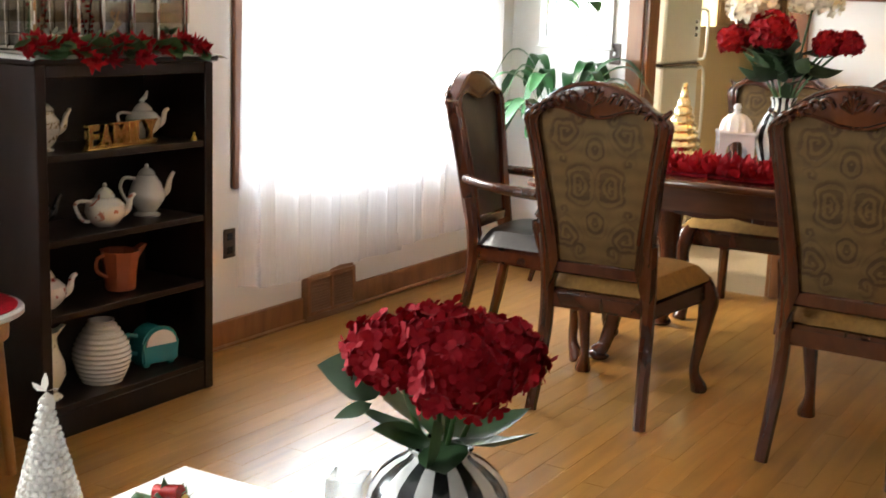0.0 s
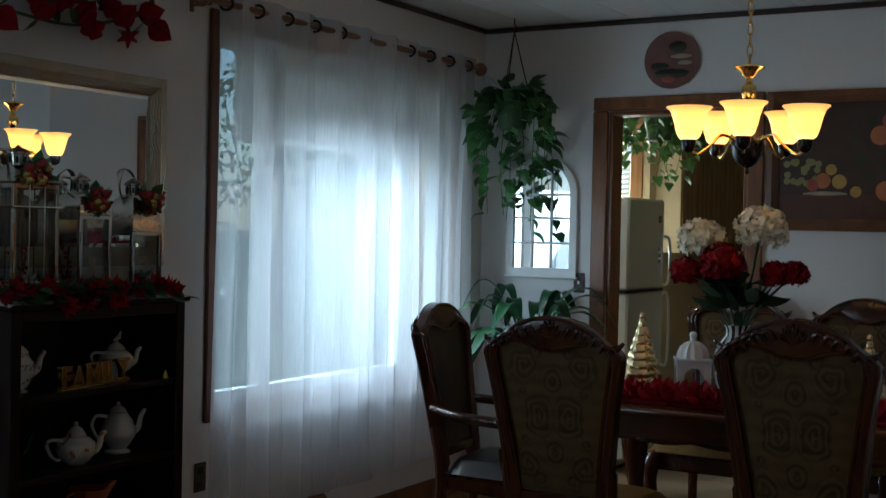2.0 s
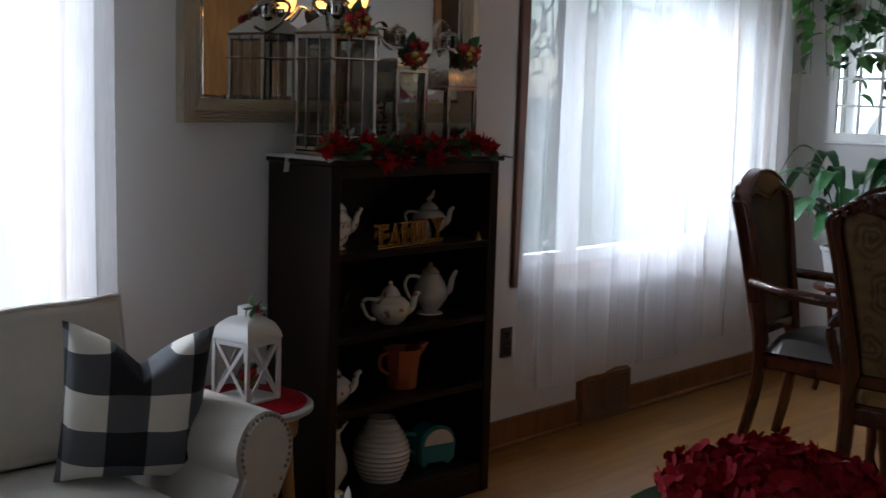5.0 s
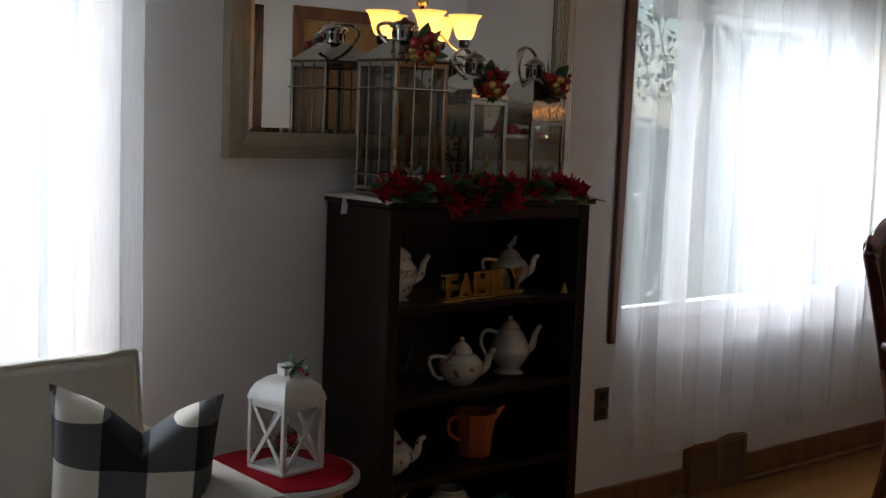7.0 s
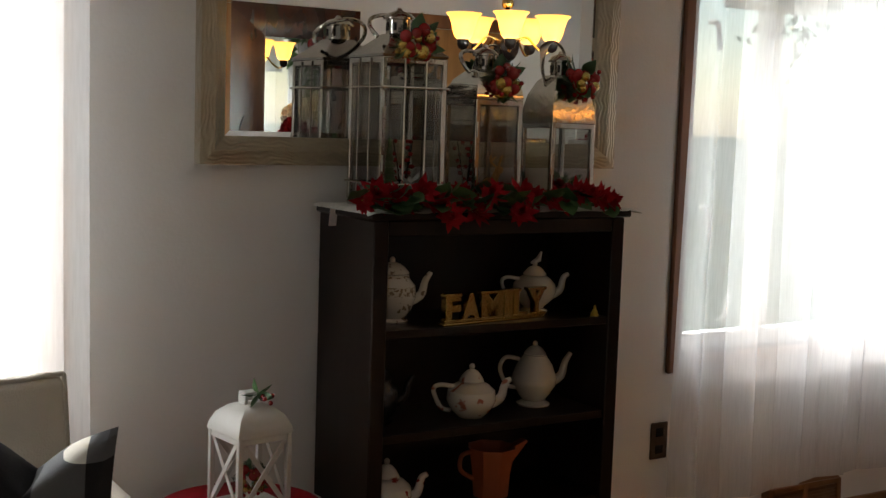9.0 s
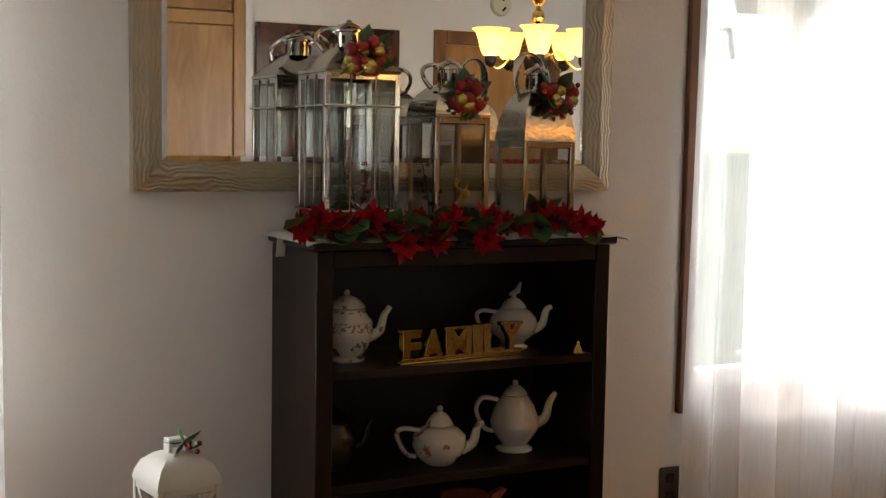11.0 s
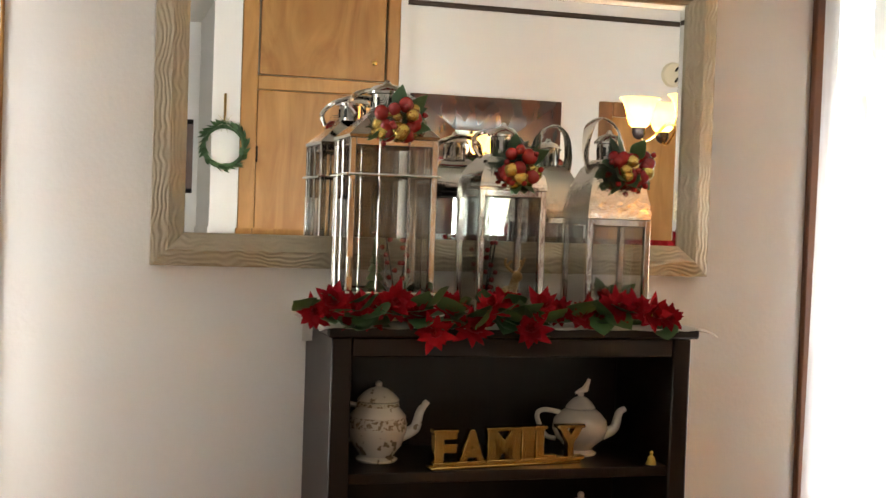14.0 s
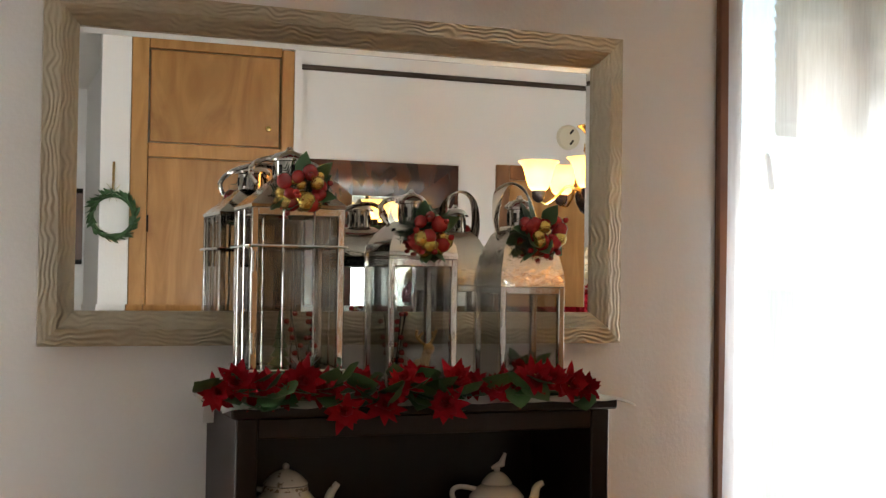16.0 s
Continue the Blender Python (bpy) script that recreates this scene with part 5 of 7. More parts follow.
def hydrangea(bm, c, r, n, rnd, size, flat=0.85):
    """A mophead of many small four-petalled florets."""
    for i in range(n):
        z = 1 - 2 * (i + 0.5) / n
        if z < -0.72:
            continue
        a = i * 2.39996
        d = Vector((math.sqrt(1 - z * z) * math.cos(a), math.sqrt(1 - z * z) * math.sin(a), z * flat))
        d += Vector((rnd.uniform(-0.12, 0.12), rnd.uniform(-0.12, 0.12), rnd.uniform(-0.12, 0.12)))
        p = Vector(c) + d * r * rnd.uniform(0.84, 1.08)
        base = Matrix.Translation(p) @ d.normalized().to_track_quat("Z", "Y").to_matrix().to_4x4() @ pose(0, 0, 0, rnd.uniform(-28, 28), rnd.uniform(-28, 28), rnd.uniform(0, 90))
        for k in range(4):
            m = base @ pose(0, 0, 0, 0, -14, 90 * k)
            s = size * rnd.uniform(0.85, 1.2)
            q = [bm.verts.new(m @ Vector(v)) for v in ((0, 0, 0), (0.35 * s, 0.36 * s, 0.05 * s), (0.8 * s, 0.34 * s, 0.14 * s), (1.0 * s, 0, 0.10 * s), (0.8 * s, -0.34 * s, 0.14 * s), (0.35 * s, -0.36 * s, 0.05 * s))]
            bm.faces.new((q[0], q[1], q[2], q[3]))
            bm.faces.new((q[0], q[3], q[4], q[5]))


VASE_AT = Vector((-1.398, 2.310, CT + 0.0005))
v = thing("striped_vase", "black and white striped round vase on the coffee table", "vase", Matrix.Translation(VASE_AT))
bm = bm_new()
lathe(bm, [(0.055, 0), (0.06, 0.004), (0.099, 0.04), (0.119, 0.075), (0.126, 0.10), (0.127, 0.125), (0.121, 0.15), (0.105, 0.175), (0.080, 0.196), (0.060, 0.207), (0.054, 0.214), (0.060, 0.226), (0.056, 0.227), (0.048, 0.213), (0.054, 0.20)], 64)
part("body", bm, STRIPE, v)
rnd = random.Random(12)
fl = thing("hydrangea_bouquet", "bouquet of deep red silk hydrangeas with dark leaves", "bouquet", Matrix.Translation(VASE_AT + Vector((0, 0, 0.22))))
heads = [(-0.085, -0.035, 0.12, 0.083), (0.07, -0.055, 0.105, 0.088), (-0.01, 0.07, 0.14, 0.085), (0.085, 0.05, 0.13, 0.082), (0.0, -0.02, 0.175, 0.08), (-0.06, 0.05, 0.15, 0.075)]
for x, y, z, r in heads:
    bm = bm_new()
    hydrangea(bm, (x * 0.92, y * 0.92, 0.172 + 0.45 * (z - 0.14)), r * 0.92, 330, rnd, 0.021, 0.72)
    part("flower_head", bm, DARKRED, fl)
    bm = bm_new()
    tube(bm, curve3([(0.01 * rnd.uniform(-1, 1), 0.01 * rnd.uniform(-1, 1), -0.08), (x * 0.3, y * 0.3, 0.0), (x * 0.9, y * 0.9, z + 0.02)], 5), 0.005, 7)
    part("stem", bm, POTHOS, fl)
for d, ln in (((-1, -0.35, 0.12), 0.15), ((-0.2, -0.6, 0.65), 0.12), ((0.55, -0.75, -0.25), 0.13), ((-0.5, -0.85, 0.1), 0.12), ((1, -0.15, 0.12), 0.19), ((-1, 0.15, 0.35), 0.19), ((0.6, 0.6, 0.1), 0.15), ((-0.3, 0.9, 0.1), 0.15)):
    leaf_part(fl, Vector((0.02 * d[0], 0.02 * d[1], 0.02)), d, ln, 0.085, spin=rnd.uniform(-20, 20))
leaf_part(fl, Vector((-0.075, -0.055, 0.115)), (-0.9, -0.5, 0.10), 0.13, 0.11, FLORALGREEN, spin=70)
leaf_part(fl, Vector((-0.10, -0.07, 0.08)), (-0.6, -0.5, -0.5), 0.07, 0.05, spin=50)
leaf_part(fl, Vector((0.03, -0.07, 0.0)), (0.45, -0.45, 0.75), 0.12, 0.075, spin=60)

t = thing("candle_holder", "clear glass square candle holder on the coffee table", "candle holder", pose(-1.635, 2.372, CT, 0, 0, 20) @ Matrix.Diagonal((1.12, 1.12, 1.12, 1)))
for k in range(4):
    bm = bm_new()
    box(bm, 0.029, -0.033, 0.006, 0.033, 0.033, 0.085, 0.001, m=pose(0, 0, 0, 0, 0, 90 * k))
    part("side", bm, CLEAR, t)
boxpart("base", CLEAR, t, (-0.033, -0.033, 0), (0.033, 0.033, 0.006), 0.001)

PEARL = mat("pearl_glass_bead", (0.70, 0.68, 0.64), 0.2, 0.15, vary=0.08, bump=0.05, coat=0.5)
t = thing("beaded_tree", "white beaded cone tree with a star", "ornament", Matrix.Translation((-2.06, 2.02, CT)) @ Matrix.Diagonal((0.9, 0.9, 0.86, 1)))
bm = bm_new()
lathe(bm, [(0.075, 0), (0.078, 0.006), (0.004, 0.305)], 20)
part("cone", bm, PEARL, t)
bm = bm_new()
for j in range(19):
    r = 0.076 * (1 - j / 19.5)
    cnt = max(5, int(2 * math.pi * r / 0.0155))
    for k in range(cnt):
        a = 2 * math.pi * (k + 0.5 * (j % 2)) / cnt
        ball(bm, (r * math.cos(a), r * math.sin(a), 0.008 + j * 0.0158), 0.0085, 8)
tagged(part("bead_covering", bm, PEARL, t), kind="stuff")
bm = bm_new()
for k in range(5):
    petal(bm, pose(0, 0, 0.312, 0, -90 + 72 * k, 0), 0.042, 0.02, 0.0, 3)
bmesh.ops.solidify(bm, geom=list(bm.faces), thickness=0.006)
part("star", bm, PEARL, t)

t = thing("christmas_pick", "red and gold ornament pick with green sprigs", "ornament", Matrix.Translation((-1.955, 2.215, CT + 0.006)))
rnd = random.Random(2)
for i in range(7):
    bm = bm_new()
    ball(bm, (rnd.uniform(-0.05, 0.05), rnd.uniform(-0.03, 0.03), rnd.uniform(0.005, 0.02)), rnd.uniform(0.012, 0.018), 12)
    part("bauble", bm, (REDGLOSS, GOLD, LEAF)[i % 3], t)
bm = bm_new()
tube(bm, [(-0.025, 0, 0.022), (0.03, 0.01, 0.03)], 0.018, 14)
part("parcel", bm, REDGLOSS, t, "small shiny red parcel")
for i in range(10):
    leaf_part(t, Vector((rnd.uniform(-0.04, 0.04), 0, 0.008)), (rnd.uniform(-1, 1), rnd.uniform(-1, 1), rnd.uniform(0.0, 0.5)), 0.05, 0.02, spin=rnd.uniform(-40, 40))

# ---- dining table ----
TX0, TX1, TY0, TY1, TZ = -2.40, -0.62, 5.0, 5.92, 0.785
dt = thing("dining_table", "long carved mahogany dining table with polished top", "table", Matrix.Translation(((TX0 + TX1) / 2, (TY0 + TY1) / 2, 0)))
tx, ty = (TX1 - TX0) / 2, (TY1 - TY0) / 2
bm = bm_new()
box(bm, -tx, -ty, TZ - 0.032, tx, ty, TZ, 0.012, 3)
part("tabletop", bm, TABLEWOOD, dt)
bm = bm_new()
for s in (-1, 1):
    box(bm, -tx + 0.10, s * (ty - 0.10) - 0.012, TZ - 0.135, tx - 0.10, s * (ty - 0.10) + 0.012, TZ - 0.0325, 0.004)
    box(bm, s * (tx - 0.10) - 0.012, -ty + 0.112, TZ - 0.135, s * (tx - 0.10) + 0.012, ty - 0.112, TZ - 0.0325, 0.004)
part("apron", bm, TABLEWOOD, dt)
bm = bm_new()
n = 60
o = [(-tx + 0.11, TZ - 0.13)] + [(-tx + 0.11 + (2 * tx - 0.22) * i / n, TZ - 0.135 - 0.014 * abs(math.sin(i * math.pi / 10))) for i in range(n + 1)] + [(tx - 0.11, TZ - 0.13)]
prism(bm, o, -ty + 0.082, -ty + 0.0875)
part("carved_edge", bm, WALNUT, dt)
for sx in (-1, 1):
    for sy in (-1, 1):
        bx, by = sx * (tx - 0.135), sy * (ty - 0.135)
        bm = bm_new()
        box(bm, bx - 0.045, by - 0.045, 0.60, bx + 0.045, by + 0.045, TZ - 0.0325, 0.008)
        tube(bm, curve3([(bx, by, 0.61), (bx + 0.02 * sx, by + 0.02 * sy, 0.53), (bx + 0.012 * sx, by + 0.012 * sy, 0.38), (bx - 0.012 * sx, by - 0.012 * sy, 0.2), (bx + 0.01 * sx, by + 0.01 * sy, 0.07), (bx + 0.028 * sx, by + 0.028 * sy, 0.03), (bx + 0.03 * sx, by + 0.03 * sy, 0.0)], 5), [0.05 + 0.022 * math.exp(-((i - 5) / 4) ** 2) - 0.022 * min(1, i / 20) + 0.02 * math.exp(-((i - 27) / 3) ** 2) for i in range(31)], 14)
        part("leg", bm, WALNUT, dt)


# ---- chairs ----
def damask():
    """Tan brocade with mirrored brown leaf scrolls that stand out in soft relief."""
    m = mat("tan_damask", (0.108, 0.064, 0.022), 0.7, vary=0.25, scale=26, bump=0.3, bscale=220, spec=0.2)
    nt = m.node_tree
    p = nt.nodes["Principled BSDF"]
    old = p.inputs["Base Color"].links[0].from_socket
    tc, sp, n, mx, bp = (nt.nodes.new(k) for k in ("ShaderNodeTexCoord", "ShaderNodeSeparateXYZ", "ShaderNodeTexNoise", "ShaderNodeMixRGB", "ShaderNodeBump"))
    L = nt.links.new

    def calc(op, a, b=None, clamp=False):
        q = nt.nodes.new("ShaderNodeMath")
        q.operation, q.use_clamp = op, clamp
        for i, v in enumerate((a, b)):
            if v is None:
                continue
            if isinstance(v, (int, float)):
                q.inputs[i].default_value = v
            else:
                L(v, q.inputs[i])
        return q.outputs[0]

    # a wavering coordinate, folded left to right and about the middle of the back
    n.inputs["Scale"].default_value, n.inputs["Detail"].default_value = 15, 3
    L(tc.outputs["Object"], sp.inputs[0])
    fx = calc("ABSOLUTE", sp.outputs["X"])
    fz = calc("ABSOLUTE", calc("SUBTRACT", sp.outputs["Z"], 0.80))
    cb = nt.nodes.new("ShaderNodeCombineXYZ")
    L(fx, cb.inputs["X"])
    L(fz, cb.inputs["Z"])
    L(cb.outputs[0], n.inputs["Vector"])
    waver = calc("MULTIPLY", calc("SUBTRACT", n.outputs["Fac"], 0.5), 0.060)
    fx, fz = calc("ADD", fx, waver), calc("SUBTRACT", fz, waver)
    total = None
    for px, pz, reach, turn in ((0.112, 0.172, 0.066, 1.0), (0.060, 0.010, 0.070, -1.0), (0.115, 0.090, 0.030, 1.0), (0.0, 0.130, 0.055, 1.0), (0.060, 0.225, 0.040, -1.0)):
        dx, dz = calc("SUBTRACT", fx, px), calc("SUBTRACT", fz, pz)
        dist = calc("SQRT", calc("ADD", calc("MULTIPLY", dx, dx), calc("MULTIPLY", dz, dz)))
        ang = calc("MULTIPLY", calc("ARCTAN2", dz, dx), turn)
        coil = calc("SINE", calc("ADD", calc("MULTIPLY", dist, 265.0), ang))
        inside = calc("MULTIPLY", calc("SUBTRACT", reach, dist), 60.0, True)
        one = calc("MULTIPLY", calc("MULTIPLY", calc("ADD", coil, 0.35), 1.6, True), inside)
        total = one if total is None else calc("MAXIMUM", total, one)
    rib = calc("MULTIPLY", calc("SINE", calc("MULTIPLY", sp.outputs["Z"], 118.0)), 0.16)
    worn = calc("ADD", calc("MULTIPLY", total, 0.60), calc("ADD", rib, 0.14), True)
    L(worn, mx.inputs["Fac"])
    L(old, mx.inputs["Color1"])
    mx.inputs["Color2"].default_value = (0.050, 0.024, 0.010, 1)
    L(mx.outputs["Color"], p.inputs["Base Color"])
    bp.inputs["Strength"].default_value, bp.inputs["Distance"].default_value = 0.5, 0.004
    bp.invert = True
    L(total, bp.inputs["Height"])
    L(bp.outputs["Normal"], p.inputs["Normal"])
    return m


DAMASK = damask()
OUT = [(0.185, 0.40), (0.195, 0.55), (0.212, 0.72), (0.232, 0.88), (0.252, 0.985), (0.255, 1.02), (0.235, 1.045), (0.20, 1.062), (0.16, 1.095), (0.11, 1.122), (0.055, 1.138), (0.0, 1.142)]
INN = [(0.140, 0.53), (0.150, 0.62), (0.167, 0.74), (0.189, 0.88), (0.206, 0.975), (0.207, 1.012), (0.195, 1.034), (0.165, 1.047), (0.125, 1.050), (0.08, 1.040), (0.04, 1.026), (0.0, 1.022)]


def lean(z):
    return -0.255 - 0.02 * math.sin(max(0, z - 0.4) * 2.2) - 0.15 * max(0, z - 0.45) ** 1.2


def chair(name, label, m, fabric, seatmat, arms=False, group="dining chairs"):
    c = thing(name, label, "chair", m, group)
    # back frame ring
    bm = bm_new()

    def ring(side):
        outs = [(s * x, z) for s in (1,) for x, z in OUT] + [(-x, z) for x, z in reversed(OUT[:-1])]
        inns = [(x, z) for x, z in INN] + [(-x, z) for x, z in reversed(INN[:-1])]
        return [bm.verts.new((x, lean(z) + side, z)) for x, z in outs], [bm.verts.new((x, lean(z) + side, z)) for x, z in inns], [bm.verts.new(((a + d) / 2, lean((b + e) / 2) + side + (0.014 if side > 0 else -0.014), (b + e) / 2)) for (a, b), (d, e) in zip(outs, inns)]
    fo, fi, fm = ring(0.020)
    bo, bi, bmid = ring(-0.020)
    k = len(fo)
    for i in range(k - 1):
        for q in ((fo[i], fo[i + 1], fm[i + 1], fm[i]), (fm[i], fm[i + 1], fi[i + 1], fi[i]), (bo[i + 1], bo[i], bmid[i], bmid[i + 1]), (bmid[i + 1], bmid[i], bi[i], bi[i + 1]), (fo[i + 1], fo[i], bo[i], bo[i + 1]), (fi[i], fi[i + 1], bi[i + 1], bi[i])):
            bm.faces.new(q)
    for i in (0, k - 1):
        bm.faces.new((fo[i], fm[i], fi[i], bi[i], bmid[i], bo[i]))
    part("back_frame", bm, WALNUT, c)
    bm = bm_new()
    for side in (-1, 1):
        g = []
        for i in range(k):
            g.append((INN + [(-a, b) for a, b in reversed(INN[:-1])])[i])
        cz = 0.76
        rings = []
        for f in (1.0, 0.9, 0.6, 0.0):
            rings.append([bm.verts.new((x * f * 1.01, lean(cz + (z - cz) * f) + side * (0.006 + 0.020 * (1 - f ** 3)), cz + (z - cz) * f)) for x, z in g] if f else [bm.verts.new((0, lean(cz) + side * 0.027, cz))])
        for a, b in zip(rings, rings[1:]):
            for i in range(k):
                j = (i + 1) % k
                if len(b) == 1:
                    bm.faces.new((a[i], a[j], b[0]))
                else:
                    bm.faces.new((a[i], a[j], b[j], b[i]))
    part("backrest", bm, fabric, c)
    bm = bm_new()
    box(bm, -0.19, lean(0.50) - 0.018, 0.485, 0.19, lean(0.50) + 0.018, 0.535, 0.008)
    part("lower_rail", bm, WALNUT, c)
    # carved crest: a shell, leaf scrolls along the arch, beads along the inner and outer edge
    for i in range(7):
        a = radians(-66 + 22 * i)
        bm = bm_new()
        tube(bm, [(0, lean(1.07) - 0.028, 1.068), (0.034 * math.sin(a), lean(1.09) - 0.038, 1.074 + 0.036 * math.cos(a)), (0.046 * math.sin(a), lean(1.11) - 0.026, 1.074 + 0.055 * math.cos(a))], [0.005, 0.009, 0.004], 8)
        part("crest_ray", bm, WALNUT, c)
    for s in (-1, 1):
        for j in range(5):
            f = j / 4
            x0, z0 = 0.055 + 0.125 * f, 1.094 - 0.046 * f ** 1.6
            bm = bm_new()
            tube(bm, curve3([(s * x0, lean(z0) - 0.030, z0 - 0.014), (s * (x0 + 0.018), lean(z0) - 0.038, z0 + 0.010), (s * (x0 + 0.040), lean(z0) - 0.037, z0 + 0.004 - 0.012 * f), (s * (x0 + 0.040), lean(z0) - 0.034, z0 - 0.013 - 0.010 * f), (s * (x0 + 0.027), lean(z0) - 0.034, z0 - 0.010)], 4), [float(r) for r in np.linspace(0.009, 0.0035, 17)], 8)
            part("crest_leaf", bm, WALNUT, c)
        bm = bm_new()
        tube(bm, curve3([(s * 0.225, lean(1.05) - 0.012, 1.040), (s * 0.246, lean(1.06) - 0.012, 1.052), (s * 0.258, lean(1.06) - 0.006, 1.066)], 4), [float(r) for r in np.linspace(0.014, 0.005, 9)], 8)
        part("crest_tip", bm, WALNUT, c)
        for edge, rad, inset in ((INN, 0.0065, 0.004), (OUT, 0.0075, -0.006)):
            for depth in (-0.024, 0.024):
                bm = bm_new()
                tube(bm, curve3([(s * (x + inset), lean(z) + depth, z + (inset if z > 1.0 else 0)) for x, z in edge[1:]], 3), rad, 6)
                part("edge_bead", bm, WALNUT, c)
    # legs
    for s in (-1, 1):
        bm = bm_new()
        tube(bm, curve3([(s * 0.188, lean(0.62), 0.62), (s * 0.186, -0.255, 0.44), (s * 0.190, -0.262, 0.25), (s * 0.205, -0.315, 0.0)], 6), [float(r) for r in np.linspace(0.030, 0.022, 19)], 8)
        part("rear_leg", bm, WALNUT, c)
        bm = bm_new()
        tube(bm, curve3([(s * 0.225, 0.215, 0.42), (s * 0.25, 0.245, 0.34), (s * 0.235, 0.232, 0.2), (s * 0.222, 0.222, 0.09), (s * 0.235, 0.245, 0.025), (s * 0.24, 0.255, 0.0)], 5), [0.035, 0.038, 0.042, 0.043, 0.042, 0.04, 0.036, 0.032, 0.029, 0.027, 0.025, 0.023, 0.021, 0.020, 0.019, 0.019, 0.02, 0.022, 0.025, 0.028, 0.03, 0.032, 0.033, 0.033, 0.030, 0.028], 10)
        part("front_leg", bm, WALNUT, c)
    # seat frame, with a shaped front, and the stuffed seat
    bm = bm_new()
    o = [(-0.20, -0.26), (0.20, -0.26), (0.255, 0.24), (-0.255, 0.24)]
    a = [bm.verts.new((x, y, 0.345 if y > 0 else 0.36)) for x, y in o]
    b = [bm.verts.new((x, y, 0.425)) for x, y in o]
    bm.faces.new(a)
    bm.faces.new(b)
    for i in range(4):
        bm.faces.new((a[i], a[(i + 1) % 4], b[(i + 1) % 4], b[i]))
    bmesh.ops.bevel(bm, geom=list(bm.edges), offset=0.012, segments=2, affect="EDGES")
    part("seat_frame", bm, WALNUT, c)
    bm = bm_new()
    n = 12
    grid = [[None] * (n + 1) for _ in range(n + 1)]
    for i in range(n + 1):
        for j in range(n + 1):
            u, v = 2 * i / n - 1, 2 * j / n - 1
            w = 0.205 + 0.055 * (v + 1) / 2
            h = 0.428 + 0.075 * ((1 - u ** 6) * (1 - v ** 6)) ** 0.5
            grid[i][j] = bm.verts.new((u * w, -0.235 + 0.485 * (v + 1) / 2, h))
    for i in range(n):
        for j in range(n):
            bm.faces.new((grid[i][j], grid[i + 1][j], grid[i + 1][j + 1], grid[i][j + 1]))
    edge = [grid[i][0] for i in range(n + 1)] + [grid[n][j] for j in range(1, n + 1)] + [grid[i][n] for i in range(n - 1, -1, -1)] + [grid[0][j] for j in range(n - 1, 0, -1)]
    bm.faces.new(list(reversed(edge)))
    part("seat", bm, seatmat, c)
    if arms:
        for s in (-1, 1):
            bm = bm_new()
            tube(bm, curve3([(s * 0.205, lean(0.70), 0.70), (s * 0.27, -0.14, 0.685), (s * 0.285, 0.02, 0.675), (s * 0.27, 0.14, 0.67), (s * 0.255, 0.17, 0.65)], 5), [float(r) for r in np.linspace(0.020, 0.026, 21)], 10)
            tube(bm, curve3([(s * 0.272, 0.12, 0.66), (s * 0.25, 0.05, 0.56), (s * 0.245, 0.09, 0.42)], 5), 0.02, 10)
            part("arm", bm, WALNUT, c)
    return c


SEATGOLD = mat("gold_brocade_seat", (0.17, 0.088, 0.020), 0.75, vary=0.45, scale=45, bump=0.5, bscale=120, spec=0.2)
TALLER = Matrix.Diagonal((1, 1, 1.032, 1))
lab = "carved walnut dining chair with tan damask back"
cb = chair("dining_chair", lab, pose(-2.025, 4.66, 0, 0, 0, 2) @ TALLER, DAMASK, SEATGOLD)
copy_thing(cb, pose(-1.155, 4.62, 0, 0, 0, -3) @ TALLER)
copy_thing(cb, pose(-2.03, 6.22, 0, 0, 0, 182))
copy_thing(cb, pose(-1.44, 6.24, 0, 0, 0, 178))
chair("dining_armchair", "carved walnut dining armchair with black leather back", pose(-2.62, 5.22, 0, 0, 0, -84), LEATHER, LEATHER, arms=True)

# ---- on the table ----
rnd = random.Random(77)
g = thing("table_garland", "thick red tinsel and petal garland along the table", "garland", Matrix.Translation((0, 5.24, TZ)))
for i in range(26):
    x = -2.22 + 1.42 * i / 25
    bm = bm_new()
    for k in range(75):
        d = Vector((rnd.uniform(-1, 1), rnd.uniform(-1, 1), rnd.uniform(-0.1, 1)))
        d.normalize()
        petal(bm, aim(Vector((x + rnd.uniform(-0.03, 0.03), rnd.uniform(-0.12, 0.12), 0.02)), d, rnd.uniform(-90, 90)), rnd.uniform(0.045, 0.085), 0.032, 0.2, 3)
    part("petal_tuft", bm, RED, g)
bm = bm_new()
box(bm, -2.26, -0.11, 0.001, -0.76, 0.11, 0.012, 0.004)
part("runner", bm, DARKRED, g)


def gold_tree(x, y, z, h, label):
    t = thing("gold_tree", label, "ornament", Matrix.Translation((x, y, z)), group="gold trees")
    bm = bm_new()
    prof = [(0.03 * h / 0.3, 0), (0.03 * h / 0.3, 0.02)]
    tiers = 9
    for k in range(tiers):
        r = 0.085 * h / 0.3 * (1 - k / (tiers + 0.6))
        z0 = 0.025 + (h - 0.05) * k / tiers
        dz = (h - 0.05) / tiers
        prof += [(r * 0.80, z0), (r * 1.0, z0 + 0.15 * dz), (r * 0.98, z0 + 0.4 * dz), (r * 0.72, z0 + 0.92 * dz)]
    prof += [(0.008, h - 0.025), (0.012, h - 0.015), (0.008, h - 0.004), (0.002, h)]
    vs = lathe(bm, prof, 40)
    for v in vs:
        r = math.hypot(v.co.x, v.co.y)
        v.co.z += 0.010 * math.sin(math.atan2(v.co.y, v.co.x)) * min(1, r / 0.03)
        if r > 0.012:
            f = 1 + 0.045 * math.cos(14 * math.atan2(v.co.y, v.co.x))
            v.co.x *= f
            v.co.y *= f
    part("tree", bm, MERCURY, t)
    return t


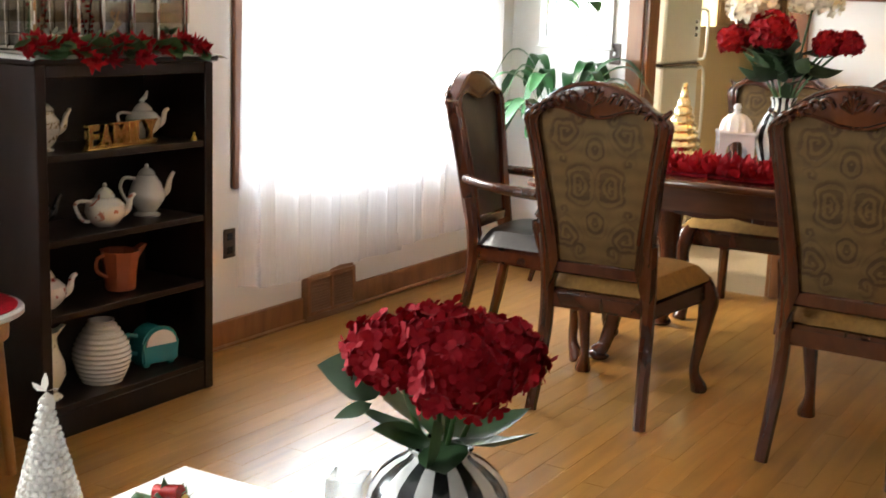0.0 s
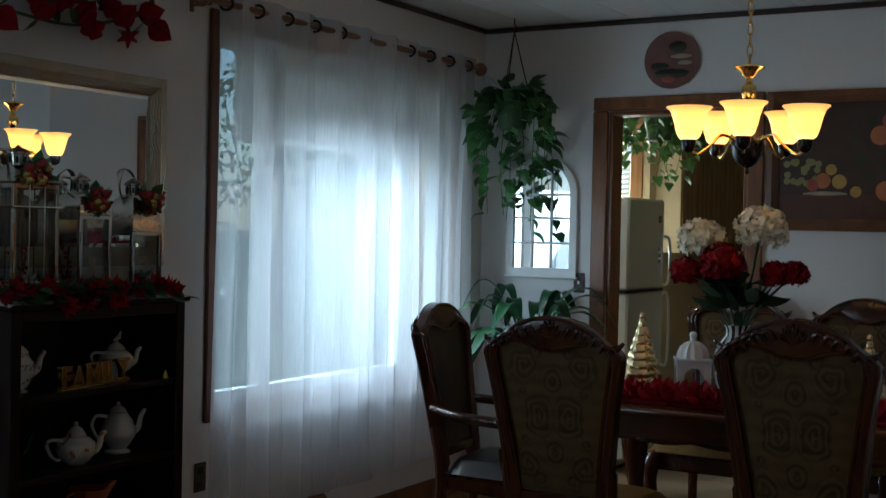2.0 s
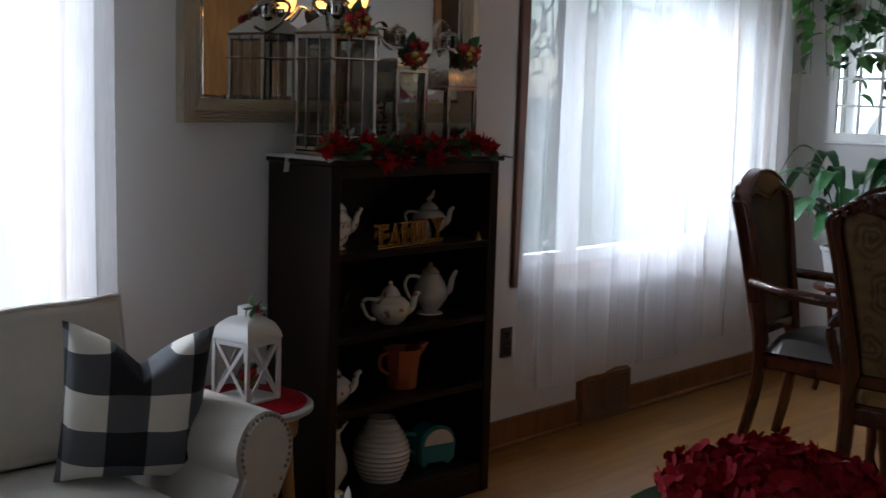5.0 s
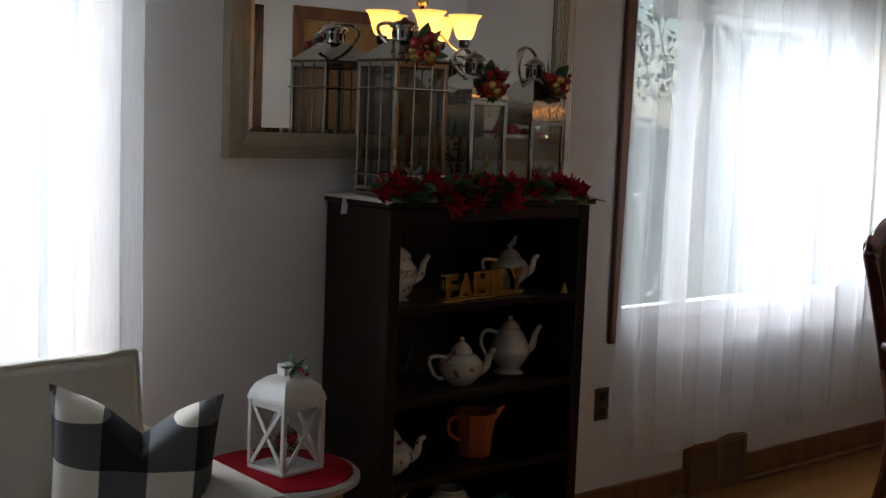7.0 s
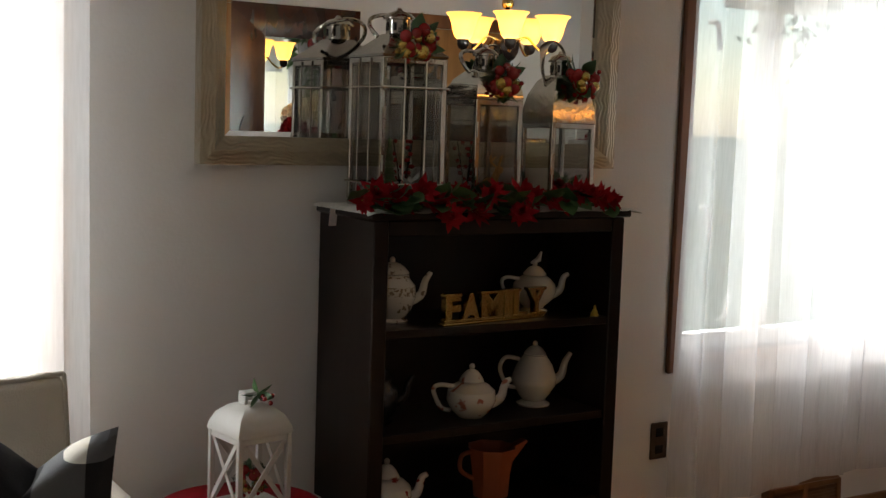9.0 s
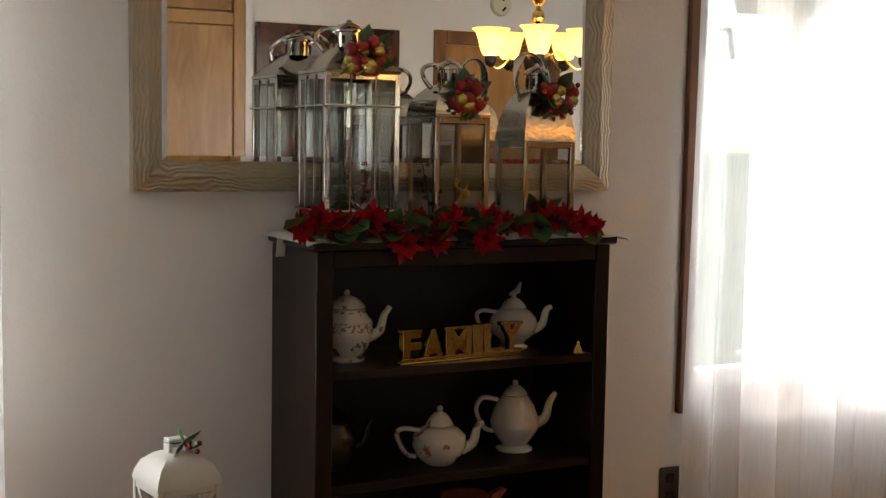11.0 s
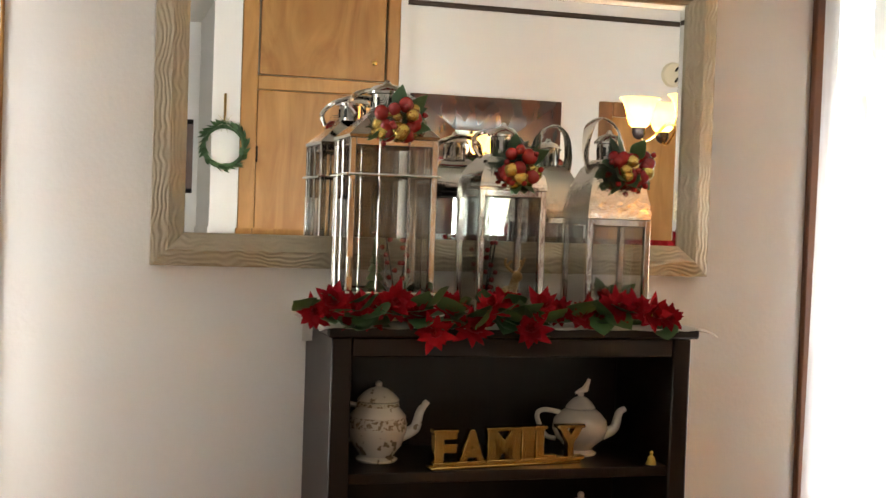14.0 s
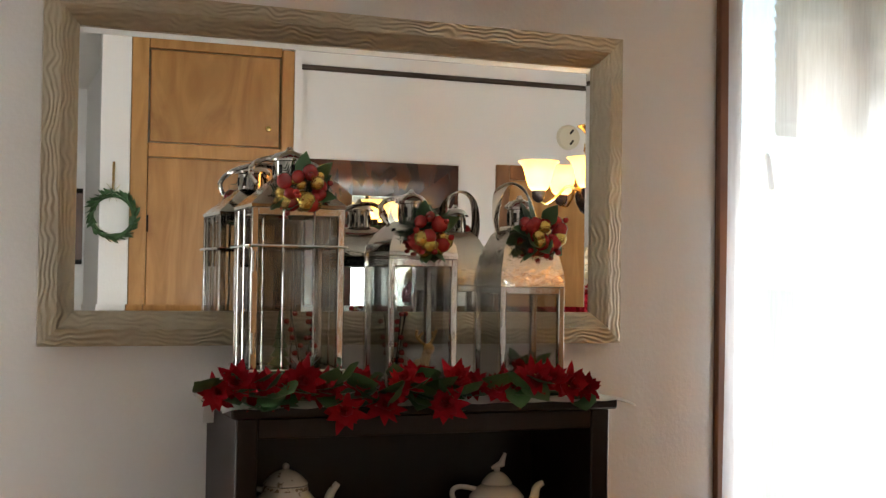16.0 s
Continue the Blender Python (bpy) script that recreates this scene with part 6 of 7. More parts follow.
MERCURY = mat("gold_mercury_glass", (0.78, 0.62, 0.34), 0.22, 0.9, vary=0.15, scale=30, bump=0.2, bscale=40)
gold_tree(-2.12, 5.43, TZ + 0.002, 0.345, "gold mercury-glass spiral tree on the garland")
gold_tree(-1.20, 5.52, TZ + 0.002, 0.30, "small gold mercury-glass spiral tree on the garland")

t = thing("birdcage_house", "white domed birdcage house with an arched opening", "ornament", pose(-1.900, 5.45, TZ + 0.001, 0, 0, 25))
PORC = mat("white_porcelain", (0.76, 0.76, 0.77), 0.3, vary=0.03, bump=0.05, coat=0.3)
a = 0.07
op = [(-0.042, 0.0), (-0.042, 0.06)] + [(0.042 * math.cos(b), 0.085 + 0.042 * math.sin(b)) for b in np.linspace(math.pi, 0, 9)] + [(0.042, 0.06), (0.042, 0.0)]
for k in range(4):
    bm = bm_new()
    m = pose(0, 0, 0, 0, 0, 90 * k)
    box(bm, -a, -a, 0.0, -0.0421, -a + 0.008, 0.15, m=m)
    box(bm, 0.0421, -a, 0.0, a - 0.0085, -a + 0.008, 0.15, m=m)
    hood = [(-0.042, 0.15), (-0.042, 0.085)] + [(0.042 * math.cos(b), 0.085 + 0.042 * math.sin(b)) for b in np.linspace(math.pi, 0, 9)][1:-1] + [(0.042, 0.085), (0.042, 0.15)]
    prism(bm, hood, -a, -a + 0.008, m)
    part("wall", bm, PORC, t)
bm = bm_new()
lathe(bm, [(a * 1.5, 0.151), (a * 1.52, 0.157), (a * 1.44, 0.165)], 4, pose(0, 0, 0, 0, 0, 45))
part("cornice", bm, PORC, t)
bm = bm_new()
vs = lathe(bm, [(0.068, 0.165), (0.066, 0.185), (0.056, 0.21), (0.036, 0.228), (0.014, 0.236), (0.013, 0.25), (0.017, 0.26), (0.012, 0.272), (0.002, 0.276)], 48)
for v in vs:
    if v.co.z < 0.232:
        b = math.atan2(v.co.y, v.co.x)
        f = 1 - 0.08 * abs(math.sin(6 * b))
        v.co.x *= f
        v.co.y *= f
part("dome", bm, PORC, t)

VT = Vector((-1.745, 5.55, TZ + 0.001))
v = thing("striped_vase", "tall black and white striped vase on the dining table", "vase", Matrix.Translation(VT))
bm = bm_new()
lathe(bm, [(0.055, 0), (0.058, 0.005), (0.085, 0.06), (0.103, 0.13), (0.10, 0.17), (0.075, 0.225), (0.048, 0.26), (0.045, 0.285), (0.055, 0.305), (0.050, 0.306), (0.038, 0.285)], 48)
part("body", bm, STRIPE, v)
WINE = mat("wine_red_petal", (0.20, 0.003, 0.008), 0.7, vary=0.5, scale=45, bump=0.2, spec=0.15)
rnd = random.Random(6)
fl = thing("flower_arrangement", "arrangement of red and cream hydrangeas with leaves", "bouquet", Matrix.Translation(VT + Vector((0, 0, 0.33))))
for x, y, z, r, c in ((-0.15, -0.03, 0.335, 0.085, CREAMPETAL), (0.085, 0.03, 0.385, 0.098, CREAMPETAL), (-0.05, -0.08, 0.235, 0.085, WINE), (-0.21, -0.05, 0.195, 0.056, WINE), (0.165, -0.02, 0.195, 0.050, WINE), (0.235, 0.0, 0.20, 0.045, WINE)):
    bm = bm_new()
    hydrangea(bm, (x, y, z), r, 190, rnd, 0.022)
    part("flower_head", bm, c, fl)
    bm = bm_new()
    tube(bm, curve3([(0.01, 0, -0.1), (x * 0.35, y * 0.35, 0.04), (x, y, z)], 5), 0.005, 7)
    part("stem", bm, LEAF, fl)
for i in range(64):
    d = Vector((rnd.uniform(-1, 1), rnd.uniform(-0.9, 0.6), rnd.uniform(-0.35, 0.9)))
    s = rnd.uniform(0.0, 0.10)
    leaf_part(fl, Vector((d.x * s, d.y * s, 0.03 + rnd.uniform(0, 0.13))), d, rnd.uniform(0.09, 0.15), 0.065, FLORALGREEN, spin=rnd.uniform(-50, 50))


# ---- chandelier ----
SHADE = lit("lit_amber_shade", (1.0, 0.60, 0.19), 0.40)
nt = SHADE.node_tree
tl, ad = nt.nodes.new("ShaderNodeBsdfTranslucent"), nt.nodes.new("ShaderNodeAddShader")
tl.inputs["Color"].default_value = (0.75, 0.55, 0.27, 1)
nt.nodes["Principled BSDF"].inputs["Base Color"].default_value = (0.30, 0.22, 0.12, 1)
nt.links.new(nt.nodes["Principled BSDF"].outputs[0], ad.inputs[0])
nt.links.new(tl.outputs[0], ad.inputs[1])
nt.links.new(ad.outputs[0], nt.nodes["Material Output"].inputs["Surface"])
CHX, CHY = -1.567, 5.035
ch = thing("chandelier", "brass and bronze chandelier with five lit amber bell shades", "chandelier", Matrix.Translation((CHX, CHY, 0)))
bm = bm_new()
lathe(bm, [(0.008, 1.98), (0.022, 1.985), (0.030, 2.00), (0.026, 2.03), (0.012, 2.045), (0.012, 2.06), (0.024, 2.07), (0.034, 2.085), (0.058, 2.10), (0.055, 2.106), (0.010, 2.115)], 28)
part("brass_column", bm, BRASS, ch)
bm = bm_new()
lathe(bm, [(0.004, 1.70), (0.010, 1.708), (0.004, 1.722), (0.02, 1.728), (0.042, 1.745), (0.058, 1.775), (0.064, 1.815), (0.062, 1.825), (0.03, 1.83), (0.012, 1.86), (0.012, 1.98)], 32)
part("bowl", bm, GUN, ch)
for i in range(12):
    z = 2.125 + 0.04 * i
    bm = bm_new()
    tube(bm, [(0.010 * math.cos(b) * (i % 2), 0.010 * math.cos(b) * (1 - i % 2), z + 0.026 * math.sin(b)) for b in np.linspace(0, 2 * math.pi, 13)], 0.0028, 6)
    part("chain_link", bm, BRASS, ch)
bm = bm_new()
lathe(bm, [(0.06, 2.622), (0.058, 2.608), (0.03, 2.595), (0.008, 2.59)], 24)
part("canopy", bm, BRASS, ch)
for k in range(5):
    a = radians(-78 + 72 * k)
    c, s = math.cos(a), math.sin(a)
    bm = bm_new()
    tube(bm, curve3([(0.05 * c, 0.05 * s, 1.83), (0.10 * c, 0.10 * s, 1.845), (0.145 * c, 0.145 * s, 1.80), (0.19 * c, 0.19 * s, 1.77), (0.222 * c, 0.222 * s, 1.79)], 5), 0.006, 8)
    arm = part("arm", bm, BRASS, ch)
    bm = bm_new()
    lathe(bm, [(0.006, 1.775), (0.022, 1.785), (0.028, 1.80), (0.028, 1.825), (0.02, 1.83)], 18, Matrix.Translation((0.222 * c, 0.222 * s, 0)))
    part("socket", bm, GUN, arm)
    bm = bm_new()
    lathe(bm, [(0.028, 1.825), (0.042, 1.838), (0.052, 1.868), (0.060, 1.902), (0.071, 1.932), (0.087, 1.947), (0.085, 1.949), (0.069, 1.936), (0.057, 1.902), (0.049, 1.868), (0.039, 1.842)], 32, Matrix.Translation((0.222 * c, 0.222 * s, 0)), caps=False)
    part("shade", bm, SHADE, arm, "lit amber glass bell shade")
    lp = new("chandelier_bulb", bpy.data.lights.new("chandelier_bulb", "POINT"))
    lp.data.energy, lp.data.color, lp.data.shadow_soft_size = 0.55, (1.0, 0.74, 0.40), 0.022
    lp.matrix_world = Matrix.Translation((CHX + 0.222 * c, CHY + 0.222 * s, 1.895))

# ---- on the north wall ----
pt = thing("painting", "dark fruit and flower still life in a gilt brown frame", "painting", pose(-1.42, YN, 1.85, 0, 0, -90))
OILS = {}
for nm, c in (("umber_ground", (0.045, 0.022, 0.012)), ("peach_paint", (0.42, 0.14, 0.045)), ("yellow_paint", (0.42, 0.25, 0.05)), ("grape_paint", (0.22, 0.20, 0.07)), ("rose_paint", (0.34, 0.07, 0.045)), ("white_paint_stroke", (0.34, 0.28, 0.2)), ("ledge_paint", (0.075, 0.028, 0.014)), ("leaf_paint", (0.030, 0.030, 0.012))):
    OILS[nm] = mat(nm, c, 0.45, vary=0.4, scale=14, bump=0.3, bscale=50)
mitred(pt, "frame_rail", wood("gilt_brown_frame", (0.07, 0.025, 0.01), (0.22, 0.10, 0.04), 0.35, (6, 6, 6)), 0.53, 0.35, 0.47, 0.29, 0.03, 0.018, True)
boxpart("canvas", OILS["umber_ground"], pt, (0.002, -0.475, -0.295), (0.010, 0.475, 0.295), 0.0)
boxpart("painted_ledge", OILS["ledge_paint"], pt, (0.0101, -0.47, -0.29), (0.0112, 0.47, -0.17), 0.0)


def dab(name, y, z, ry, rz, key, lift=0.0):
    bm = bm_new()
    lathe(bm, [(1.0, 0.0), (0.92, 0.3), (0.6, 0.8), (0.02, 1.0)], 16, Matrix.Translation((0.0104 + lift, y, z)) @ pose(0, 0, 0, 0, 90, 0) @ Matrix.Diagonal((rz, ry, 0.0014, 1)))
    part(name, bm, OILS[key], pt)


dab("painted_plate", -0.24, -0.165, 0.11, 0.012, "white_paint_stroke")
rnd = random.Random(5)
for i in range(22):
    dab("painted_grape", -0.37 + rnd.uniform(-0.06, 0.10), -0.06 + rnd.uniform(-0.07, 0.06), 0.017, 0.017, "grape_paint", 0.001)
for y, z, r, c in ((-0.25, -0.10, 0.048, "peach_paint"), (-0.17, -0.105, 0.045, "yellow_paint"), (-0.30, -0.12, 0.04, "rose_paint"), (-0.21, -0.045, 0.035, "yellow_paint"), (-0.09, -0.155, 0.035, "yellow_paint"), (0.05, -0.15, 0.06, "peach_paint"), (0.02, 0.12, 0.06, "peach_paint"), (0.07, 0.19, 0.055, "rose_paint"), (0.12, 0.06, 0.05, "white_paint_stroke"), (0.2, 0.15, 0.06, "peach_paint"), (0.16, -0.05, 0.05, "rose_paint")):
    dab("painted_fruit", y, z, r * 0.8, r * 0.8, c, 0.0015)
for i in range(14):
    dab("painted_leaf", rnd.uniform(-0.1, 0.35), rnd.uniform(-0.1, 0.2), rnd.uniform(0.015, 0.04), rnd.uniform(0.012, 0.03), "leaf_paint", 0.0008)

pl = thing("wall_plate", "round painted landscape plate on the wall", "plate", pose(-2.47, YN, 2.39, 0, 0, -90))
bm = bm_new()
lathe(bm, [(0.10, 0.0), (0.148, 0.012), (0.152, 0.016), (0.145, 0.016), (0.11, 0.008), (0.02, 0.007)], 44, pose(0, 0, 0, 0, 90, 0))
part("plate", bm, mat("dusky_sky_glaze", (0.16, 0.07, 0.055), 0.3, vary=0.5, scale=6, bump=0.05, coat=0.3), pl)
for y, z, ry, rz, key in ((0.0, -0.07, 0.10, 0.025, "leaf_paint"), (-0.07, -0.03, 0.055, 0.02, "leaf_paint"), (0.05, 0.02, 0.06, 0.012, "white_paint_stroke"), (0.07, -0.015, 0.04, 0.012, "white_paint_stroke"), (0.03, 0.07, 0.05, 0.03, "leaf_paint"), (-0.02, -0.10, 0.04, 0.02, "rose_paint")):
    bm = bm_new()
    lathe(bm, [(1, 0), (0.9, 0.5), (0.02, 1.0)], 16, Matrix.Translation((0.009, y, z)) @ pose(0, 0, 0, 0, 90, 0) @ Matrix.Diagonal((rz, ry, 0.003, 1)))
    part("painted_scene", bm, OILS[key], pl)

am = thing("arched_mirror", "white arched windowpane mirror on the wall", "mirror", pose(-3.21, YN, 1.22, 0, 0, -90))
aw, ah = 0.215, 0.67
arc = [(aw * math.cos(b), ah - aw + aw * math.sin(b)) for b in np.linspace(0, math.pi, 25)]
outer = [(aw, 0.0)] + arc + [(-aw, 0.0)]
inner = [(0.175, 0.045)] + [(0.175 * math.cos(b), ah - aw + 0.175 * math.sin(b)) for b in np.linspace(0, math.pi, 25)] + [(-0.175, 0.045)]
bm = bm_new()
rows = [[bm.verts.new((x, y, z)) for y, z in o] for o, x in ((outer, 0.0), (outer, 0.022), (inner, 0.022), (inner, 0.0))]
for r0, r1 in zip(rows, rows[1:] + rows[:1]):
    for i in range(len(outer)):
        j = (i + 1) % len(outer)
        bm.faces.new((r0[i], r0[j], r1[j], r1[i]))
part("frame", bm, WHITE, am)
bm = bm_new()
g0 = [bm.verts.new((0.008, y, z)) for y, z in inner]
g1 = [bm.verts.new((0.002, y, z)) for y, z in inner]
bm.faces.new(g0)
bm.faces.new(list(reversed(g1)))
part("mirror_glass", bm, MIRROR, am, smooth=False)
for y in (-0.058, 0.058):
    boxpart("muntin", WHITE, am, (0.0085, y - 0.006, 0.046), (0.017, y + 0.006, 0.60), 0.002)
for z in (0.185, 0.325, 0.455):
    boxpart("muntin", WHITE, am, (0.0088, -0.172, z - 0.006), (0.0168, 0.172, z + 0.006), 0.002)
boxpart("sill", WHITE, am, (0.0, -0.225, -0.012), (0.03, 0.225, -0.0005), 0.003)

t = thing("light_switch", "dark wooden switch plate beside the doorway", "switch", Matrix.Translation((-2.978, YN, 1.19)))
boxpart("plate", DARKTRIM, t, (-0.033, -0.007, -0.055), (0.033, 0, 0.055), 0.003)
boxpart("toggle", WHITE, t, (-0.006, -0.017, -0.008), (0.006, -0.0065, 0.012), 0.002)


# ---- plants ----
def heart_leaf(bm, m, s):
    pts = [(0, 0), (0.10, 0.30), (0.32, 0.40), (0.62, 0.28), (1.0, 0.0)]
    mid = [bm.verts.new(m @ Vector((s * x, 0, s * (0.10 * math.sin(3 * x) - 0.22 * x * x)))) for x, _ in pts]
    for sg in (-1, 1):
        ed = [mid[0]] + [bm.verts.new(m @ Vector((s * (x - (0.12 if i == 0 else 0)), sg * s * w, s * (0.10 * math.sin(3 * x) - 0.22 * x * x + 0.10 * w)))) for i, (x, w) in enumerate(pts[1:-1])] + [mid[-1]]
        for i in range(4):
            q = list(dict.fromkeys([mid[i], mid[i + 1], ed[i + 1], ed[i]]))
            bm.faces.new(q if sg < 0 else list(reversed(q)))


def trailing(name, label, at, strands, reach, drop, seed, mtl, size, pot_r):
    rnd = random.Random(seed)
    t = thing(name, label, "plant", Matrix.Translation(at))
    bm = bm_new()
    lathe(bm, [(pot_r * 0.62, -0.13), (pot_r * 0.7, -0.128), (pot_r, 0.0), (pot_r * 1.06, 0.004), (pot_r * 1.05, 0.016), (pot_r * 0.95, 0.014), (pot_r * 0.9, -0.02)], 26)
    part("pot", bm, mat("green_plastic_pot", (0.05, 0.09, 0.03), 0.5, vary=0.2, bump=0.05), t)
    one = bm_new()
    heart_leaf(one, Matrix.Identity(4), 1.0)
    me = mesh_of(one, "leaf", mtl)
    for i in range(strands):
        a = 2 * math.pi * i / strands + rnd.uniform(-0.3, 0.3)
        r = reach * rnd.uniform(0.55, 1.0)
        dz = -drop * rnd.uniform(0.25, 1.0)
        pts = curve3([(0, 0, 0.0), (0.6 * r * math.cos(a), 0.6 * r * math.sin(a), 0.09), (r * math.cos(a), r * math.sin(a), -0.04), (r * 1.02 * math.cos(a + 0.1), r * 1.02 * math.sin(a + 0.1), dz * 0.55), (r * 0.95 * math.cos(a), r * 0.95 * math.sin(a), dz)], 6)
        bm = bm_new()
        tube(bm, pts, 0.0022, 5)
        part("vine", bm, mtl, t)
        for k in range(3, len(pts)):
            for _ in range(1 if rnd.random() < 0.62 else 0):
                p = pts[k]
                b = a + rnd.uniform(-1.5, 1.5)
                d = Vector((math.cos(b), math.sin(b), rnd.uniform(-1.3, 0.1)))
                s = size * rnd.uniform(0.6, 1.15)
                m = aim(p + d.normalized() * 0.02, d, rnd.uniform(-35, 35)) @ Matrix.Diagonal((s, s, s, 1))
                share("leaf", me, t, m)
    for i in range(12):
        a = rnd.uniform(0, 6.28)
        d = Vector((math.cos(a), math.sin(a), rnd.uniform(0.2, 1.0)))
        m = aim(Vector((0, 0, 0.03)) + d * rnd.uniform(0.02, 0.12), d, rnd.uniform(-40, 40)) @ Matrix.Diagonal((size, size, size, 1))
        share("leaf", me, t, m)
    return t


hp = trailing("hanging_pothos", "trailing green pothos in a hanging pot by the window", (-3.27, 6.42, 2.15), 14, 0.24, 0.68, 14, POTHOS, 0.098, 0.10)
bm = bm_new()
for k in range(3):
    a = 2.09 * k + 0.4
    tube(bm, [(0.1 * math.cos(a), 0.1 * math.sin(a), 0.01), (0, 0, 0.40)], 0.003, 5)
tube(bm, curve3([(0, 0, 0.39), (0.014, 0, 0.42), (0, 0, 0.44), (0, 0, 0.472)], 4), 0.004, 6)
part("hanger", bm, GUN, hp)

PL = Vector((-3.12, 6.36, 0))
sn = thing("plant_stand", "dark round plant stand in the corner", "plant stand", Matrix.Translation(PL))
bm = bm_new()
lathe(bm, [(0.15, 0.50), (0.155, 0.505), (0.155, 0.52), (0.15, 0.525)], 28)
part("top", bm, WALNUT, sn)
for k in range(3):
    a = 2.09 * k
    bm = bm_new()
    tube(bm, curve3([(0.10 * math.cos(a), 0.10 * math.sin(a), 0.50), (0.07 * math.cos(a), 0.07 * math.sin(a), 0.25), (0.14 * math.cos(a), 0.14 * math.sin(a), 0.0)], 5), 0.014, 8)
    part("leg", bm, WALNUT, sn)
lp = thing("peace_lily", "peace lily with long arching green leaves", "plant", Matrix.Translation(PL + Vector((0, 0, 0.525))))
bm = bm_new()
lathe(bm, [(0.09, 0), (0.095, 0.004), (0.125, 0.17), (0.135, 0.175), (0.135, 0.19), (0.12, 0.19), (0.11, 0.15)], 30)
part("pot", bm, mat("white_plant_pot", (0.55, 0.55, 0.54), 0.4, vary=0.05, bump=0.05), lp)
rnd = random.Random(41)
for i in range(38):
    a = 2 * math.pi * i / 38 * 3.6 + rnd.uniform(-0.2, 0.2)
    reach = rnd.uniform(0.24, 0.52)
    h = rnd.uniform(0.36, 0.68)
    bm = bm_new()
    cl = curve3([(0.02 * math.cos(a), 0.02 * math.sin(a), 0.15), (0.35 * reach * math.cos(a), 0.35 * reach * math.sin(a), h * 0.85), (0.7 * reach * math.cos(a), 0.7 * reach * math.sin(a), h), (reach * math.cos(a), reach * math.sin(a), h - rnd.uniform(0.06, 0.22))], 5)
    side = Vector((-math.sin(a), math.cos(a), 0))
    prev = None
    n = len(cl)
    for k, p in enumerate(cl):
        t2 = k / (n - 1)
        w = 0.004 if t2 < 0.33 else 0.036 * math.sin(math.pi * min(1, (t2 - 0.30) / 0.70)) ** 0.7 + 0.001
        row = (bm.verts.new(p - side * w + Vector((0, 0, 0.25 * w))), bm.verts.new(p), bm.verts.new(p + side * w + Vector((0, 0, 0.25 * w))))
        if prev:
            bm.faces.new((prev[0], prev[1], row[1], row[0]))
            bm.faces.new((prev[1], prev[2], row[2], row[1]))
        prev = row
    part("leaf", bm, LILY, lp)

# ---- kitchen beyond the doorway ----
KY, KJ, KX = 10.4, 8.6, -3.30
KWALL = mat("cream_kitchen_wall", (0.60, 0.47, 0.27), 0.7, vary=0.04, scale=2, bump=0.1)
for nm, a, b in (("wall_kitchen", (KX, KY, 0), (0.4, KY + 0.12, H)), ("wall_kitchen_west", (KX - 0.12, KJ + 0.12, 0), (KX, KY + 0.12, H)), ("wall_kitchen_side", (-4.32, YN + 0.14, 0), (-4.2, KJ + 0.12, H)), ("wall_kitchen_east", (0.4, YN + 0.14, 0), (0.52, KY + 0.12, H))):
    bm = bm_new()
    box(bm, *a, *b)
    structure(nm, bm, KWALL, "cream painted kitchen wall", "wall")
bm = bm_new()
recess(bm, -4.2, KX, KJ, KJ + 0.12, 0, H, [(-4.1, -3.44, 1.2, 2.36)], "y")
structure("wall_kitchen_jog", bm, KWALL, "cream painted kitchen wall with a window", "wall")
bm = bm_new()
box(bm, -4.32, YN + 0.14, H + 0.012, 0.52, KY + 0.12, H + 0.1)
structure("ceiling_kitchen", bm, CEIL, "off-white kitchen ceiling", "ceiling")
bm = bm_new()
box(bm, -4.32, YN + 0.14, -0.06, 0.52, KY + 0.12, -0.004)
box(bm, -2.82, YN, -0.06, -2.05, YN + 0.14, -0.004)
structure("floor_kitchen", bm, mat("beige_vinyl_floor", (0.38, 0.30, 0.20), 0.4, vary=0.15, scale=3, bump=0.05), "beige vinyl kitchen floor", "floor")
kw = tagged(new("window_3"), "kitchen window with a half-lowered cream blind", "window", kind="structure")
boxpart("window_frame", HONEY, kw, (-4.18, KJ - 0.02, 1.12), (-4.1, KJ, 2.44))
boxpart("window_frame", HONEY, kw, (-3.44, KJ - 0.02, 1.12), (-3.35, KJ, 2.44))
boxpart("window_frame", HONEY, kw, (-4.1, KJ - 0.02, 2.36), (-3.44, KJ, 2.44))
boxpart("sill", HONEY, kw, (-4.1, KJ - 0.04, 1.16), (-3.44, KJ + 0.02, 1.2))
BLIND = mat("cream_blind", (0.72, 0.62, 0.45), 0.6, vary=0.05, bump=0.0)
for i in range(19):
    bm = bm_new()
    box(bm, -4.09, -0.014, -0.001, -3.45, 0.014, 0.001)
    bmesh.ops.transform(bm, matrix=pose(0, KJ - 0.03, 2.34 - 0.034 * i, 35, 0, 0), verts=bm.verts)
    part("blind_slat", bm, BLIND, kw)
kl = new("window_daylight", bpy.data.lights.new("window_daylight", "AREA"))
kl.data.shape, kl.data.size, kl.data.size_y, kl.data.energy, kl.data.color = "RECTANGLE", 0.66, 1.1, 52, (1.0, 0.95, 0.85)
kl.matrix_world = look((-3.77, KJ + 0.16, 1.78), (-3.2, KJ - 1, 1.6))

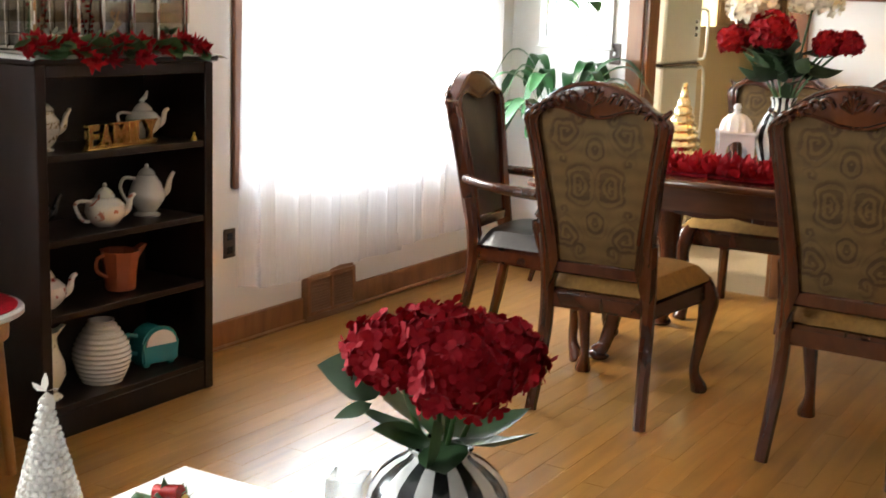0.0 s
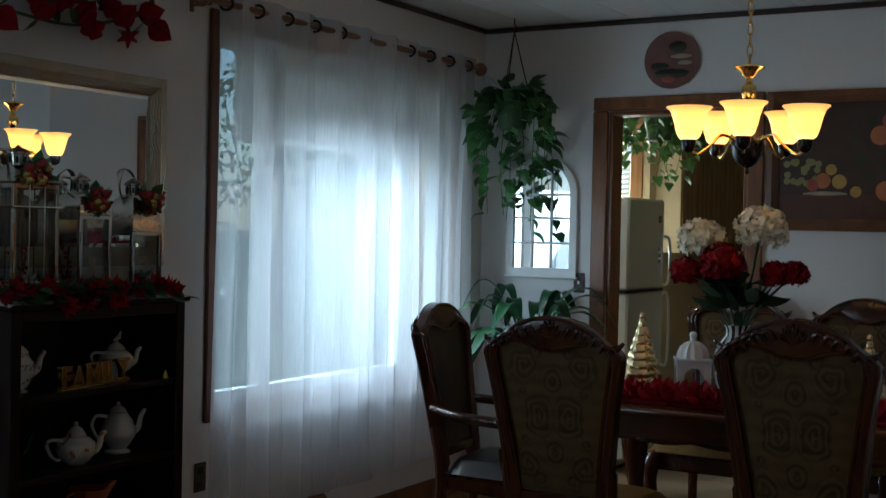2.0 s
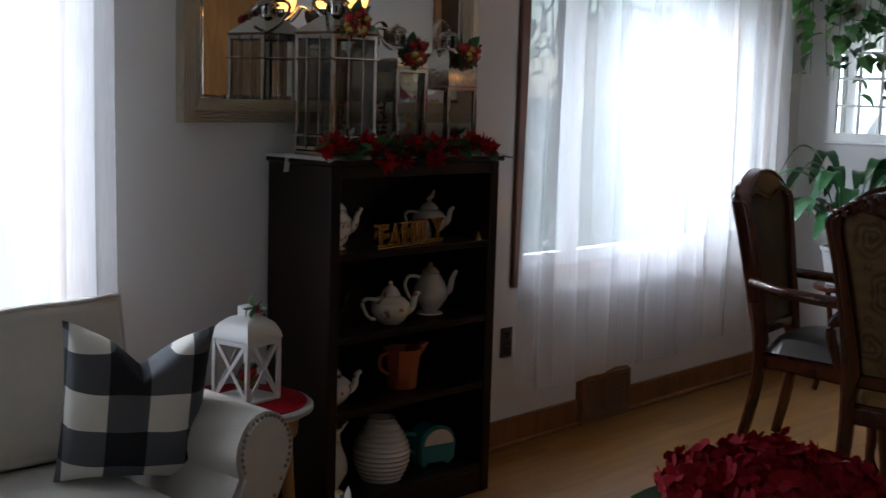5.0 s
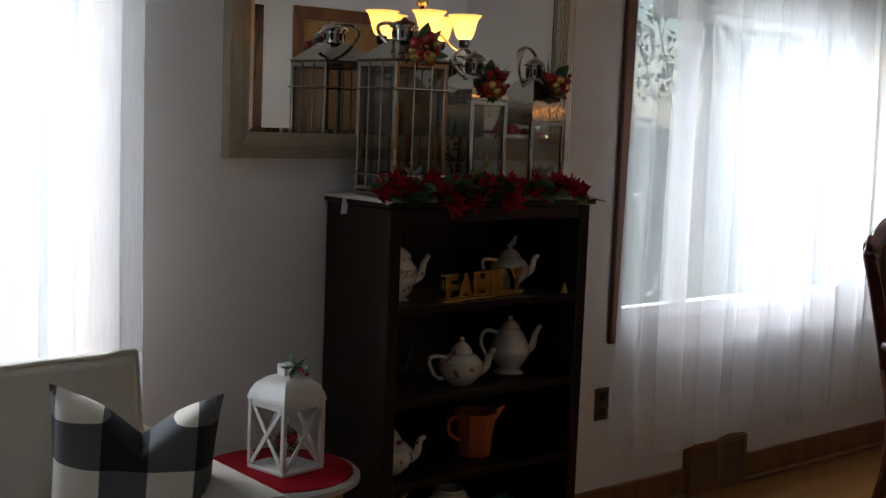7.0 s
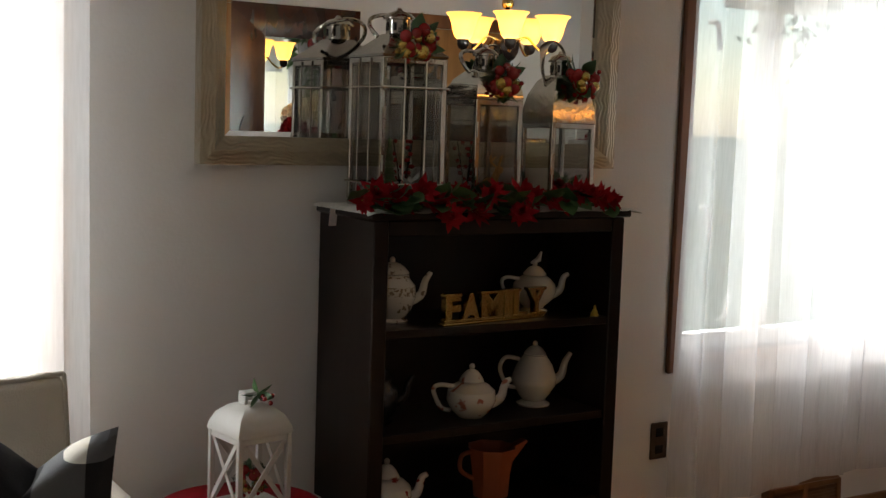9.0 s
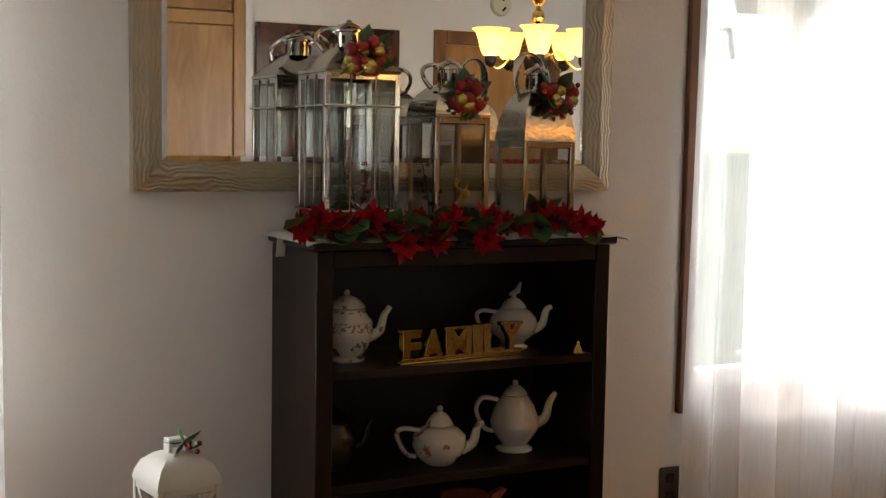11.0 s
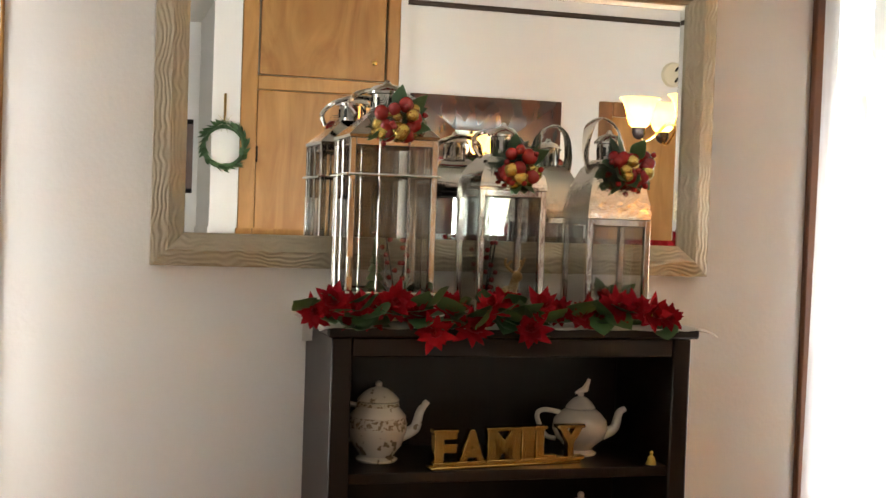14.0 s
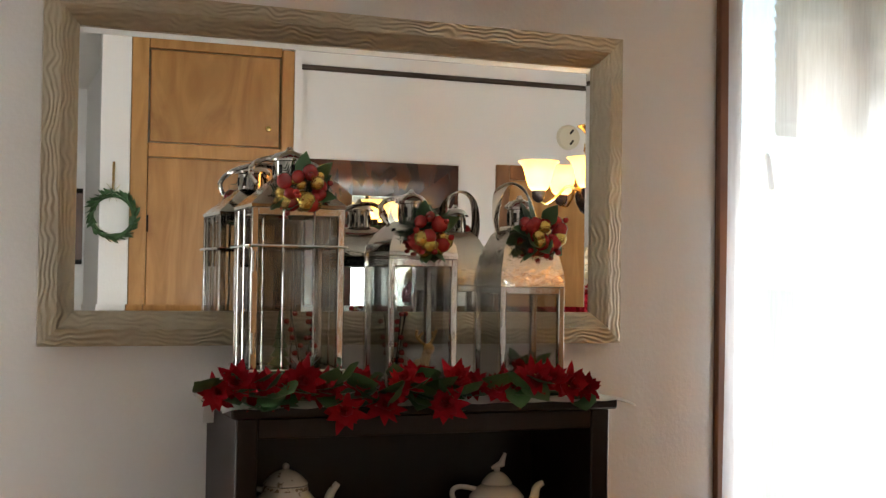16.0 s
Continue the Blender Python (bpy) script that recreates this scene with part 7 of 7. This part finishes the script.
fr = thing("refrigerator", "white two-door refrigerator with dark trim band", "refrigerator", pose(-3.355, 7.81, 0, 0, 0, 90))
FRIDGE = mat("white_appliance", (0.66, 0.65, 0.58), 0.35, vary=0.03, bump=0.15, bscale=220)
boxpart("body", FRIDGE, fr, (-0.31, -0.28, 0.03), (0.31, 0.34, 1.69), 0.012)
boxpart("freezer_door", FRIDGE, fr, (-0.31, -0.345, 1.12), (0.31, -0.2805, 1.69), 0.014)
boxpart("fridge_door", FRIDGE, fr, (-0.31, -0.345, 0.08), (0.31, -0.2805, 1.10), 0.014)
boxpart("trim_band", GUN, fr, (-0.312, -0.348, 1.101), (0.312, -0.285, 1.119), 0.002)
boxpart("plinth", BLACK, fr, (-0.29, -0.26, 0.0), (0.29, 0.32, 0.03), 0.0)
for z0, z1 in ((1.14, 1.45), (0.62, 1.08)):
    bm = bm_new()
    tube(bm, curve3([(0.285, -0.345, z0), (0.302, -0.385, z0 + 0.03), (0.302, -0.385, z1 - 0.03), (0.285, -0.345, z1)], 5), 0.010, 8)
    part("handle", bm, FRIDGE, fr)
for i, z in enumerate((1.28, 1.32, 1.36, 1.54)):
    boxpart("sticker", GUN, fr, (0.20, -0.3475, z), (0.245, -0.3445, z + (0.045 if i == 3 else 0.022)), 0.0)

uc = thing("wall_cabinet", "oak kitchen wall cabinets with raised door panels", "cabinet", Matrix.Translation((KX, 8.98, 1.35)))
boxpart("body", CABINET, uc, (0.0, -0.255, 0), (0.17, 1.38, 0.77), 0.006)
boxpart("end_panel", KWALL, uc, (0.0, -0.2585, -0.01), (0.185, -0.2555, 0.77), 0.003)
for i in range(5):
    d = boxpart("door", CABINET, uc, (0.1705, -0.25 + 0.325 * i, 0.01), (0.19, 0.07 + 0.325 * i, 0.76), 0.006)
    for j in range(3):
        y = -0.235 + 0.325 * i + 0.098 * j
        boxpart("raised_panel", CABINET, d, (0.1902, y, 0.05), (0.196, y + 0.082, 0.71), 0.004)
uc2 = thing("soffit_basket", "dark woven basket on top of the cabinets", "basket", pose(KX + 0.16, 9.2, 2.12))
bm = bm_new()
lathe(bm, [(0.13, 0.0), (0.15, 0.02), (0.155, 0.14), (0.14, 0.2), (0.12, 0.2)], 24)
part("body", bm, WALNUT, uc2)
lc = thing("base_cabinet", "oak kitchen base cabinets along the wall", "cabinet", Matrix.Translation((-2.3, KY - 0.30, 0)))
boxpart("body", CABINET, lc, (-0.98, -0.28, 0.09), (1.5, 0.29, 0.87), 0.006)
for i in range(5):
    boxpart("door", CABINET, lc, (-0.97 + 0.49 * i, -0.30, 0.11), (-0.49 + 0.49 * i, -0.2805, 0.85), 0.006)
wt = thing("worktop", "pale laminate worktop on the oak cabinets", "worktop", Matrix.Translation((-2.3, KY - 0.30, 0.87)))
boxpart("slab", mat("pale_laminate", (0.62, 0.60, 0.56), 0.35, vary=0.08, scale=40, bump=0.03), wt, (-0.99, -0.31, 0.0005), (1.52, 0.29, 0.04), 0.006)
dv = thing("desk_phone", "black desk telephone on the worktop", "telephone", pose(-3.0, KY - 0.42, 0.911, 0, 0, 20))
bm = bm_new()
prism(bm, [(-0.13, 0), (0.13, 0), (0.13, 0.05), (-0.13, 0.20)], -0.10, 0.10)
part("body", bm, BLACK, dv)
bm = bm_new()
tube(bm, curve3([(-0.10, -0.05, 0.215), (-0.03, -0.05, 0.19), (0.06, -0.05, 0.13), (0.12, -0.05, 0.08)], 4), 0.022, 10)
part("handset", bm, BLACK, dv)
iv = trailing("hanging_ivy", "trailing pale green ivy above the refrigerator", (-2.92, 7.75, 2.18), 26, 0.30, 0.40, 3, mat("pale_ivy_leaf", (0.10, 0.22, 0.045), 0.45, vary=0.5, scale=9, bump=0.15), 0.075, 0.10)
bm = bm_new()
tube(bm, [(0, 0, -0.02), (0, 0, 0.43)], 0.003, 5)
part("hanger", bm, GUN, iv)

# ---- the wall opposite, seen in the mirror ----
cl = thing("closet", "built-in honey oak closet with an upper door", "closet", Matrix.Translation((-0.10, 3.74, 0)))
boxpart("side_panel", WALL, cl, (0.0, 0.385, 0.0), (0.098, 0.42, H - 0.001), 0.0)
boxpart("side_panel", HONEY, cl, (0.0, -0.42, 0.0), (0.098, -0.34, H - 0.001), 0.003)
boxpart("stile", HONEY, cl, (0.0, 0.32, 0.0), (0.03, 0.384, H - 0.03), 0.004)
boxpart("rail", HONEY, cl, (0.002, -0.339, 2.025), (0.03, 0.319, 2.095), 0.004)
boxpart("rail", HONEY, cl, (0.002, -0.339, H - 0.07), (0.03, 0.319, H - 0.002), 0.004)
d = boxpart("lower_door", HONEY, cl, (0.008, -0.337, 0.01), (0.028, 0.317, 2.022), 0.003)
bm = bm_new()
lathe(bm, [(0.006, 0), (0.006, 0.012), (0.014, 0.018), (0.015, 0.026), (0.004, 0.031)], 14, pose(0.008, 0.26, 1.0, 0, -90, 0))
part("knob", bm, BRASS, d)
for z in (0.3, 1.7):
    boxpart("hinge", GUN, d, (0.004, -0.345, z - 0.04), (0.009, -0.33, z + 0.04), 0.001)
FIG = wood("figured_oak_veneer", (0.24, 0.10, 0.025), (0.50, 0.26, 0.085), 0.35, (5, 5, 1.6), 3.2, 0.1)
d = boxpart("upper_door", FIG, cl, (0.008, -0.33, 2.10), (0.028, 0.31, H - 0.075), 0.003)
bm = bm_new()
lathe(bm, [(0.005, 0), (0.005, 0.012), (0.014, 0.017), (0.014, 0.024), (0.003, 0.028)], 14, pose(0.008, 0.25, 2.19, 0, -90, 0))
part("knob", bm, BRASS, d)
bm = bm_new()
box(bm, -0.09, 3.18, 0, 0.0, 3.318, H)
structure("wall_pier", bm, WALL, "white painted pier beside the closet", "wall")
wr = thing("wreath", "green leafy wreath with white bow hanging on the pier", "wreath", Matrix.Translation((-0.12, 3.24, 1.73)))
rnd = random.Random(8)
bm = bm_new()
tube(bm, [(0, 0.10 * math.cos(a), 0.10 * math.sin(a)) for a in np.linspace(0, 2 * math.pi, 25)], 0.012, 8)
part("ring", bm, LEAF, wr)
one = bm_new()
petal(one, Matrix.Identity(4), 0.05, 0.024, 0.2, 4)
lme = mesh_of(one, "leaf", LEAF)
for i in range(110):
    a = rnd.uniform(0, 2 * math.pi)
    p = Vector((rnd.uniform(-0.014, 0.006), 0.10 * math.cos(a), 0.10 * math.sin(a)))
    share("leaf", lme, wr, aim(p, (rnd.uniform(-1, 0.1), math.cos(a) * rnd.uniform(-0.6, 1) - math.sin(a), math.sin(a) * rnd.uniform(-0.6, 1) + math.cos(a)), rnd.uniform(-60, 60)))
bm = bm_new()
box(bm, -0.002, -0.006, 0.10, 0.002, 0.006, 0.26)
part("ribbon", bm, GOLD, wr)
bm = bm_new()
for k in range(9):
    petal(bm, pose(-0.012, 0, 0.115, 40 * k, 0, 0) @ pose(0, 0, 0, 0, 0, 80), 0.055, 0.03, 0.2, 4)
part("bow", bm, CREAMPETAL, wr)
for i, y in enumerate((2.55, 2.1, 1.65)):
    pf = thing("picture_frame", "dark framed picture on the hall wall", "picture", pose(1.9, y, 1.75, 0, 0, 180), group="hall pictures")
    mitred(pf, "frame_rail", BLACK, 0.18, 0.24, 0.15, 0.21, 0.02, 0.014, True)
    boxpart("print", OILS["ledge_paint"], pf, (0.001, -0.155, -0.215), (0.008, 0.155, 0.215), 0.0)

bm_ = thing("buffet_mirror", "wide walnut framed mirror on the opposite wall", "mirror", pose(XE, 4.63, 1.58, 0, 0, 180))
mitred(bm_, "frame_rail", WALNUT, 0.42, 0.48, 0.17, 0.30, 0.035, 0.02, True)
bm = bm_new()
box(bm, 0.004, -0.175, -0.305, 0.014, 0.175, 0.305)
part("mirror_glass", bm, MIRROR, bm_)
dr = tagged(new("door_2"), "closed honey oak door in the opposite wall", "door", kind="structure")
boxpart("casing", TRIM, dr, (-0.022, 5.28, 0), (0, 5.36, 2.08), 0.006)
boxpart("casing", TRIM, dr, (-0.022, 6.06, 0), (0, 6.14, 2.08), 0.006)
boxpart("casing", TRIM, dr, (-0.022, 5.36, 2.0), (0, 6.06, 2.08), 0.006)
boxpart("door_leaf", HONEY, dr, (-0.012, 5.362, 0.008), (-0.002, 6.058, 1.998), 0.003)
sm = thing("smoke_alarm", "round cream smoke alarm on the wall", "alarm", pose(XE, 5.72, 2.252, 0, -90, 0))
bm = bm_new()
lathe(bm, [(0.07, 0), (0.07, 0.012), (0.062, 0.026), (0.045, 0.03), (0.004, 0.031)], 30)
part("body", bm, mat("aged_cream_plastic", (0.62, 0.56, 0.42), 0.45, vary=0.05, bump=0.03), sm)
for k in range(2):
    bm = bm_new()
    box(bm, -0.016, -0.006, 0.030, 0.016, 0.006, 0.033, 0.002, m=pose(0.03 * (1 - 2 * k), 0.01, 0, 0, 0, 40))
    part("slot", bm, GUN, sm)

# ---- oak strip floor: boards laid along the room ----
fl_ = tagged(new("floor"), "honey-coloured oak strip floor with satin varnish", "floor", kind="structure")
bm = bm_new()
box(bm, XW - 0.16, YS - 0.14, -0.06, 2.04, YN, -0.022)
part("subfloor", bm, DARKTRIM, fl_)
rnd = random.Random(100)
BW = 0.083
rest = bm_new()
meshes = {}
count = 0
rows = int((2.04 - XW) / BW) + 1
for i in range(rows):
    x = XW + BW * i
    y = YS - rnd.uniform(0, 0.8)
    while y < YN:
        ln = rnd.choice((0.55, 0.75, 0.95, 1.2))
        y0, y1 = max(y, YS), min(y + ln, YN)
        if y1 - y0 > 0.05:
            near = -3.4 < x < -0.9 and y1 > 2.9 and y0 < 6.0
            w = min(BW - 0.0006, 2.04 - x)
            if near and count < 300 and abs(y1 - y0 - ln) < 1e-6:
                if ln not in meshes:
                    b = bm_new()
                    box(b, 0, 0, -0.021, BW - 0.0006, ln - 0.0006, 0, 0.0006)
                    meshes[ln] = mesh_of(b, "plank", OAK)
                share("plank", meshes[ln], fl_, Matrix.Translation((x, y0, rnd.uniform(-0.0002, 0))))
                count += 1
            else:
                box(rest, x, y0, -0.021, x + w, y1 - 0.0006, rnd.uniform(-0.0002, 0))
        y += ln
tagged(part("planks", rest, OAK, fl_), kind="stuff")
